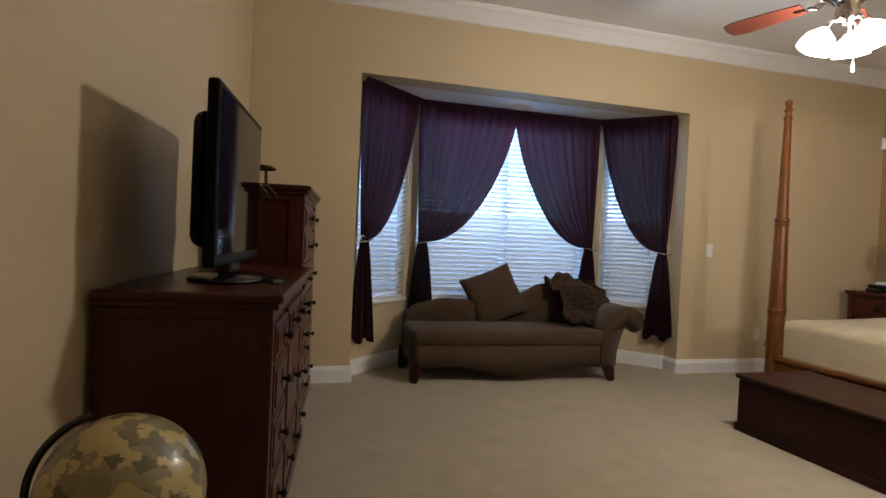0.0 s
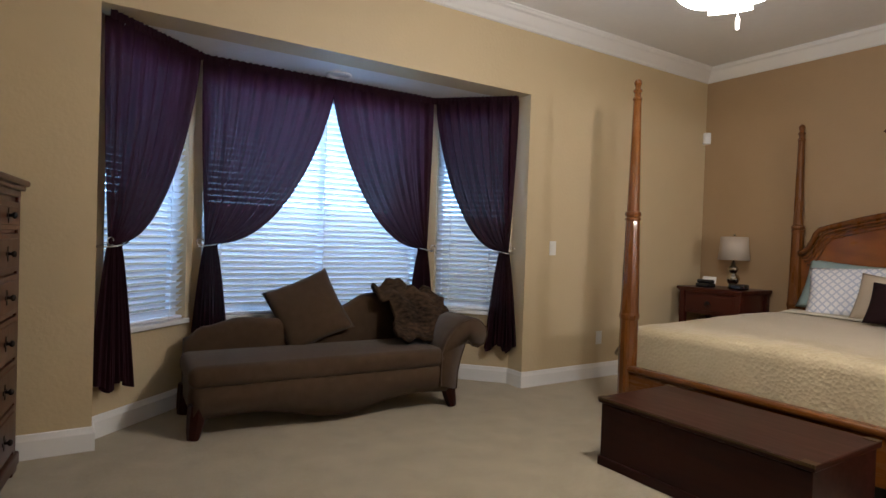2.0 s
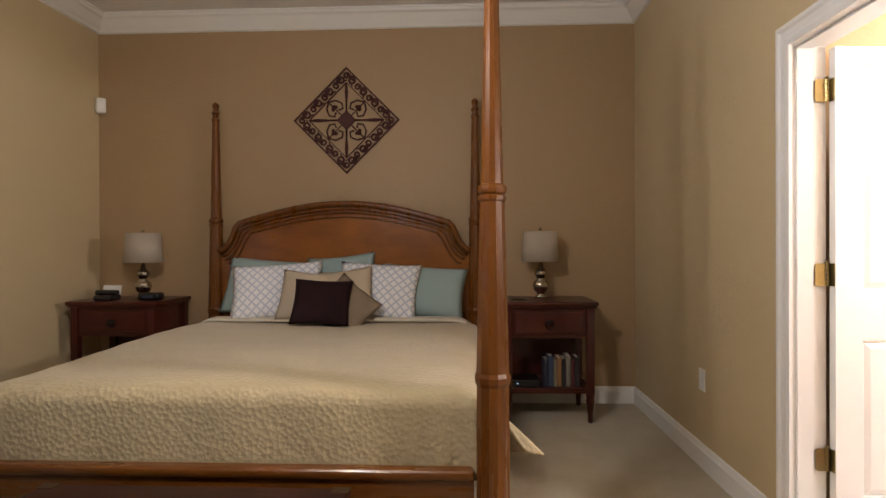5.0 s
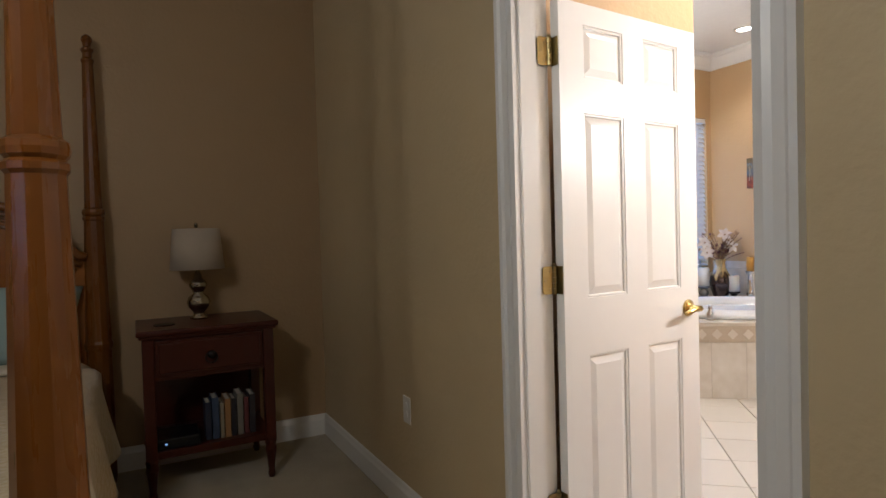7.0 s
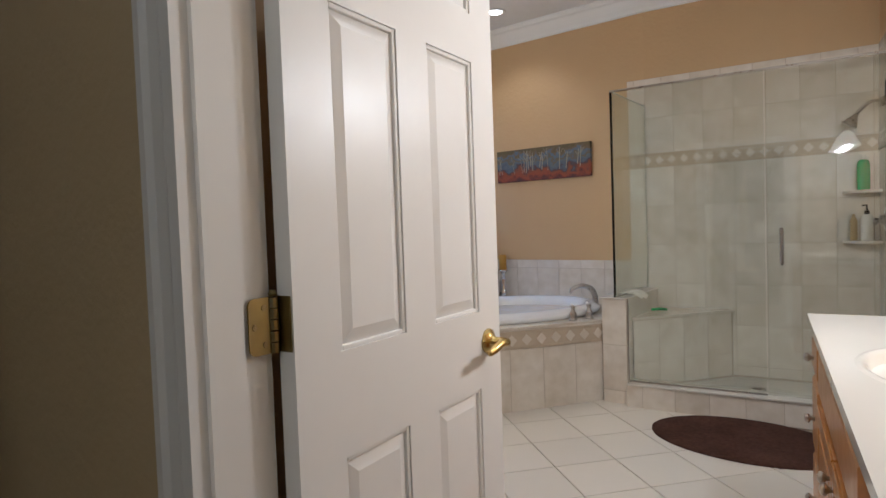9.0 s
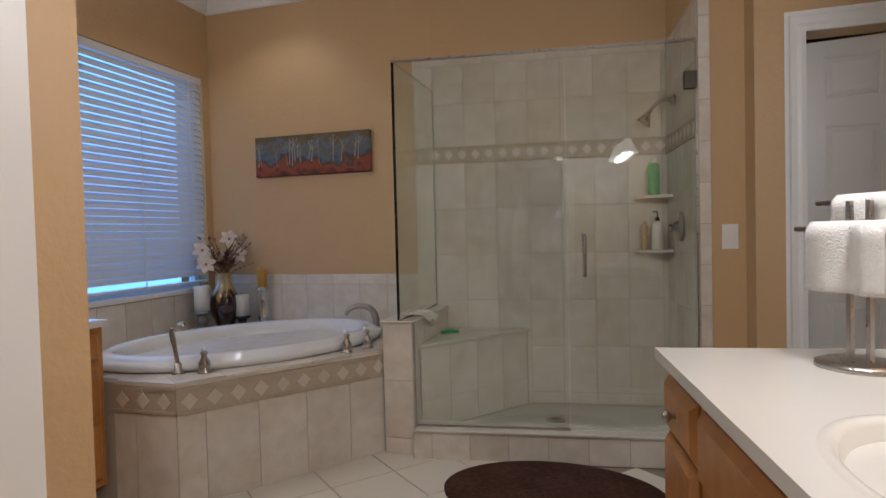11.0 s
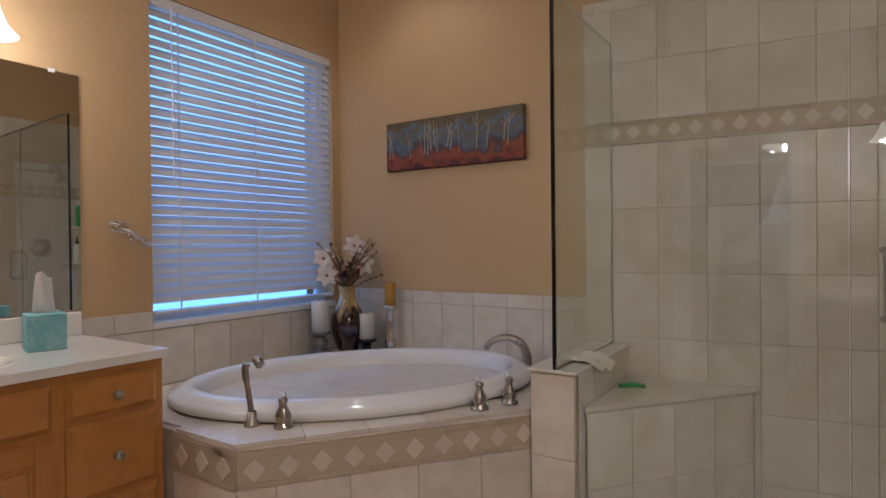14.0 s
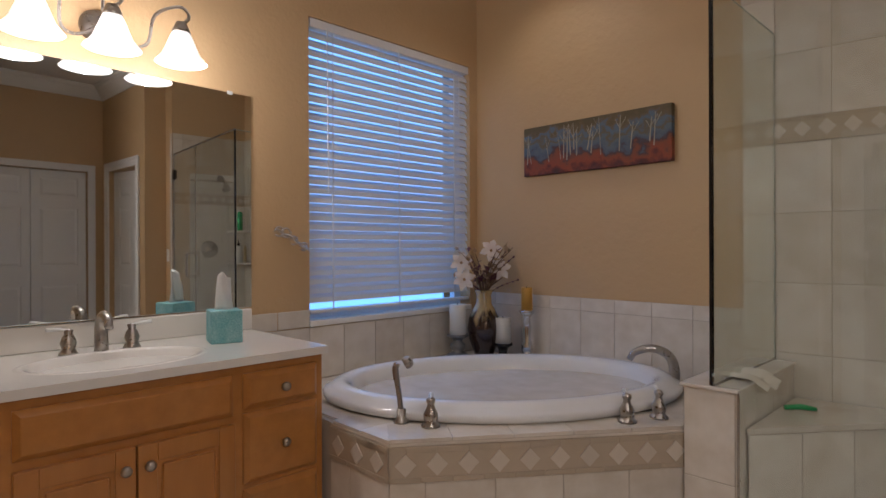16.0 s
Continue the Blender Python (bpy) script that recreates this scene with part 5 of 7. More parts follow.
# open door: hinged at the east jamb, swung into the bathroom
door = six_panel_door("door_1", pose(4.279, 0.243, 0.012, 0, 0, -85.8), 0.70, 1.975, "white six-panel bathroom door standing open")
SCREW = material("worn_brass_screw", (0.30, 0.25, 0.14), 0.3, metal=1.0)
for z in (0.30, 1.035, 1.765):
    hg = bmesh.new()
    add_box(hg, -0.004, 0.002, z, -0.001, 0.034, z + 0.09, 0.001, None, 1)
    leaf_turn = pose(0, 0, 0, 0, 0, -4)
    corner = [(-0.062 + 0.012 * (1 - math.cos(a)), 0.012 * (1 - math.sin(a))) for a in np.linspace(0, math.pi / 2, 5)]
    leaf = [(-0.022, 0.0)] + corner[::-1] + [(x, 0.09 - zz) for x, zz in corner] + [(-0.022, 0.09)]
    add_prism(hg, leaf, -0.031, -0.028, leaf_turn @ Matrix.Translation((0, 0, z)) @ Matrix.Rotation(math.pi / 2, 4, "X"))
    for k in range(5):
        add_tube(hg, [(-0.014, 0.030, z + 0.018 * k + 0.001), (-0.014, 0.030, z + 0.018 * k + 0.017)], 0.0085, 10)
    add_lathe(hg, [(0, 0), (0.006, 0), (0.0075, 0.004), (0.004, 0.009), (0, 0.010)], 10, Matrix.Translation((-0.014, 0.030, z + 0.091)))
    bmesh.ops.recalc_face_normals(hg, faces=hg.faces[:])
    hinge = part("hinge", hg, HINGE, door, "tarnished brass butt hinge")
    for sx, sz in ((-0.034, 0.016), (-0.052, 0.045), (-0.034, 0.074)):
        part("screw", lathe([(0, 0.0015), (0.002, 0.001), (0.0045, 0.0012), (0.005, 0)], 10, leaf_turn @ Matrix.Translation((sx, 0.0278, z + sz)) @ OUT), SCREW, hinge)
lv = bmesh.new()
add_lathe(lv, [(0, 0), (0.032, 0), (0.031, 0.006), (0.02, 0.012), (0.012, 0.02), (0.012, 0.045), (0, 0.045)], 24, Matrix.Translation((0.635, 0.0, 0.935)) @ OUT)
add_tube(lv, curve_points([(0.635, -0.045, 0.935), (0.63, -0.055, 0.937), (0.60, -0.057, 0.94), (0.565, -0.055, 0.93), (0.545, -0.052, 0.925)], 4), [0.011] * 9 + [0.010] * 4 + [0.008] * 3 + [0.006], 10)
part("lever_handle", lv, BRASS, door, "polished brass lever handle", True)

# floor tiles laid on the diagonal
TS = 0.3333
ang = radians(139)
ax, ay = Vector((math.cos(ang), math.sin(ang))), Vector((-math.sin(ang), math.cos(ang)))
tile_bm = box(-TS / 2 + 0.003, -TS / 2 + 0.003, -0.010, TS / 2 - 0.003, TS / 2 - 0.003, 0.0, 0.0015, None, 1)
tile_me = bpy.data.meshes.new("floor_tile")
tile_bm.to_mesh(tile_me)
tile_bm.free()
tile_me.materials.append(TILE)
FLOOR_TILES = []
for i in range(-16, 17):
    for j in range(-16, 17):
        p = Vector((4.887, -2.26)) + ax * TS * (i + 0.5) + ay * TS * (j + 0.5)
        if 2.05 < p.x < EB - 0.05 and -3.0 < p.y < SB + 0.25 and not (p.x < BW - 0.1 and p.y > -1.5):
            FLOOR_TILES.append((p.x, p.y))
solid("door_threshold", box(DX0, SB - 0.02, -0.004, DX1, S - 0.06, 0.006, 0.004), TRIM, "pale threshold strip under the door", "threshold", kind="structure")

# partition to the right of the shower, and the closets beyond
solid("wall_shower_end", boxes([(3.20, BB - 0.12, 0, 3.435, -2.935, HB)]), BATHWALL, "peach textured wall beside the shower", "wall", FRONT_TURN, kind="structure")
wall("wall_closet", [(2.0, -3.08, 0, 2.28, -2.95, HB), (3.04, -3.20, 0, 3.24, -2.95, HB), (2.28, -3.08, 2.02, 3.04, -2.95, HB)], BATHWALL, "peach textured wall with a closet door")
wall("wall_closet_back", [(1.98, -3.78, 0, 3.2, -3.68, HB), (1.98, -3.68, 0, 2.08, -3.08, HB)], BATHWALL, "plain closet wall")
wall("wall_bath_west", [(1.98, -3.08, 0, 2.10, -2.80, HB), (1.98, -1.80, 0, 2.10, -1.60, HB), (1.98, -2.80, 2.02, 2.10, -1.80, HB)], BATHWALL, "peach textured wall with folding closet doors")
wall("wall_bath_return", [(1.98, -1.72, 0, BW - 0.12, -1.60, HB)], BATHWALL, "peach textured wall")
casing("door_casing_closet", 2.28, 3.04, -2.95, 1, 2.02, "white casing round the closet door", 0.07)
six_panel_door("door_2", pose(2.285, -3.03, 0.01, 0, 0, -9), 0.75, 2.0, "white panelled closet door, almost closed")
for k in range(2):
    six_panel_door("bifold_door", pose(2.03, -1.805 - 0.497 * k, 0.01, 0, 0, -90), 0.49, 2.0, "white folding closet door, closed", 1, "")
bm = bmesh.new()
add_box(bm, 2.10, -2.87, 0, 2.118, -2.80, 2.09, 0.004)
add_box(bm, 2.10, -1.80, 0, 2.118, -1.73, 2.09, 0.004)
add_box(bm, 2.10, -2.80, 2.02, 2.117, -1.80, 2.09, 0.004)
solid("trim_bifold", bm, TRIM, "white casing round the folding doors", "door casing", kind="structure")
wall_plate("light_switch", FRONT_TURN @ pose(3.302, -2.935, 1.135, 0, 0, 180), "switch", "white rocker switch on the peach wall", "switch")

# window with its blind
mw = Matrix.Translation((EB, WY1, 0)) @ Matrix.Rotation(radians(-90), 4, "Z")
LW = WY1 - WY0
window("window_4", mw, 0, LW, WZ0, WZ1, 0.085, 1, "white framed bathroom window behind a blind")
bath_blind = blind(mw, 0.008, LW - 0.008, WZ0 + 0.035, WZ1 - 0.004, 0.028, 0.0455, 61, "white venetian blind over the bathroom window, closed", SLAT_B, 0.052)
bm = tube([(0.10, -0.008, WZ1 - 0.05), (0.105, -0.010, WZ1 - 0.85)], 0.004, 6)
part("tilt_wand", bm, WHITEPL, bath_blind, "white tilt wand")
bm = tube([(LW - 0.10, -0.006, WZ1 - 0.05), (LW - 0.10, -0.006, WZ1 - 0.30)], 0.002, 6)
add_lathe(bm, [(0, -0.03), (0.006, -0.03), (0.004, 0), (0, 0)], 8, Matrix.Translation((LW - 0.10, -0.006, WZ1 - 0.30)))
part("pull_cord", bm, WHITEPL, bath_blind)
solid("window_sill_bath", box(-0.004, -0.012, WZ0 - 0.025, LW + 0.004, 0.085, WZ0 + 0.004, 0.004), TRIM, "white window sill above the tub tiles", "sill", mw, kind="structure")

# ---- tiles ----
TILES = []     # (parent, mesh, place): filled here, linked at the end of the file


def tile_mesh(w, h, d=0.003, mat=None, gap=0.003):
    me = bpy.data.meshes.new("tile")
    b = box(gap / 2, -d, gap / 2, w - gap / 2, 0, h - gap / 2, 0.0012, None, 1)
    b.to_mesh(me)
    b.free()
    me.materials.append(mat or WTILE)
    return me


def tile_field(parent, m, w, z0, z1, tw, th, from_top=False, shift=0.0):
    """Tiles over w by z0..z1 of a plane whose outside is local -y."""
    cache = {}
    zs = []
    z = z1 if from_top else z0
    while (z > z0 + 0.01) if from_top else (z < z1 - 0.01):
        a, b = (max(z0, z - th), z) if from_top else (z, min(z1, z + th))
        zs.append((a, b))
        z = a if from_top else b
    xs, x = [], -shift
    while x < w - 0.01:
        a, b = max(0, x), min(w, x + tw)
        if b - a > 0.012:
            xs.append((a, b))
        x += tw
    for a, b in zs:
        for c, d in xs:
            key = (round(d - c, 4), round(b - a, 4))
            if key not in cache:
                cache[key] = tile_mesh(*key)
            TILES.append((parent, cache[key], m @ Matrix.Translation((c, 0, a))))


BANDM = material("stone_band", (0.47, 0.39, 0.29), 0.4, grain=0.6, scale=16, tint=(0.39, 0.32, 0.23), each=0.08)
BANDL = material("pale_stone", (0.64, 0.58, 0.49), 0.4, grain=0.5, scale=16, tint=(0.55, 0.49, 0.40), each=0.06)


def stone_band(m, w, z0, z1, label, unit=0.105):
    """A listello of diamonds between two narrow rows."""
    n = max(1, round(w / unit))
    u = w / n
    h = z1 - z0
    s = thing("mosaic_band", m, label, "tile band")
    part("backing", box(0, -0.007, z0, w, 0, z1), BANDM, s)
    e = 0.17 * h
    me_row = None
    dia = None
    zc, hz = (z0 + z1) / 2, h / 2 - e - 0.002
    for i in range(n):
        if dia is None:
            b = bmesh.new()
            add_prism(b, [(-min(u / 2, hz) + 0.002, 0), (0, -hz), (min(u / 2, hz) - 0.002, 0), (0, hz)], 0, 0.004, OUT)
            bmesh.ops.recalc_face_normals(b, faces=b.faces[:])
            dia = part("diamond", b, BANDL, s)
            o = dia
            r0 = part("edge_piece", box(0.002, -0.010, z0 + 0.001, u - 0.002, -0.007, z0 + e - 0.002, 0.001, None, 1), BANDM, s)
            me_row = r0.data
            o2 = r0
        else:
            o = new("diamond", dia.data)
            o.parent = s
            o2 = new("edge_piece", me_row)
            o2.parent = s
        o.matrix_basis = Matrix.Translation((u * (i + 0.5), -0.007, zc))
        o2.matrix_basis = Matrix.Translation((u * i, 0, 0))
        o3 = new("edge_piece", me_row)
        o3.parent = s
        o3.matrix_basis = Matrix.Translation((u * i + u / 2 if i < n - 1 else u * i, 0, h - e))
    return s


def tiled(name, bm, label, m=None):
    return solid(name, bm, WGROUT, label, "tiled surface", m, kind="structure")


# shower: back wall, end wall, knee wall, curb, pan, bench
XK0, XK1, YF, ZK = 4.885, 5.055, -2.95, 0.722
TOPT, B0, B1 = 2.30, 1.63, 1.735
sb = tiled("shower_back_tiling", box(3.435, BB, 0.08, 5.085, BB + 0.006, TOPT), "cream tiled back wall of the shower", BACK_TURN)
mb = BACK_TURN @ Matrix.Translation((5.085, BB + 0.006, 0)) @ Matrix.Rotation(math.pi, 4, "Z")
tile_field(sb, mb, 1.65, 0.10, B0, 0.2, 0.292, True, 0.07)
tile_field(sb, mb, 1.65, B1, TOPT - 0.05, 0.2, 0.27, False, 0.07)
tile_field(sb, mb, 1.65, TOPT - 0.05, TOPT, 0.2, 0.05, False, 0.15)
stone_band(mb @ pose(0.10, 0, 0), 1.55, B0, B1, "beige diamond mosaic band round the shower", 0.085)
se = tiled("shower_end_tiling", box(3.435, BB + 0.015, 0.08, 3.441, -2.94, TOPT), "cream tiled end wall of the shower", FRONT_TURN)
me_ = FRONT_TURN @ Matrix.Translation((3.441, BB + 0.015, 0)) @ Matrix.Rotation(math.pi / 2, 4, "Z")
tile_field(se, me_, 0.69, 0.10, B0, 0.2, 0.292, True)
tile_field(se, me_, 0.69, B1, TOPT - 0.05, 0.2, 0.27)
tile_field(se, me_, 0.69, TOPT - 0.05, TOPT, 0.2, 0.05)
stone_band(me_, 0.68, B0, B1, "beige diamond mosaic band round the shower", 0.085)
en = tiled("shower_edge_tiling", box(3.385, -2.935, 0, 3.44, -2.931, TOPT), "cream bullnose tiles at the shower's edge", FRONT_TURN)
tile_field(en, FRONT_TURN @ Matrix.Translation((3.44, -2.931, 0)) @ Matrix.Rotation(math.pi, 4, "Z"), 0.055, 0.0, TOPT, 0.055, 0.2)
kw = tiled("knee_wall", box(XK0, BB + 0.015, 0, XK1, YF, ZK - 0.012), "cream tiled knee wall between tub and shower")
tile_field(kw, Matrix.Translation((XK1 + 0.0, YF, 0)) @ Matrix.Rotation(math.pi, 4, "Z"), XK1 - XK0, 0.0, ZK - 0.012, 0.17, 0.31, True)
tile_field(kw, Matrix.Translation((XK0, YF, 0)) @ Matrix.Rotation(-math.pi / 2, 4, "Z"), 0.68, 0.10, ZK - 0.012, 0.2, 0.31, True)
solid("knee_wall_cap", box(XK0 - 0.012, BB + 0.02, ZK - 0.012, XK1 + 0.012, YF + 0.014, ZK, 0.004), WTILE, "cream tile cap on the knee wall", "tile cap", kind="structure")
cb = tiled("shower_curb", box(3.441, YF - 0.09, 0, XK0, YF + 0.05, 0.145), "cream tiled shower curb", FRONT_TURN)
tile_field(cb, FRONT_TURN @ Matrix.Translation((XK0, YF + 0.05, 0)) @ Matrix.Rotation(math.pi, 4, "Z"), XK0 - 3.442, 0.0, 0.145, 0.2, 0.145, False, 0.1)
solid("curb_cap", box(3.442, YF - 0.10, 0.145, XK0 - 0.009, YF + 0.064, 0.160, 0.004), material("marble_cap", (0.6, 0.57, 0.5), 0.2, grain=0.5, scale=10), "pale marble cap on the shower curb", "curb cap", FRONT_TURN, kind="structure")
solid("shower_pan", box(3.445, BB + 0.016, 0, XK0 - 0.01, YF - 0.10, 0.09), material("shower_floor_mosaic", (0.50, 0.47, 0.41), 0.4, grain=0.5, scale=30, bump=0.3, bump_scale=50), "pale mosaic shower floor", "shower floor", FRONT_TURN, kind="structure")
dn = thing("shower_drain", pose(4.19, -3.43, 0.09), "round steel shower drain", "drain")
part("ring", lathe([(0.03, 0), (0.055, 0), (0.055, 0.004), (0.03, 0.004)], 24), NICKEL, dn)
part("grate", boxes([(-0.03, -0.03 + 0.012 * k, 0, 0.03, -0.025 + 0.012 * k, 0.003) for k in range(6)]), NICKEL, dn)
tri = [(XK0 - 0.009, BB + 0.016), (XK0 - 0.009, YF - 0.10), (4.38, BB - 0.05)]
bn = tiled("shower_bench", prism([tri[0], tri[2], tri[1]], 0.09, 0.555), "cream tiled corner bench in the shower")
solid("bench_top", prism([tri[0], (4.365, BB - 0.05), (XK0 - 0.009, YF - 0.085)], 0.556, 0.575), WTILE, "cream tile top of the shower bench", "bench top", kind="structure")
dv_ = Vector((tri[1][0] - tri[2][0], tri[1][1] - tri[2][1], 0))
tile_field(bn, Matrix.Translation((tri[1][0], tri[1][1], 0)) @ Matrix.Rotation(math.atan2(-dv_.y, -dv_.x), 4, "Z"), dv_.length - 0.01, 0.10, 0.552, 0.2, 0.29, True)
SHGLASS = bpy.data.materials.new("green_tinted_glass")
SHGLASS.use_nodes = True
q = SHGLASS.node_tree.nodes["Principled BSDF"]
q.inputs["Transmission Weight"].default_value, q.inputs["Roughness"].default_value, q.inputs["IOR"].default_value = 1.0, 0.0, 1.5
q.inputs["Base Color"].default_value = (0.865, 0.885, 0.83, 1)
XS = 4.07
DARKNI = material("dark_nickel", (0.10, 0.085, 0.07), 0.4, metal=0.8, grain=0.3, scale=60)
sg = thing("shower_enclosure", FRONT_TURN, "frameless clear glass shower enclosure with a hinged door", "shower")


def pane(name, outline, m, label):
    p = part(name, prism(outline, -0.005, 0.005, m), SHGLASS, sg, label)
    p.visible_shadow = False
    return p


up = Matrix.Translation((0, YF, 0)) @ OUT
pane("fixed_panel", [(XS + 0.003, 0.162), (XK0 - 0.012, 0.162), (XK0 - 0.012, ZK + 0.002), (4.963, ZK + 0.002), (4.963, 2.09), (XS + 0.003, 2.09)], up, "fixed clear glass panel")
dp = pane("glass_door", [(3.447, 0.166), (XS - 0.003, 0.166), (XS - 0.003, 2.085), (3.447, 2.085)], up, "hinged clear glass door")
rp = pane("return_panel", [(-BB - 0.016, ZK + 0.002), (-BB - 0.016, 2.09), (-YF + 0.006, 2.09), (-YF + 0.006, ZK + 0.002)], Matrix.Translation((4.958, 0, 0)) @ Matrix.Rotation(math.pi / 2, 4, "Z") @ Matrix.Rotation(math.pi / 2, 4, "X") @ Matrix.Scale(-1, 4, (1, 0, 0)), "clear glass panel on the knee wall")
rp.matrix_basis = FRONT_TURN.inverted()
part("corner_seal", box(4.957, YF - 0.004, ZK + 0.003, 4.966, YF + 0.006, 2.10), BLACK, sg, "dark corner edge of the glass")
part("top_rail", boxes([(3.447, YF - 0.007, 2.09, 4.966, YF + 0.007, 2.102)]), NICKEL, sg)
GLASS_EDGE = material("pale_green_glass_edge", (0.42, 0.50, 0.44), 0.25)
return_rails = [part("top_edge", boxes([(4.953, BB + 0.016, 2.0905, 4.964, YF - 0.007, 2.096)]), GLASS_EDGE, sg, "pale green polished glass edge")]
part("bottom_rail", boxes([(XS, YF - 0.008, 0.160, XK0 - 0.012, YF + 0.008, 0.172), (XK0 - 0.012, YF - 0.008, 0.172, XK0 - 0.004, YF + 0.008, ZK)]), NICKEL, sg)
return_rails.append(part("bottom_rail", boxes([(4.951, BB + 0.02, ZK, 4.965, YF - 0.008, ZK + 0.008)]), NICKEL, sg))
part("wall_channel", box(3.441, YF - 0.008, 0.166, 3.449, YF + 0.008, 2.085), NICKEL, sg)
return_rails.append(part("wall_seal", box(4.954, BB + 0.015, ZK, 4.962, BB + 0.019, 2.09), GLASS_EDGE, sg))
for o in return_rails:
    o.matrix_basis = FRONT_TURN.inverted()
for z in (0.40, 1.90):
    part("glass_hinge", boxes([(3.443, YF - 0.016, z - 0.042, 3.503, YF + 0.016, z + 0.042)], 0.003), DARKNI, sg, "square dark nickel glass hinge")
hb = tube(curve_points([(3.99, YF + 0.006, 0.955), (3.99, YF + 0.05, 0.96), (3.99, YF + 0.055, 1.0), (3.99, YF + 0.055, 1.11), (3.99, YF + 0.05, 1.15), (3.99, YF + 0.006, 1.155)], 4), 0.010, 10)
part("pull_handle", hb, NICKEL, dp, "brushed nickel pull", True)

# shower fittings
hd = thing("shower_fixture", FRONT_TURN @ pose(3.449, -3.39, 1.90), "brushed nickel shower head on a bent arm", "shower head")
part("flange", lathe([(0, 0), (0.032, 0), (0.028, 0.012), (0.012, 0.02), (0, 0.02)], 20, Matrix.Rotation(math.pi / 2, 4, "Y")), NICKEL, hd, "", True)
part("arm", tube(curve_points([(0.01, 0, 0), (0.06, 0, 0.005), (0.11, 0, -0.03), (0.14, 0, -0.07)], 5), 0.010, 10), NICKEL, hd, "", True)
part("spray_head", lathe([(0, 0), (0.012, 0), (0.018, 0.02), (0.03, 0.04), (0.042, 0.065), (0.042, 0.075), (0, 0.078)], 24, Matrix.Translation((0.135, 0, -0.062)) @ Matrix.Rotation(radians(150), 4, "Y")), NICKEL, hd, "", True)
vv = thing("shower_valve", FRONT_TURN @ pose(3.449, -3.28, 1.19), "round nickel shower valve with a lever", "valve")
part("plate", lathe([(0, 0), (0.082, 0), (0.08, 0.006), (0.06, 0.012), (0.03, 0.018), (0.026, 0.04), (0, 0.042)], 32, Matrix.Rotation(math.pi / 2, 4, "Y")), NICKEL, vv, "", True)
part("lever", tube([(0.05, 0, 0), (0.06, 0.01, -0.01), (0.065, 0.06, -0.02)], [0.018, 0.014, 0.009], 10), NICKEL, vv, "", True)
BOTTLE_W = material("white_bottle", (0.7, 0.68, 0.62), 0.3)
BOTTLE_G = material("green_bottle", (0.02, 0.32, 0.10), 0.25)
BOTTLE_T = material("tan_bottle", (0.42, 0.30, 0.14), 0.3)
for z in (1.04, 1.36):
    arc = [(0, 0)] + [(0.19 * math.cos(a), 0.19 * math.sin(a)) for a in np.linspace(0, math.pi / 2, 10)]
    solid("corner_shelf", prism(arc, 0, 0.018, FRONT_TURN @ pose(3.450, BB + 0.006, z)), WTILE, "cream ceramic corner shelf in the shower", "shelf", group="shower shelves")


def bottle(x, y, z, r, h, mat, capmat, label, pump=False, flat=0.7):
    b = thing("shampoo_bottle", FRONT_TURN @ pose(x, y, z, 0, 0, 30), label, "bottle", "shower bottles")
    part("body", lathe([(0, 0), (r * 0.95, 0), (r, 0.01), (r, h * 0.75), (r * 0.7, h * 0.85), (r * 0.35, h * 0.88), (0, h * 0.88)], 20, Matrix.Diagonal((1, flat, 1, 1))), mat, b, "", True)
    part("cap", lathe([(0, h * 0.87), (r * 0.4, h * 0.87), (r * 0.4, h), (0, h)], 14), capmat, b)
    part("label_bars", boxes([(-r * 0.5, -r * flat - 0.001, h * 0.5, r * 0.5, -r * flat + 0.002, h * 0.56), (-r * 0.4, -r * flat - 0.001, h * 0.4, r * 0.4, -r * flat + 0.002, h * 0.43)]), capmat, b)
    if pump:
        part("pump", tube([(0, 0, h), (0, 0, h + 0.035), (0.03, 0, h + 0.032)], 0.005, 8), BLACK, b)


bottle(3.535, BB + 0.10, 1.378, 0.038, 0.22, BOTTLE_G, BOTTLE_W, "green shampoo bottle with white lettering bars")
bottle(3.52, BB + 0.11, 1.058, 0.034, 0.19, BOTTLE_W, BLACK, "white pump bottle on the shower shelf", True, 0.9)
bottle(3.585, BB + 0.07, 1.058, 0.022, 0.17, BOTTLE_T, BOTTLE_T, "slim tan bottle on the shower shelf")
rz = thing("back_brush", pose(4.80, -3.40, 0.575, 0, 0, 35), "green bath brush on the shower bench", "brush")
part("handle", tube([(-0.05, 0, 0.012), (0.0, 0, 0.02), (0.06, 0, 0.016)], [0.008, 0.011, 0.009], 8), BOTTLE_G, rz, "", True)
solid("wash_cloth", grid(14, 10, lambda u, v: (XK0 + 0.005 + 0.16 * v - 0.06, -3.10 - 0.18 * u, ZK + 0.012 + 0.01 * math.sin(u * 9) - 0.10 * max(0, 0.35 - v))), SHEET, "white wash cloth over the knee wall", "cloth", smooth=True)

# ---- tub and its deck ----
ZD = 0.56
DECK = [(XK1 + 0.0, -2.985), (5.69, -2.13), (6.03, -2.13), (EB, -2.13), (EB, BB), (XK1, BB)]
TC, TA = Vector((5.87, -2.95)), math.atan2(-0.8, -0.6)
TL, TW = 0.79, 0.53


def oval(l, w, n=48):
    return [(TC.x + l * math.cos(a) * math.cos(TA) - w * math.sin(a) * math.sin(TA), TC.y + l * math.cos(a) * math.sin(TA) + w * math.sin(a) * math.cos(TA)) for a in [2 * math.pi * k / n for k in range(n)]]


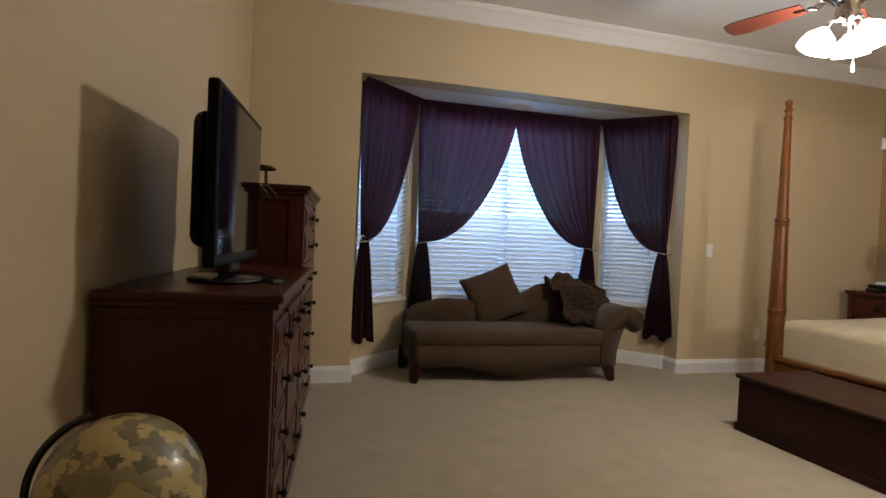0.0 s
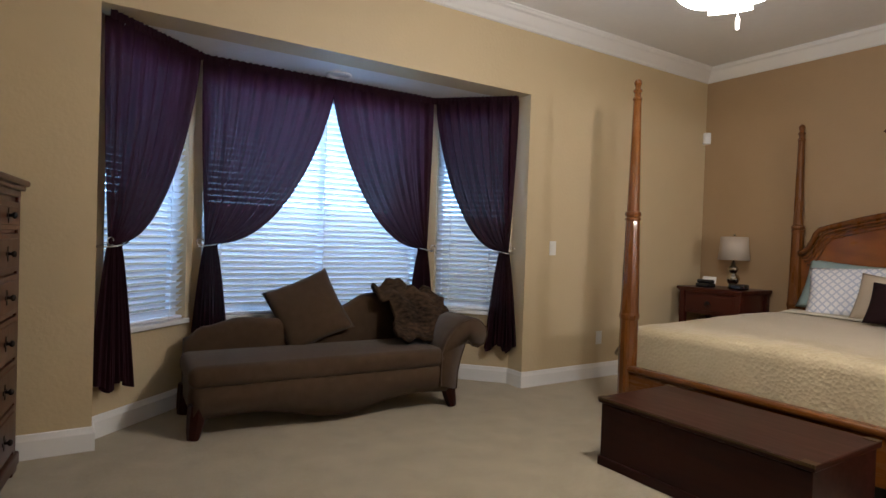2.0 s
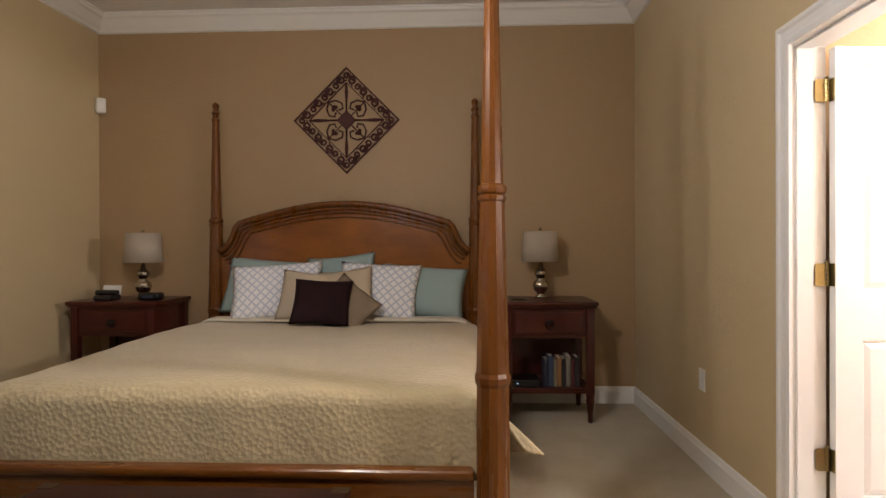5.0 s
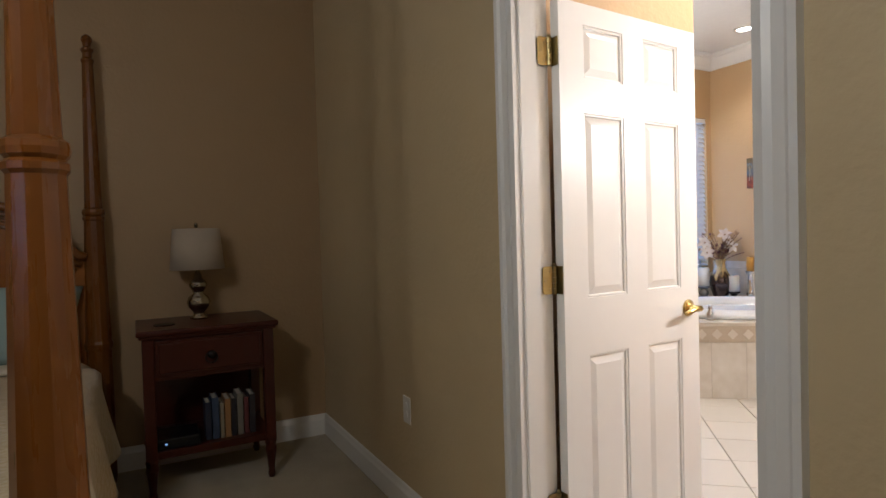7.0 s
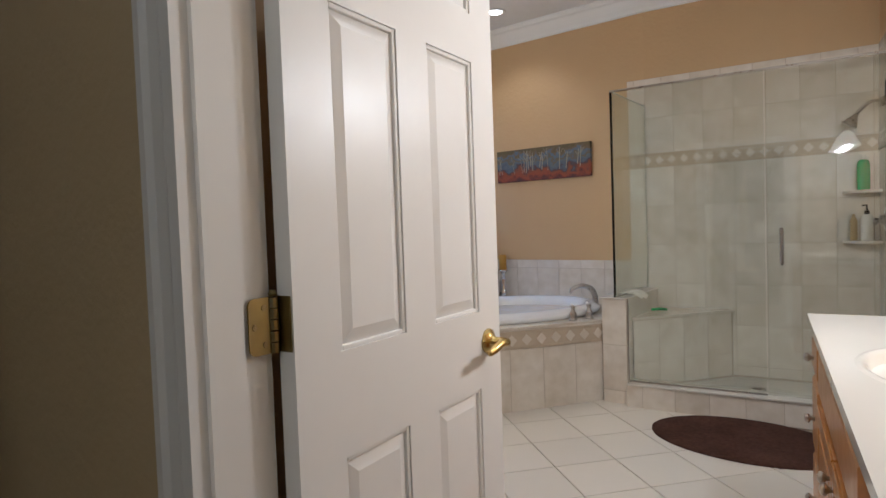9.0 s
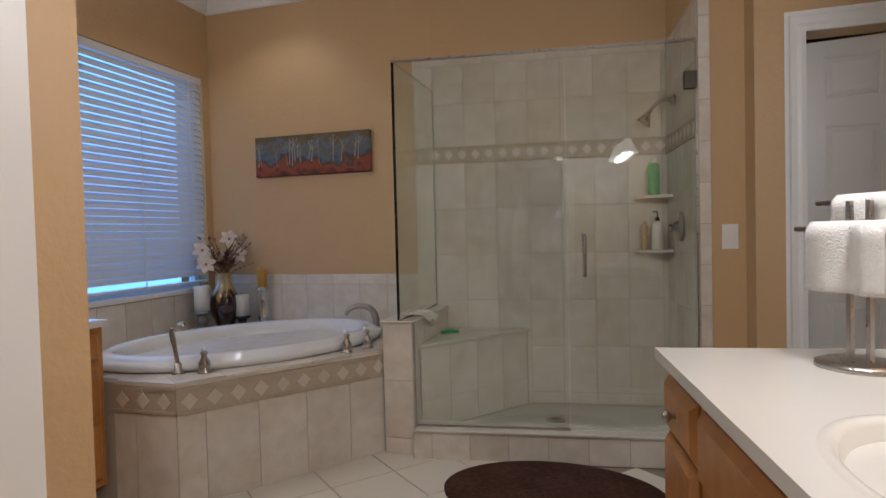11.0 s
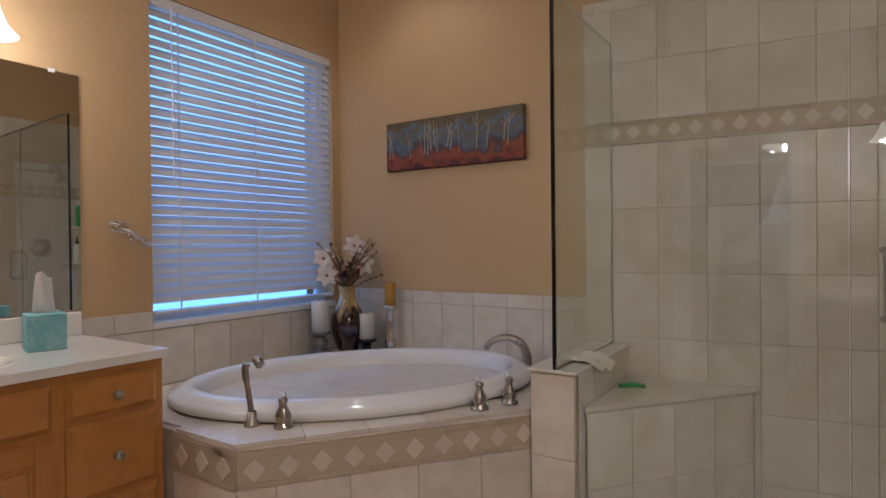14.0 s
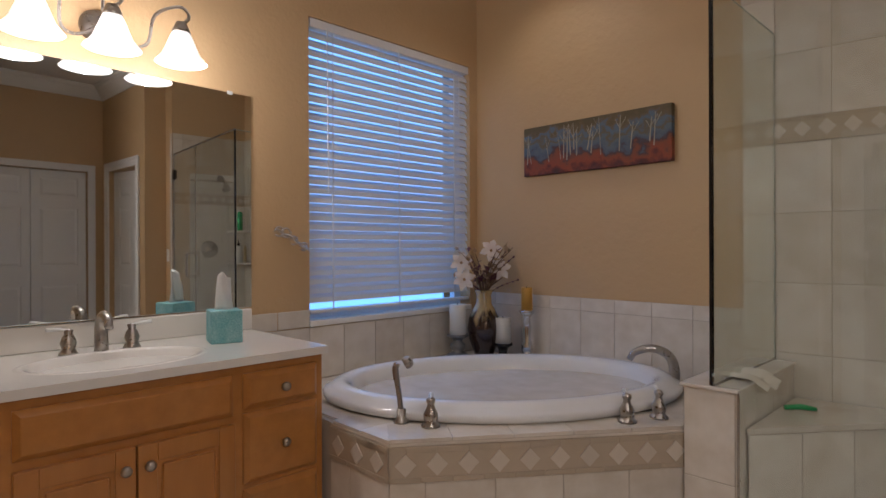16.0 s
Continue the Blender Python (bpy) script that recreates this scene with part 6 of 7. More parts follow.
bm = bmesh.new()
outer = [bm.verts.new((x, y, ZD - 0.012)) for x, y in DECK]
low = [bm.verts.new((x, y, 0)) for x, y in DECK]
inner = [bm.verts.new((x, y, ZD - 0.012)) for x, y in oval(TL - 0.06, TW - 0.06, 32)]
for i in range(len(DECK)):
    j = (i + 1) % len(DECK)
    bm.faces.new((low[i], low[j], outer[j], outer[i]))
eo = [bm.edges.get((outer[i], outer[(i + 1) % len(outer)])) for i in range(len(outer))]
ei = [bm.edges.new((inner[i], inner[(i + 1) % len(inner)])) for i in range(len(inner))]
bmesh.ops.triangle_fill(bm, edges=eo + ei, use_beauty=True)
bmesh.ops.recalc_face_normals(bm, faces=bm.faces[:])
dk = tiled("tub_deck", bm, "cream tiled deck round the bath")
fd = (Vector((*DECK[1], 0)) - Vector((*DECK[0], 0)))
fl, fa = fd.length, math.atan2(fd.y, fd.x)
TUB = material("white_acrylic", (0.76, 0.76, 0.75), 0.09, coat=0.6)
bm = bmesh.new()
prof = [(0.0, 0.0), (0.016, 0.008), (0.020, 0.026), (0.012, 0.038), (-0.006, 0.043), (-0.018, 0.052), (-0.036, 0.064), (-0.062, 0.069), (-0.086, 0.064), (-0.102, 0.046), (-0.112, 0.01), (-0.128, -0.07), (-0.16, -0.28), (-0.22, -0.36), (-0.35, -0.39)]
rings = [[bm.verts.new((x, y, ZD + dz)) for x, y in oval(TL + dr, TW + dr)] for dr, dz in prof]
for a, b in zip(rings, rings[1:]):
    for k in range(48):
        j = (k + 1) % 48
        bm.faces.new((a[k], a[j], b[j], b[k]))
bm.faces.new(rings[-1])
bmesh.ops.recalc_face_normals(bm, faces=bm.faces[:])
tub = thing("bathtub", pose(0, 0, 0), "white oval drop-in bathtub in a tiled deck", "bathtub")
part("shell", bm, TUB, tub, "", True)
ov = oval(TL - 0.125, TW - 0.125)
for k in (4, 26):
    x, y = ov[k]
    d = Vector((TC.x - x, TC.y - y, 0)).normalized()
    part("jet", lathe([(0, 0), (0.026, 0), (0.022, 0.008), (0.01, 0.008), (0, 0.004)], 16, Matrix.Translation((x, y, ZD - 0.03)) @ Vector((0, 0, 1)).rotation_difference(d).to_matrix().to_4x4()), CHROME, tub, "", True)
BZ0, BZ1 = 0.415, 0.535
# front faces: local -y must look out of the deck
mf = Matrix.Translation((DECK[0][0], DECK[0][1], 0)) @ Matrix.Rotation(fa, 4, "Z") @ Matrix.Translation((fl, 0, 0)) @ Matrix.Rotation(math.pi, 4, "Z")
ms = Matrix.Translation((6.03, -2.13, 0)) @ Matrix.Rotation(math.pi, 4, "Z")
for mm, ww in ((mf, fl), (ms, 0.34)):
    tile_field(dk, mm, ww, 0.0, BZ0, 0.24, BZ0, False, 0.12)
    stone_band(mm, ww, BZ0, BZ1, "beige diamond mosaic band round the tub deck", 0.105)
    tile_field(dk, mm, ww, BZ1, ZD - 0.012, ww, 0.03)


def edge_strip(a, b, width, n, name):
    """A row of n deck tiles along the edge from a to b, width deep to the left."""
    a, b = Vector(a), Vector(b)
    d = (b - a)
    nrm = Vector((-d.y, d.x)).normalized()
    for i in range(n):
        p, q_ = a + d * (i / n), a + d * ((i + 1) / n)
        e = d.normalized() * 0.0015
        rows_ = [p + e, q_ - e, q_ - e + nrm * width, p + e + nrm * width]
        part("tile", prism([(v.x, v.y) for v in rows_], ZD - 0.012, ZD - (0.003 if name == "side" else 0)), WTILE, dk)


edge_strip((5.69, -2.13), (XK1, -2.985), 0.17, 5, "front")
edge_strip((6.02, -2.13), (5.69, -2.13), 0.15, 2, "side")
solid("deck_surface", prism([(XK1 + 0.002, -3.02), (5.72, -2.16), (6.0, -2.16), (EB - 0.012, -2.14), (EB - 0.012, BB + 0.012), (XK1 + 0.002, BB + 0.012)], ZD - 0.0115, ZD - 0.004), WTILE, "cream tiles round the bath", "tile", kind="structure")
# wainscot behind the tub and under the window
ws = tiled("wainscot_south", box(5.085, BB, ZD - 0.012, EB, BB + 0.006, 0.925), "cream tile wainscot behind the tub")
mws = Matrix.Translation((EB - 0.006, BB + 0.006, 0)) @ Matrix.Rotation(math.pi, 4, "Z")
tile_field(ws, mws, EB - 5.092, ZD, 0.855, 0.2, 0.29, True, 0.05)
tile_field(ws, mws, EB - 5.092, 0.855, 0.925, 0.2, 0.07, False, 0.05)
we = tiled("wainscot_east", box(EB - 0.006, BB + 0.006, ZD - 0.012, EB, -2.12, 0.812), "cream tile wainscot under the window")
mwe = Matrix.Translation((EB - 0.006, -2.12, 0)) @ Matrix.Rotation(-math.pi / 2, 4, "Z")
tile_field(we, mwe, 1.50, ZD, 0.812, 0.2, 0.29, True, 0.1)
tile_field(we, mwe, 0.30, 0.815, 0.90, 0.2, 0.085, False, 0.07)


def faucet_spout(name, m, label, pts, r0, r1):
    s = thing(name, m, label, "faucet")
    p = curve_points(pts, 6)
    part("spout", tube(p, [r0 + (r1 - r0) * i / (len(p) - 1) for i in range(len(p))], 12), NICKEL, s, "", True)
    part("flange", lathe([(0, 0), (r0 * 1.5, 0), (r0 * 1.4, 0.008), (r0, 0.014), (0, 0.014)], 20), NICKEL, s, "", True)
    return s


faucet_spout("tub_spout", pose(5.33, -3.50, ZD, 0, 0, 35), "arched brushed nickel tub spout", [(0, 0, 0), (0.0, 0, 0.09), (0.03, 0.0, 0.15), (0.10, 0.0, 0.175), (0.17, 0, 0.155), (0.195, 0, 0.12)], 0.026, 0.014)


def tap(x, y, z, k=1.0):
    t = thing("tap_handle", pose(x, y, z), "brushed nickel tap handle with a short white lever", "tap", "tub taps")
    part("body", lathe([(0, 0), (0.034 * k, 0), (0.034 * k, 0.008), (0.022 * k, 0.014), (0.026 * k, 0.03), (0.027 * k, 0.045), (0.016 * k, 0.065), (0.012 * k, 0.08), (0.017 * k, 0.09), (0.016 * k, 0.10), (0, 0.108)], 20), NICKEL, t, "", True)
    part("lever", tube([(0, 0, 0.093), (0.014 * k, -0.014 * k, 0.10), (0.028 * k, -0.028 * k, 0.106)], [0.006, 0.008, 0.009], 8), WHITEPL, t, "white porcelain lever", True)


tap(5.70, -2.33, ZD)
tap(5.23, -2.87, ZD)
tap(5.17, -3.00, ZD)
hs = thing("hand_shower", pose(5.81, -2.285, ZD), "brushed nickel hand shower standing in its holder", "hand shower")
part("holder", lathe([(0, 0), (0.028, 0), (0.026, 0.01), (0.016, 0.018), (0.017, 0.05), (0, 0.05)], 18), NICKEL, hs, "", True)
part("wand", tube(curve_points([(0, 0, 0.04), (0.01, 0.005, 0.12), (0.02, 0.01, 0.19), (0.015, 0.005, 0.215)], 4), [0.010] * 6 + [0.012] * 7, 10), NICKEL, hs, "", True)
part("spray_face", lathe([(0, 0), (0.02, 0), (0.024, 0.012), (0.018, 0.03), (0, 0.034)], 18, pose(-0.005, -0.012, 0.212, 60, 0, -40)), NICKEL, hs, "", True)

# candles, vase
WAX = thin_cloth("white_wax", (0.78, 0.76, 0.70), 0.25, 0.45)
WAXY = thin_cloth("amber_wax", (0.55, 0.30, 0.05), 0.2, 0.45)
PEWTER = material("grey_pewter", (0.18, 0.18, 0.18), 0.4, metal=0.7, grain=0.5, scale=40)


def candle(x, y, z, prof, mat, wax, r, h, label):
    top = prof[-1][1]
    c = thing("candle_holder", pose(x, y, z), label, "candle holder", "tub candles")
    part("holder", lathe(prof + [(0, top)], 24), mat, c, "", True)
    cd = part("candle", lathe([(0, top), (r, top), (r, top + h - 0.004), (r * 0.93, top + h), (r * 0.5, top + h - 0.006), (0, top + h - 0.008)], 24), wax, c, "pillar candle", True)
    part("wick", tube([(0, 0, top + h - 0.01), (0.002, 0, top + h + 0.008)], 0.0015, 5), BLACK, cd)


candle(6.50, -3.30, ZD, [(0, 0), (0.076, 0), (0.074, 0.014), (0.05, 0.035), (0.03, 0.048), (0.042, 0.065), (0.044, 0.085), (0.026, 0.105), (0.036, 0.12), (0.062, 0.13), (0.06, 0.142)], PEWTER, WAX, 0.047, 0.172, "grey turned holder with a white pillar candle")
candle(6.33, -3.50, ZD, [(0, 0), (0.055, 0), (0.055, 0.01), (0.03, 0.02), (0.022, 0.035), (0.034, 0.065), (0.055, 0.075), (0.055, 0.088)], BLACK, WAX, 0.046, 0.148, "low black holder with a white pillar candle")
candle(6.20, -3.555, ZD, [(0, 0), (0.05, 0), (0.046, 0.022), (0.026, 0.035), (0.034, 0.06), (0.032, 0.085), (0.02, 0.12), (0.026, 0.19), (0.018, 0.24), (0.030, 0.255), (0.044, 0.268), (0.044, 0.282)], CHROME, WAXY, 0.032, 0.13, "tall silver holder with an amber candle")


def amber_glaze(mat):
    """An amber glaze run down from the neck in uneven drips over the dark one."""
    nt = mat.node_tree
    bs_ = next(n for n in nt.nodes if n.type == "BSDF_PRINCIPLED")
    tc, sep, noise = nt.nodes.new("ShaderNodeTexCoord"), nt.nodes.new("ShaderNodeSeparateXYZ"), nt.nodes.new("ShaderNodeTexNoise")
    noise.inputs["Scale"].default_value = 22
    stretch_, add_, ramp, mix = nt.nodes.new("ShaderNodeMapping"), nt.nodes.new("ShaderNodeMath"), nt.nodes.new("ShaderNodeMapRange"), nt.nodes.new("ShaderNodeMix")
    stretch_.inputs["Scale"].default_value = (1, 1, 0.3)
    add_.operation = "MULTIPLY_ADD"
    add_.inputs[1].default_value = 0.20
    ramp.inputs["From Min"].default_value, ramp.inputs["From Max"].default_value = 0.30, 0.33
    mix.data_type = "RGBA"
    mix.inputs[7].default_value = (0.38, 0.26, 0.10, 1)
    nt.links.new(tc.outputs["Object"], sep.inputs[0])
    nt.links.new(tc.outputs["Object"], stretch_.inputs["Vector"])
    nt.links.new(stretch_.outputs[0], noise.inputs["Vector"])
    nt.links.new(noise.outputs[0], add_.inputs[0])
    nt.links.new(sep.outputs["Z"], add_.inputs[2])
    nt.links.new(add_.outputs[0], ramp.inputs["Value"])
    nt.links.new(bs_.inputs["Base Color"].links[0].from_socket, mix.inputs[6])
    nt.links.new(ramp.outputs[0], mix.inputs[0])
    nt.links.new(mix.outputs[2], bs_.inputs["Base Color"])


def flower_vase():
    v = thing("flower_vase", pose(6.44, -3.46, ZD) @ Matrix.Scale(1.2, 4), "brown glazed vase of white silk flowers", "vase")
    gl = material("brown_glaze", (0.022, 0.009, 0.007), 0.1, grain=0.8, scale=14, tint=(0.05, 0.03, 0.025), coat=0.6)
    amber_glaze(gl)
    part("vase", lathe([(0, 0), (0.042, 0), (0.05, 0.02), (0.075, 0.09), (0.082, 0.14), (0.075, 0.19), (0.052, 0.235), (0.038, 0.26), (0.036, 0.30), (0.045, 0.325), (0.038, 0.325), (0.03, 0.29), (0, 0.28)], 28), gl, v, "amber to dark brown glazed vase", True)
    part("vase_handle", tube(curve_points([(-0.05, 0.05, 0.19), (-0.07, 0.07, 0.25), (-0.055, 0.055, 0.31), (-0.03, 0.03, 0.315)], 5), 0.007, 8), gl, v, "", True)
    r = random.Random(11)
    PET = material("ivory_petal", (0.66, 0.58, 0.50), 0.7, grain=0.4, scale=30, tint=(0.55, 0.42, 0.40))
    TWIG = material("dry_twig", (0.16, 0.09, 0.05), 0.8)
    BERRY = material("plum_berry", (0.10, 0.02, 0.03), 0.5)
    STRAW = material("dry_leaf", (0.30, 0.19, 0.10), 0.8, grain=0.5, scale=20)
    heads = [(-0.02, -0.03, 0.515), (0.085, 0.07, 0.455), (-0.055, -0.055, 0.425), (0.06, 0.075, 0.375)]
    for hx, hy, hz in heads:
        st = part("flower_stem", tube(curve_points([(0, 0, 0.28), (hx * 0.4, hy * 0.4, 0.38), (hx, hy, hz)], 4), 0.0025, 6), TWIG, v)
        face = Vector((-0.75 + hx, 0.75 + hy, 0.35)).normalized()
        m = Matrix.Translation((hx, hy, hz)) @ Vector((0, 0, 1)).rotation_difference(face).to_matrix().to_4x4()
        for k in range(6):
            a = 2 * math.pi * k / 6 + r.uniform(-0.1, 0.1)
            bm = bmesh.new()
            rows_ = []
            for t, wv, lift in ((0.0, 0.005, 0.0), (0.35, 0.014, 0.014), (0.65, 0.017, 0.016), (1.0, 0.002, 0.004)):
                d = 0.058 * t
                rows_.append([bm.verts.new((d * math.cos(a) - s * wv * math.sin(a), d * math.sin(a) + s * wv * math.cos(a), lift + 0.004 * abs(s))) for s in (-1, 0, 1)])
            for p, q_ in zip(rows_, rows_[1:]):
                for s in (0, 1):
                    bm.faces.new((p[s], p[s + 1], q_[s + 1], q_[s]))
            bmesh.ops.transform(bm, matrix=m, verts=bm.verts[:])
            part("petal", bm, PET, st, "", True)
        bm = bmesh.new()
        bmesh.ops.create_icosphere(bm, subdivisions=1, radius=0.008, matrix=m @ Matrix.Translation((0, 0, 0.01)))
        part("flower_centre", bm, STRAW, st)
    for i in range(44):
        a, l = r.uniform(0, 6.28), r.uniform(0.04, 0.22)
        up_ = r.uniform(0.35, 0.54)
        end = (math.cos(a) * l * 0.8, math.sin(a) * l * 0.8, up_)
        pts = curve_points([(0, 0, 0.28), (end[0] * 0.4, end[1] * 0.4, 0.28 + (up_ - 0.28) * 0.6), end], 4)
        tw = part("twig", tube(pts, 0.0018, 5), TWIG, v)
        for p in pts[4:]:
            bm = bmesh.new()
            if i % 3 == 0:
                bmesh.ops.create_icosphere(bm, subdivisions=1, radius=0.006, matrix=Matrix.Translation(p))
                part("berry", bm, BERRY, tw)
            else:
                o = Vector((r.uniform(-1, 1), r.uniform(-1, 1), r.uniform(-0.4, 1))).normalized() * 0.045
                s = o.cross(Vector((0, 0, 1))).normalized() * 0.011
                vs = [bm.verts.new(p), bm.verts.new(p + o * 0.5 + s), bm.verts.new(p + o), bm.verts.new(p + o * 0.5 - s)]
                bm.faces.new(vs)
                part("dry_leaf", bm, BERRY if i % 4 == 1 else STRAW, tw)


flower_vase()


# canvas of birches
def canvas():
    c = thing("canvas_painting", pose(5.386, BB, 1.609), "long canvas painting of birch trunks over red ground", "painting")
    w, h, d = 0.873, 0.276, 0.035
    mat = material("painted_canvas", (0.2, 0.1, 0.06), 0.6, bump=0.4, bump_scale=120)
    t = mat.node_tree
    co, sep, nz, add, ramp = (t.nodes.new(k) for k in ("ShaderNodeTexCoord", "ShaderNodeSeparateXYZ", "ShaderNodeTexNoise", "ShaderNodeMath", "ShaderNodeValToRGB"))
    t.links.new(co.outputs["Object"], sep.inputs[0])
    t.links.new(co.outputs["Object"], nz.inputs["Vector"])
    nz.inputs["Scale"].default_value, nz.inputs["Detail"].default_value = 15, 10
    mul = t.nodes.new("ShaderNodeMath")
    mul.operation, mul.inputs[1].default_value = "MULTIPLY", 0.66 / h
    t.links.new(sep.outputs["Z"], mul.inputs[0])
    add.operation, add.inputs[1].default_value = "MULTIPLY_ADD", 0.66
    t.links.new(nz.outputs[0], add.inputs[0])
    t.links.new(mul.outputs[0], add.inputs[2])
    t.links.new(add.outputs[0], ramp.inputs[0])
    e = ramp.color_ramp.elements
    e[0].position, e[0].color = 0.24, (0.030, 0.008, 0.010, 1)
    e[1].position, e[1].color = 0.97, (0.10, 0.075, 0.03, 1)
    for p, col in ((0.34, (0.10, 0.015, 0.010)), (0.42, (0.24, 0.045, 0.012)), (0.50, (0.20, 0.05, 0.018)), (0.56, (0.06, 0.025, 0.03)), (0.62, (0.07, 0.10, 0.14)), (0.70, (0.10, 0.13, 0.15)), (0.76, (0.12, 0.09, 0.045)), (0.84, (0.09, 0.14, 0.20)), (0.90, (0.13, 0.09, 0.04))):
        x = e.new(p)
        x.color = (*col, 1)
    t.links.new(ramp.outputs[0], t.nodes["Principled BSDF"].inputs["Base Color"])
    part("canvas", box(0, 0.0, 0, w, d, h, 0.003), mat, c)
    BIRCH = material("pale_birch_paint", (0.40, 0.36, 0.27), 0.6, grain=0.8, scale=60, tint=(0.2, 0.16, 0.12))
    r = random.Random(3)
    for share in (0.03, 0.06, 0.20, 0.29, 0.31, 0.335, 0.36, 0.385, 0.405, 0.48, 0.505, 0.57, 0.69, 0.76, 0.875, 0.90):
        x = w * (1 - share)
        z0, w0 = r.uniform(0.05, 0.12), r.uniform(0.0016, 0.0042)
        lean = r.uniform(-0.03, 0.03)
        bm = bmesh.new()
        top_z = z0 + (h - 0.01 - z0) * r.uniform(0.6, 1.0)
        pts = [(x, d + 0.001, z0), (x + lean * 0.4, d + 0.001, z0 + (top_z - z0) * 0.45), (x + lean, d + 0.001, top_z)]
        add_tube(bm, pts, [w0, w0 * 0.8, w0 * 0.5], 5)
        for k in range(2):
            zz = z0 + r.uniform(0.45, 0.75) * (top_z - z0)
            add_tube(bm, [(x + lean * 0.7, d + 0.001, zz), (x + lean + r.choice((-1, 1)) * 0.03, d + 0.001, min(h - 0.008, zz + 0.05))], w0 * 0.35, 4)
        bmesh.ops.transform(bm, matrix=Matrix.Translation((0, d, 0)) @ Matrix.Diagonal((1, 0.3, 1, 1)) @ Matrix.Translation((0, -d, 0)), verts=bm.verts[:])
        part("birch_trunk", bm, BIRCH, c)


canvas()

# ---- vanities ----
OAK = material("honey_maple", (0.47, 0.205, 0.045), 0.3, grain=0.8, scale=22, tint=(0.31, 0.115, 0.022), stretch=(1, 0.15, 1), coat=0.25)
OAK_V = material("honey_maple_upright", (0.47, 0.205, 0.045), 0.3, grain=0.8, scale=22, tint=(0.31, 0.115, 0.022), stretch=(1, 1, 0.15), coat=0.25)
MARBLE = material("cultured_marble", (0.74, 0.71, 0.65), 0.14, grain=0.25, scale=5, coat=0.4, tint=(0.70, 0.67, 0.60))


def vanity_top(m, w, d, z, basin, label):
    """A one-piece top with an oval basin sunk in it; local x along the wall, -y is the front."""
    v = thing("vanity_countertop", m, label, "vanity top")
    bm = bmesh.new()
    cx, cy, bl, bw, n = basin, -d * 0.56, 0.25, 0.175, 40
    out = [(0, 0), (0, -d + 0.0), (w, -d), (w, 0)]
    o = [bm.verts.new((x, y, z)) for x, y in out]
    u = [bm.verts.new((x, y, z - 0.028)) for x, y in out]
    for i in range(4):
        j = (i + 1) % 4
        bm.faces.new((u[i], u[j], o[j], o[i]))
    bm.faces.new(u)
    rings = []
    for k, dz in ((1.14, 0.0), (1.10, 0.003), (1.04, 0.002), (1.0, -0.006), (0.93, -0.05), (0.75, -0.11), (0.4, -0.14), (0.1, -0.145)):
        rings.append([bm.verts.new((cx + bl * k * math.cos(2 * math.pi * i / n), cy + bw * k * math.sin(2 * math.pi * i / n), z + dz)) for i in range(n)])
    eo = [bm.edges.get((o[i], o[(i + 1) % 4])) for i in range(4)]
    ei = [bm.edges.new((rings[0][i], rings[0][(i + 1) % n])) for i in range(n)]
    bmesh.ops.triangle_fill(bm, edges=eo + ei, use_beauty=True)
    for a, b in zip(rings, rings[1:]):
        for i in range(n):
            j = (i + 1) % n
            f = bm.faces.new((a[i], a[j], b[j], b[i]))
            f.smooth = True
    bm.faces.new(rings[-1])
    bmesh.ops.recalc_face_normals(bm, faces=bm.faces[:])
    part("top_and_basin", bm, MARBLE, v)
    part("backsplash", box(0, -0.02, z, w, 0, z + 0.095, 0.006), MARBLE, v)
    part("drain", lathe([(0, 0), (0.022, 0), (0.02, 0.004), (0, 0.005)], 16, Matrix.Translation((cx, cy, z - 0.144))), NICKEL, v)
    return v


def raised_door(x0, z0, x1, z1, y):
    bm = bmesh.new()
    add_box(bm, x0, y - 0.018, z0, x1, y, z1, 0.003)
    f = 0.055
    for a, b, c, d in ((x0, z0, x0 + f, z1), (x1 - f, z0, x1, z1), (x0 + f, z0, x1 - f, z0 + f), (x0 + f, z1 - f, x1 - f, z1)):
        add_box(bm, a, y - 0.024, b, c, y - 0.017, d, 0.002, None, 1)
    add_box(bm, x0 + f + 0.012, y - 0.024, z0 + f + 0.012, x1 - f - 0.012, y - 0.016, z1 - f - 0.012, 0.006, None, 1)
    return bm


def bevelled_front(x0, z0, x1, z1, y):
    """A slab front whose edges slope back to the face frame."""
    bm = bmesh.new()
    rows_ = []
    for inset, out in ((0.0, 0.0), (0.0, 0.006), (0.004, 0.010), (0.016, 0.020), (0.019, 0.021)):
        rows_.append([bm.verts.new((x, y - out, z)) for x, z in ((x0 + inset, z0 + inset), (x1 - inset, z0 + inset), (x1 - inset, z1 - inset), (x0 + inset, z1 - inset))])
    for a, b in zip(rows_, rows_[1:]):
        for k in range(4):
            bm.faces.new((a[k], a[(k + 1) % 4], b[(k + 1) % 4], b[k]))
    bm.faces.new(rows_[0][::-1])
    bm.faces.new(rows_[-1])
    bmesh.ops.recalc_face_normals(bm, faces=bm.faces[:])
    return bm


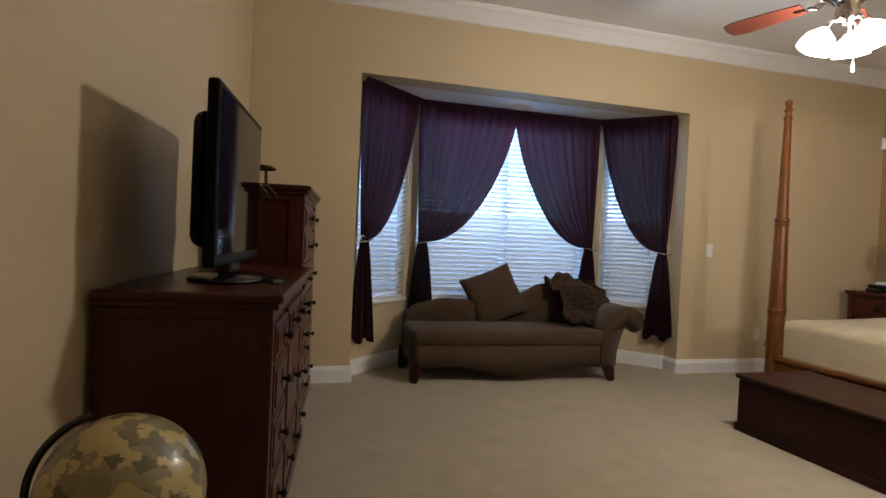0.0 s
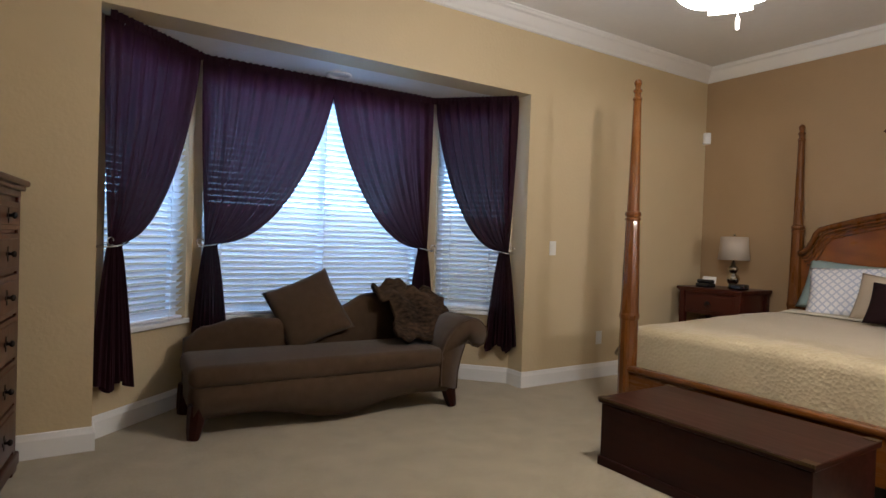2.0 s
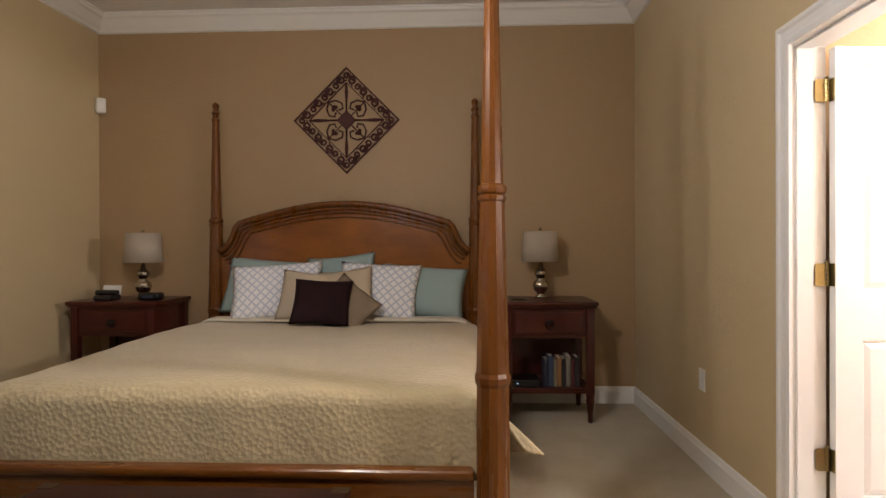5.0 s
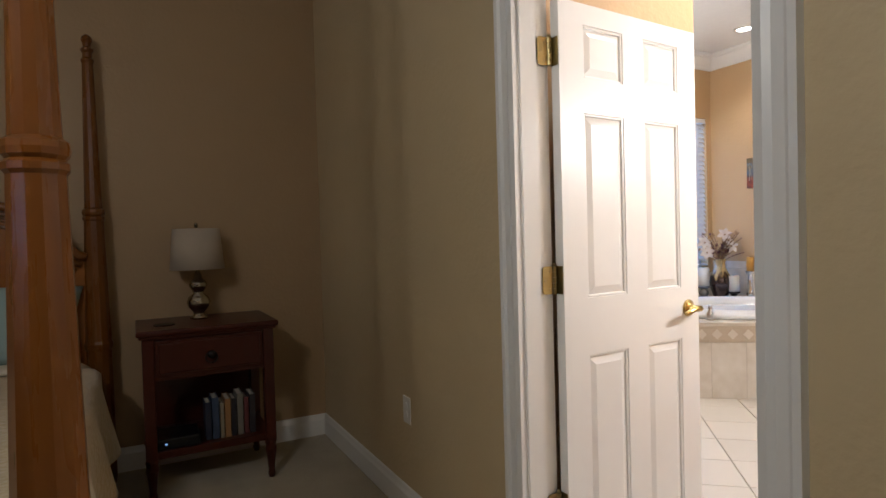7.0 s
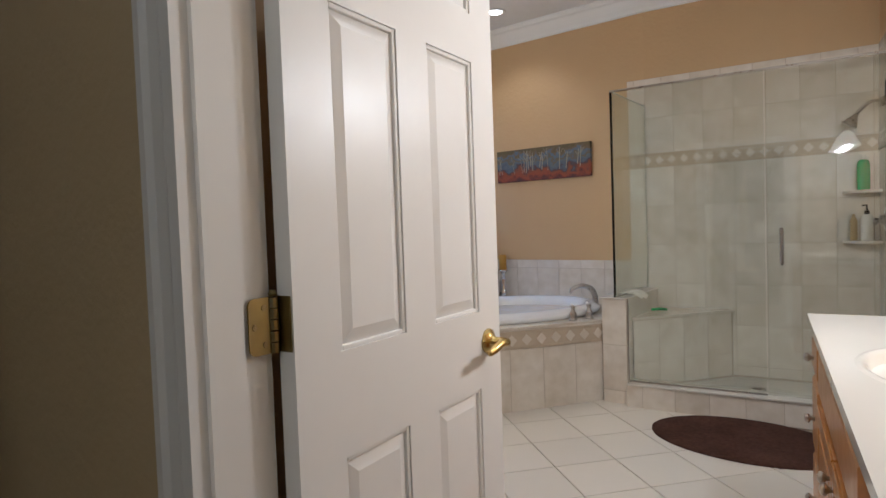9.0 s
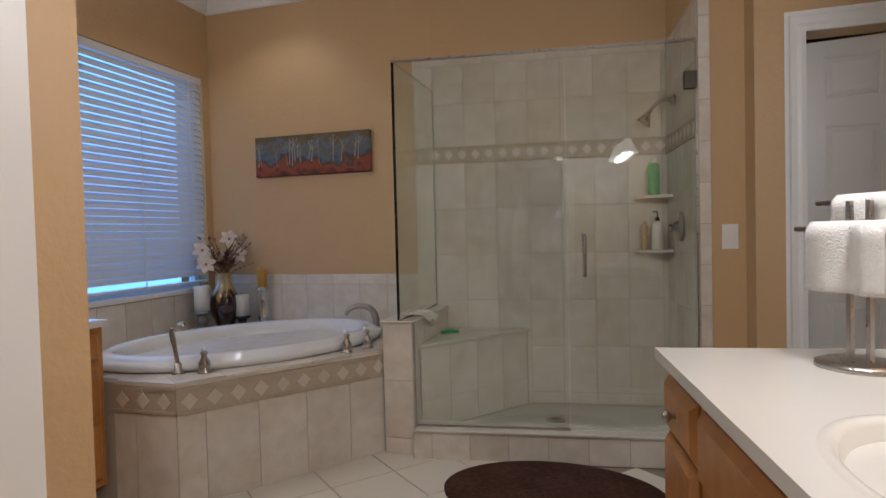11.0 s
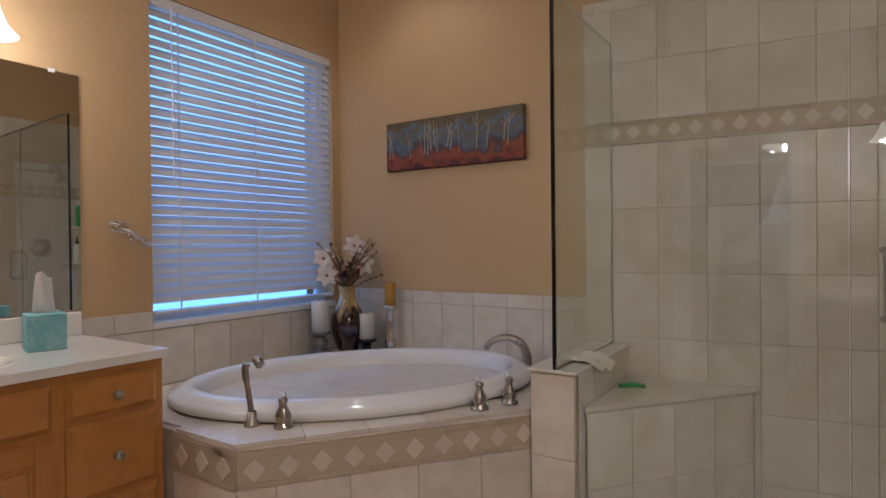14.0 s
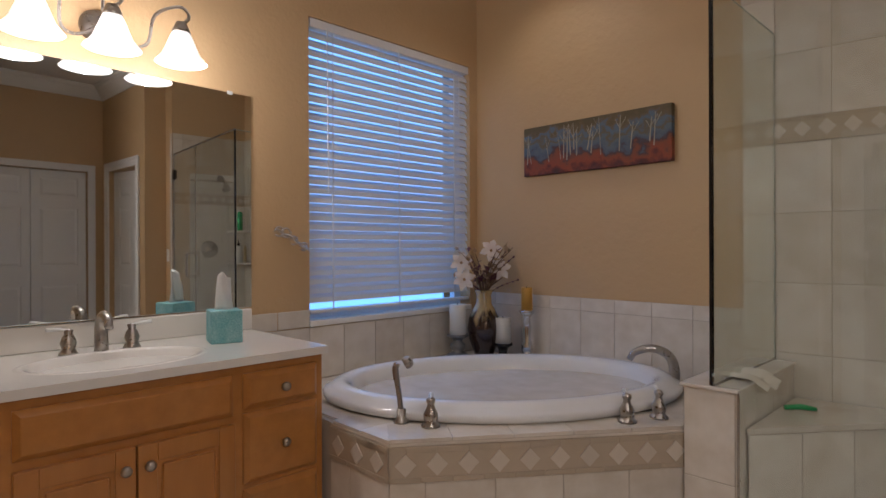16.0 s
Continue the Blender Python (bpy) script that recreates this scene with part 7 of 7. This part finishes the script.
def vanity_cabinet(m, w, d, z, label, drawers, doors, false_front):
    c = thing("vanity_cabinet", m, label, "vanity")
    h = z - 0.029
    part("carcase", boxes([(0.01, -d + 0.03, 0.09, w - 0.01, -0.005, h)]), OAK_V, c)
    part("toe_kick", box(0.02, -d + 0.09, 0, w - 0.02, -0.01, 0.09), OAK, c)
    part("face_frame", boxes([(0.008, -d + 0.012, 0.09, w - 0.008, -d + 0.03, h)], 0.002), OAK, c)
    y = -d + 0.012

    def pull(x, zz, parent):
        part("knob", lathe(knob(0.016), 14, Matrix.Translation((x, y - 0.018, zz)) @ OUT), NICKEL, parent, "nickel knob", True)
    for x0, z0, x1, z1 in drawers:
        f = part("drawer_front", bevelled_front(x0, z0, x1, z1, y), OAK, c)
        pull((x0 + x1) / 2, (z0 + z1) / 2, f)
    for x0, z0, x1, z1, side in doors:
        f = part("cabinet_door", raised_door(x0, z0, x1, z1, y), OAK_V, c)
        pull(x1 - 0.03 if side > 0 else x0 + 0.03, z1 - 0.06, f)
    for x0, z0, x1, z1 in false_front:
        part("false_front", bevelled_front(x0, z0, x1, z1, y), OAK, c)
    return c


def sink_faucet(m):
    f = thing("sink_faucet", m, "brushed nickel faucet with white lever handles", "faucet")
    p = curve_points([(0, 0, 0), (0, 0, 0.09), (0, -0.025, 0.125), (0, -0.07, 0.125), (0, -0.10, 0.09)], 5)
    part("spout", tube(p, [0.024 - 0.010 * i / (len(p) - 1) for i in range(len(p))], 12), NICKEL, f, "", True)
    for s in (-1, 1):
        b = part("handle_base", lathe([(0, 0), (0.03, 0), (0.028, 0.01), (0.02, 0.02), (0.026, 0.04), (0.02, 0.06), (0.012, 0.07), (0.016, 0.085), (0, 0.09)], 18, Matrix.Translation((s * 0.10, 0, 0))), NICKEL, f, "", True)
        part("lever", tube([(s * 0.10, 0, 0.082), (s * 0.13, -0.004, 0.09), (s * 0.165, -0.008, 0.092)], [0.005, 0.006, 0.008], 8), WHITEPL, b, "white porcelain lever", True)


# far vanity, along the window wall
ZE, LE = 0.835, 1.92
mE = Matrix.Translation((EB, -0.20, 0)) @ Matrix.Rotation(-math.pi / 2, 4, "Z")


def ly(y):
    return -0.20 - y


vanity_top(mE, LE, 0.625, ZE, ly(-1.49), "white cultured marble vanity top with an oval basin")
vanity_cabinet(mE, LE, 0.605, ZE, "honey maple vanity cabinet with drawers and doors",
               [(ly(-1.80), 0.655, ly(-2.085), 0.775), (ly(-1.80), 0.40, ly(-2.085), 0.64), (ly(-1.80), 0.12, ly(-2.085), 0.385), (ly(-0.90), 0.655, ly(-1.14), 0.775), (ly(-0.90), 0.40, ly(-1.14), 0.64), (ly(-0.90), 0.12, ly(-1.14), 0.385)],
               [(ly(-1.17), 0.12, ly(-1.462), 0.615, 1), (ly(-1.468), 0.12, ly(-1.765), 0.615, -1), (ly(-0.25), 0.12, ly(-0.56), 0.615, 1), (ly(-0.565), 0.12, ly(-0.87), 0.615, -1)],
               [(ly(-1.17), 0.64, ly(-1.765), 0.775), (ly(-0.25), 0.64, ly(-0.87), 0.775)])
sink_faucet(mE @ pose(ly(-1.49), -0.145, ZE))
mr = thing("vanity_mirror", Matrix.Translation((EB, -2.125, 0.935)) @ Matrix.Rotation(radians(-88.35), 4, "Z"), "large frameless mirror above the far vanity", "mirror")
part("mirror_glass", box(-2.3, -0.006, 0, 0, -0.001, 0.945, 0.002, None, 1), material("silvered_glass", (0.88, 0.90, 0.88), 0.015, metal=1.0), mr)
for x in (-0.10, -1.15, -2.20):
    part("clip", boxes([(x - 0.012, -0.009, 0.935, x + 0.012, 0, 0.95), (x - 0.012, -0.009, -0.005, x + 0.012, 0, 0.010)], 0.002), WHITEPL, mr)
TEAL = material("teal_woven_box", (0.10, 0.33, 0.36), 0.6, grain=0.9, scale=160, tint=(0.36, 0.58, 0.58), bump=0.5, bump_scale=160)
tb = thing("tissue_box", mE @ pose(ly(-1.89), -0.25, ZE, 0, 0, -14), "teal woven tissue box with a tissue pulled up", "tissue box")
part("cover", box(-0.058, -0.058, 0, 0.058, 0.058, 0.125, 0.004), TEAL, tb)
tis = grid(8, 10, lambda u, v: (-0.035 + 0.07 * u * (1 - 0.35 * v) + 0.012 * v, 0.012 * math.sin(u * 7 + v * 3), 0.124 + 0.135 * v + 0.012 * math.sin(u * 5) * v))
t_ = part("tissue", tis, thin_cloth("tissue_paper", (0.8, 0.79, 0.76), 0.3), tb, "white paper tissue", True)
thicken(t_, 0.002)
ds = thing("trinket_dish", mE @ pose(ly(-1.10), -0.36, ZE), "small bronze trinket dish on the vanity", "dish")
part("bowl", lathe([(0, 0), (0.03, 0), (0.05, 0.012), (0.062, 0.028), (0.058, 0.028), (0.045, 0.014), (0, 0.006)], 24), BRASS_OLD, ds, "", True)

# sconce bar above the mirror
SHADE_LIT = emitter("lit_bell_glass", (1.0, 0.90, 0.76), 8.0)
BULB_LIT = emitter("lit_bulb", (1.0, 0.93, 0.82), 60.0)
sc = thing("vanity_sconce", Matrix.Translation((EB, -1.52, 2.03)) @ Matrix.Rotation(-math.pi / 2, 4, "Z"), "three-light vanity sconce with bell glass shades, lit", "wall lamp", "vanity sconces")
part("wall_plate", lathe([(0, 0), (0.065, 0), (0.06, 0.015), (0.03, 0.03), (0, 0.032)], 28, OUT @ Matrix.Diagonal((1, 1.0, 1, 1))), NICKEL, sc, "", True)
for k, x in enumerate((-0.235, 0.0, 0.235)):
    side = 1 if x >= 0 else -1
    pts = [(0.0, -0.03, 0), (x * 0.35, -0.06, -0.06), (x * 0.6 + 0.0, -0.10, -0.05), (x * 0.75 - 0.02 * side, -0.14, 0.05), (x + 0.0, -0.17, 0.095), (x + 0.03 * side, -0.185, 0.06), (x, -0.185, 0.02)]
    part("arm", tube(curve_points(pts, 6), 0.006, 8), NICKEL, sc, "", True)
    part("socket", lathe([(0, 0.03), (0.018, 0.03), (0.03, 0.005), (0.034, -0.01), (0, -0.01)], 18, Matrix.Translation((x, -0.185, 0))), NICKEL, sc, "", True)
    s = part("shade", lathe([(0.03, -0.008), (0.038, -0.025), (0.052, -0.06), (0.066, -0.095), (0.086, -0.118), (0.092, -0.124)], 28, Matrix.Translation((x, -0.185, 0))), SHADE_LIT, sc, "glowing bell glass shade", True)
    s.visible_shadow = False
    b_ = part("bulb", lathe([(0, -0.012), (0.012, -0.012), (0.014, -0.04), (0.028, -0.07), (0.031, -0.09), (0.024, -0.112), (0, -0.122)], 16, Matrix.Translation((x, -0.185, 0))), BULB_LIT, sc, "lit frosted bulb", True)
    b_.visible_shadow = False
copy_thing(sc, Matrix.Translation((BW - 0.055, -1.17, 1.90)) @ Matrix.Rotation(math.pi / 2 + radians(5.4), 4, "Z"))
# scroll towel hook beside the window
tr = thing("scroll_hook", pose(EB - 0.004, -2.30, 1.235, 0, 0, 0), "silver scroll curtain hook on the wall", "hook")
bm = bmesh.new()
add_tube(bm, curve_points([(0, 0.06, 0.06), (-0.02, 0.03, 0.03), (-0.04, 0.0, 0.02), (-0.05, -0.04, -0.02), (-0.05, -0.09, -0.045)], 4), 0.007, 8)
for cy, cz, r_ in ((0.055, 0.04, 0.022), (0.02, 0.035, 0.022), (-0.07, -0.03, 0.018), (-0.02, 0.0, 0.02)):
    add_tube(bm, [(-0.03, cy + r_ * math.cos(a), cz + r_ * math.sin(a)) for a in np.linspace(0, 5.6, 14)], 0.0045, 6)
add_tube(bm, [(0.0, 0.02, 0.02), (-0.04, 0.0, 0.02)], 0.006, 8)
part("scroll", bm, CHROME, tr, "", True)

# near vanity
ZW, LWN = 0.873, 1.60
mW = Matrix.Translation((3.745, -1.665, 0)) @ Matrix.Rotation(math.pi / 2 + radians(7.6), 4, "Z") @ Matrix.Translation((0, 0.578, 0))
vanity_top(mW, LWN, 0.585, ZW, 0.82, "white cultured marble vanity top by the door")
vanity_cabinet(mW, LWN, 0.565, ZW, "honey maple vanity cabinet beside the doorway",
               [(0.03, 0.68, 0.30, 0.81), (0.03, 0.40, 0.30, 0.665), (0.03, 0.12, 0.30, 0.385)],
               [(0.33, 0.12, 0.81, 0.63, 1), (0.82, 0.12, 1.30, 0.63, -1)],
               [(0.33, 0.66, 1.30, 0.81)])
TOWEL = material("white_terry", (0.74, 0.72, 0.68), 0.95, grain=0.4, scale=80, bump=1.0, bump_scale=220, sheen=0.4)
ts = thing("towel_stand", mW @ pose(0.20, -0.20, ZW, 0, 0, 20), "brushed nickel towel stand with bars", "towel stand")
part("base", lathe([(0, 0), (0.085, 0), (0.085, 0.010), (0.06, 0.016), (0, 0.018)], 28), NICKEL, ts, "", True)
part("post", boxes([(-0.03, -0.006, 0.015, -0.018, 0.006, 0.36), (0.018, -0.006, 0.015, 0.03, 0.006, 0.36)], 0.002), NICKEL, ts)
bm = tube([(-0.14, -0.03, 0.30), (0.14, -0.03, 0.30)], 0.006, 8)
add_tube(bm, [(-0.14, 0.03, 0.36), (0.14, 0.03, 0.36)], 0.006, 8)
part("bars", bm, NICKEL, ts, "", True)


def hung_towel(m, w, drop, z, y, label):
    def fn(u, v):
        s = v * 2 - 1
        side = 1 if s > 0 else -1
        return (-w / 2 + w * u, y + side * (0.014 + 0.008 * math.sin(u * 9)) * min(1, abs(s) * 8) + 0.004 * math.sin(u * 14), z + 0.012 - drop * abs(s) ** 1.05)
    ob = solid("hand_towel", grid(18, 24, fn), TOWEL, label, "towel", m, True, "towels on the stand")
    thicken(ob, 0.010)


hung_towel(ts.matrix_world, 0.19, 0.15, 0.30, -0.03, "white folded terry hand towel on the stand")
hung_towel(ts.matrix_world, 0.17, 0.13, 0.36, 0.03, "white folded terry hand towel on the stand")
sink_faucet(mW @ pose(0.82, -0.13, ZW))

# rug
RUG = material("dark_brown_shag", (0.085, 0.040, 0.028), 0.95, grain=1.0, scale=45, tint=(0.03, 0.014, 0.010), bump=1.0, bump_scale=160, spec=0.1)
n_ = 64
bm = bmesh.new()
rr = [[bm.verts.new((4.13 + 0.50 * k * math.cos(2 * math.pi * i / n_), -2.66 + 0.34 * k * math.sin(2 * math.pi * i / n_), z + 0.002 * noise.noise(Vector((i, k * 9, 0))))) for i in range(n_)] for k, z in ((1.0, 0.001), (1.0, 0.012), (0.97, 0.018), (0.85, 0.019), (0.6, 0.019), (0.3, 0.019))]
for a, b in zip(rr, rr[1:]):
    for i in range(n_):
        bm.faces.new((a[i], a[(i + 1) % n_], b[(i + 1) % n_], b[i]))
bm.faces.new(rr[-1])
bmesh.ops.recalc_face_normals(bm, faces=bm.faces[:])
solid("bath_rug", bm, RUG, "dark brown oval shag bath rug on the tiles", "rug", smooth=True)

# ceiling can over the tub, and the added fill's fitting near the door
for x, y in ((5.97, -3.18), (4.05, -0.85)):
    cn = thing("ceiling_downlight", pose(x, y, HB), "lit white recessed downlight, the one near the door added as fill", "ceiling light", "bathroom downlights")
    part("trim_ring", lathe([(0.055, -0.001), (0.085, -0.001), (0.08, -0.008), (0.06, -0.006), (0.055, -0.001)], 32), WHITEPL, cn, "", True)
    g_ = part("lens", lathe([(0, -0.003), (0.056, -0.003)], 28), emitter("lit_lens", (1.0, 0.94, 0.85), 30.0), cn)
    g_.visible_shadow = False

# ---- the pieces of floors and walls ----
floor_bath = bpy.data.objects["floor_bathroom"]
for x, y in FLOOR_TILES:
    if y > 0.09:
        # tiles at the doorway are cut along the wall
        c = [Vector((x, y)) + ax * (sx * (TS / 2 - 0.003)) + ay * (sy * (TS / 2 - 0.003)) for sx, sy in ((-1, -1), (1, -1), (1, 1), (-1, 1))]
        cut, edge = [], 0.31
        for p, q2 in zip(c, c[1:] + c[:1]):
            if p.y <= edge:
                cut.append(p)
            if (p.y <= edge) != (q2.y <= edge):
                k = (edge - p.y) / (q2.y - p.y)
                cut.append(p + (q2 - p) * k)
        if len(cut) > 2:
            part("tile", prism([(p.x, p.y) for p in cut], -0.010, 0.004), TILE, floor_bath)
        continue
    o = new("tile", tile_me)
    o.parent = floor_bath
    o.matrix_basis = Matrix.Translation((x, y, 0.004)) @ Matrix.Rotation(ang, 4, "Z")
for holder, me, m in TILES:
    o = new("tile", me)
    o.parent = holder
    o.matrix_basis = holder.matrix_world.inverted() @ m
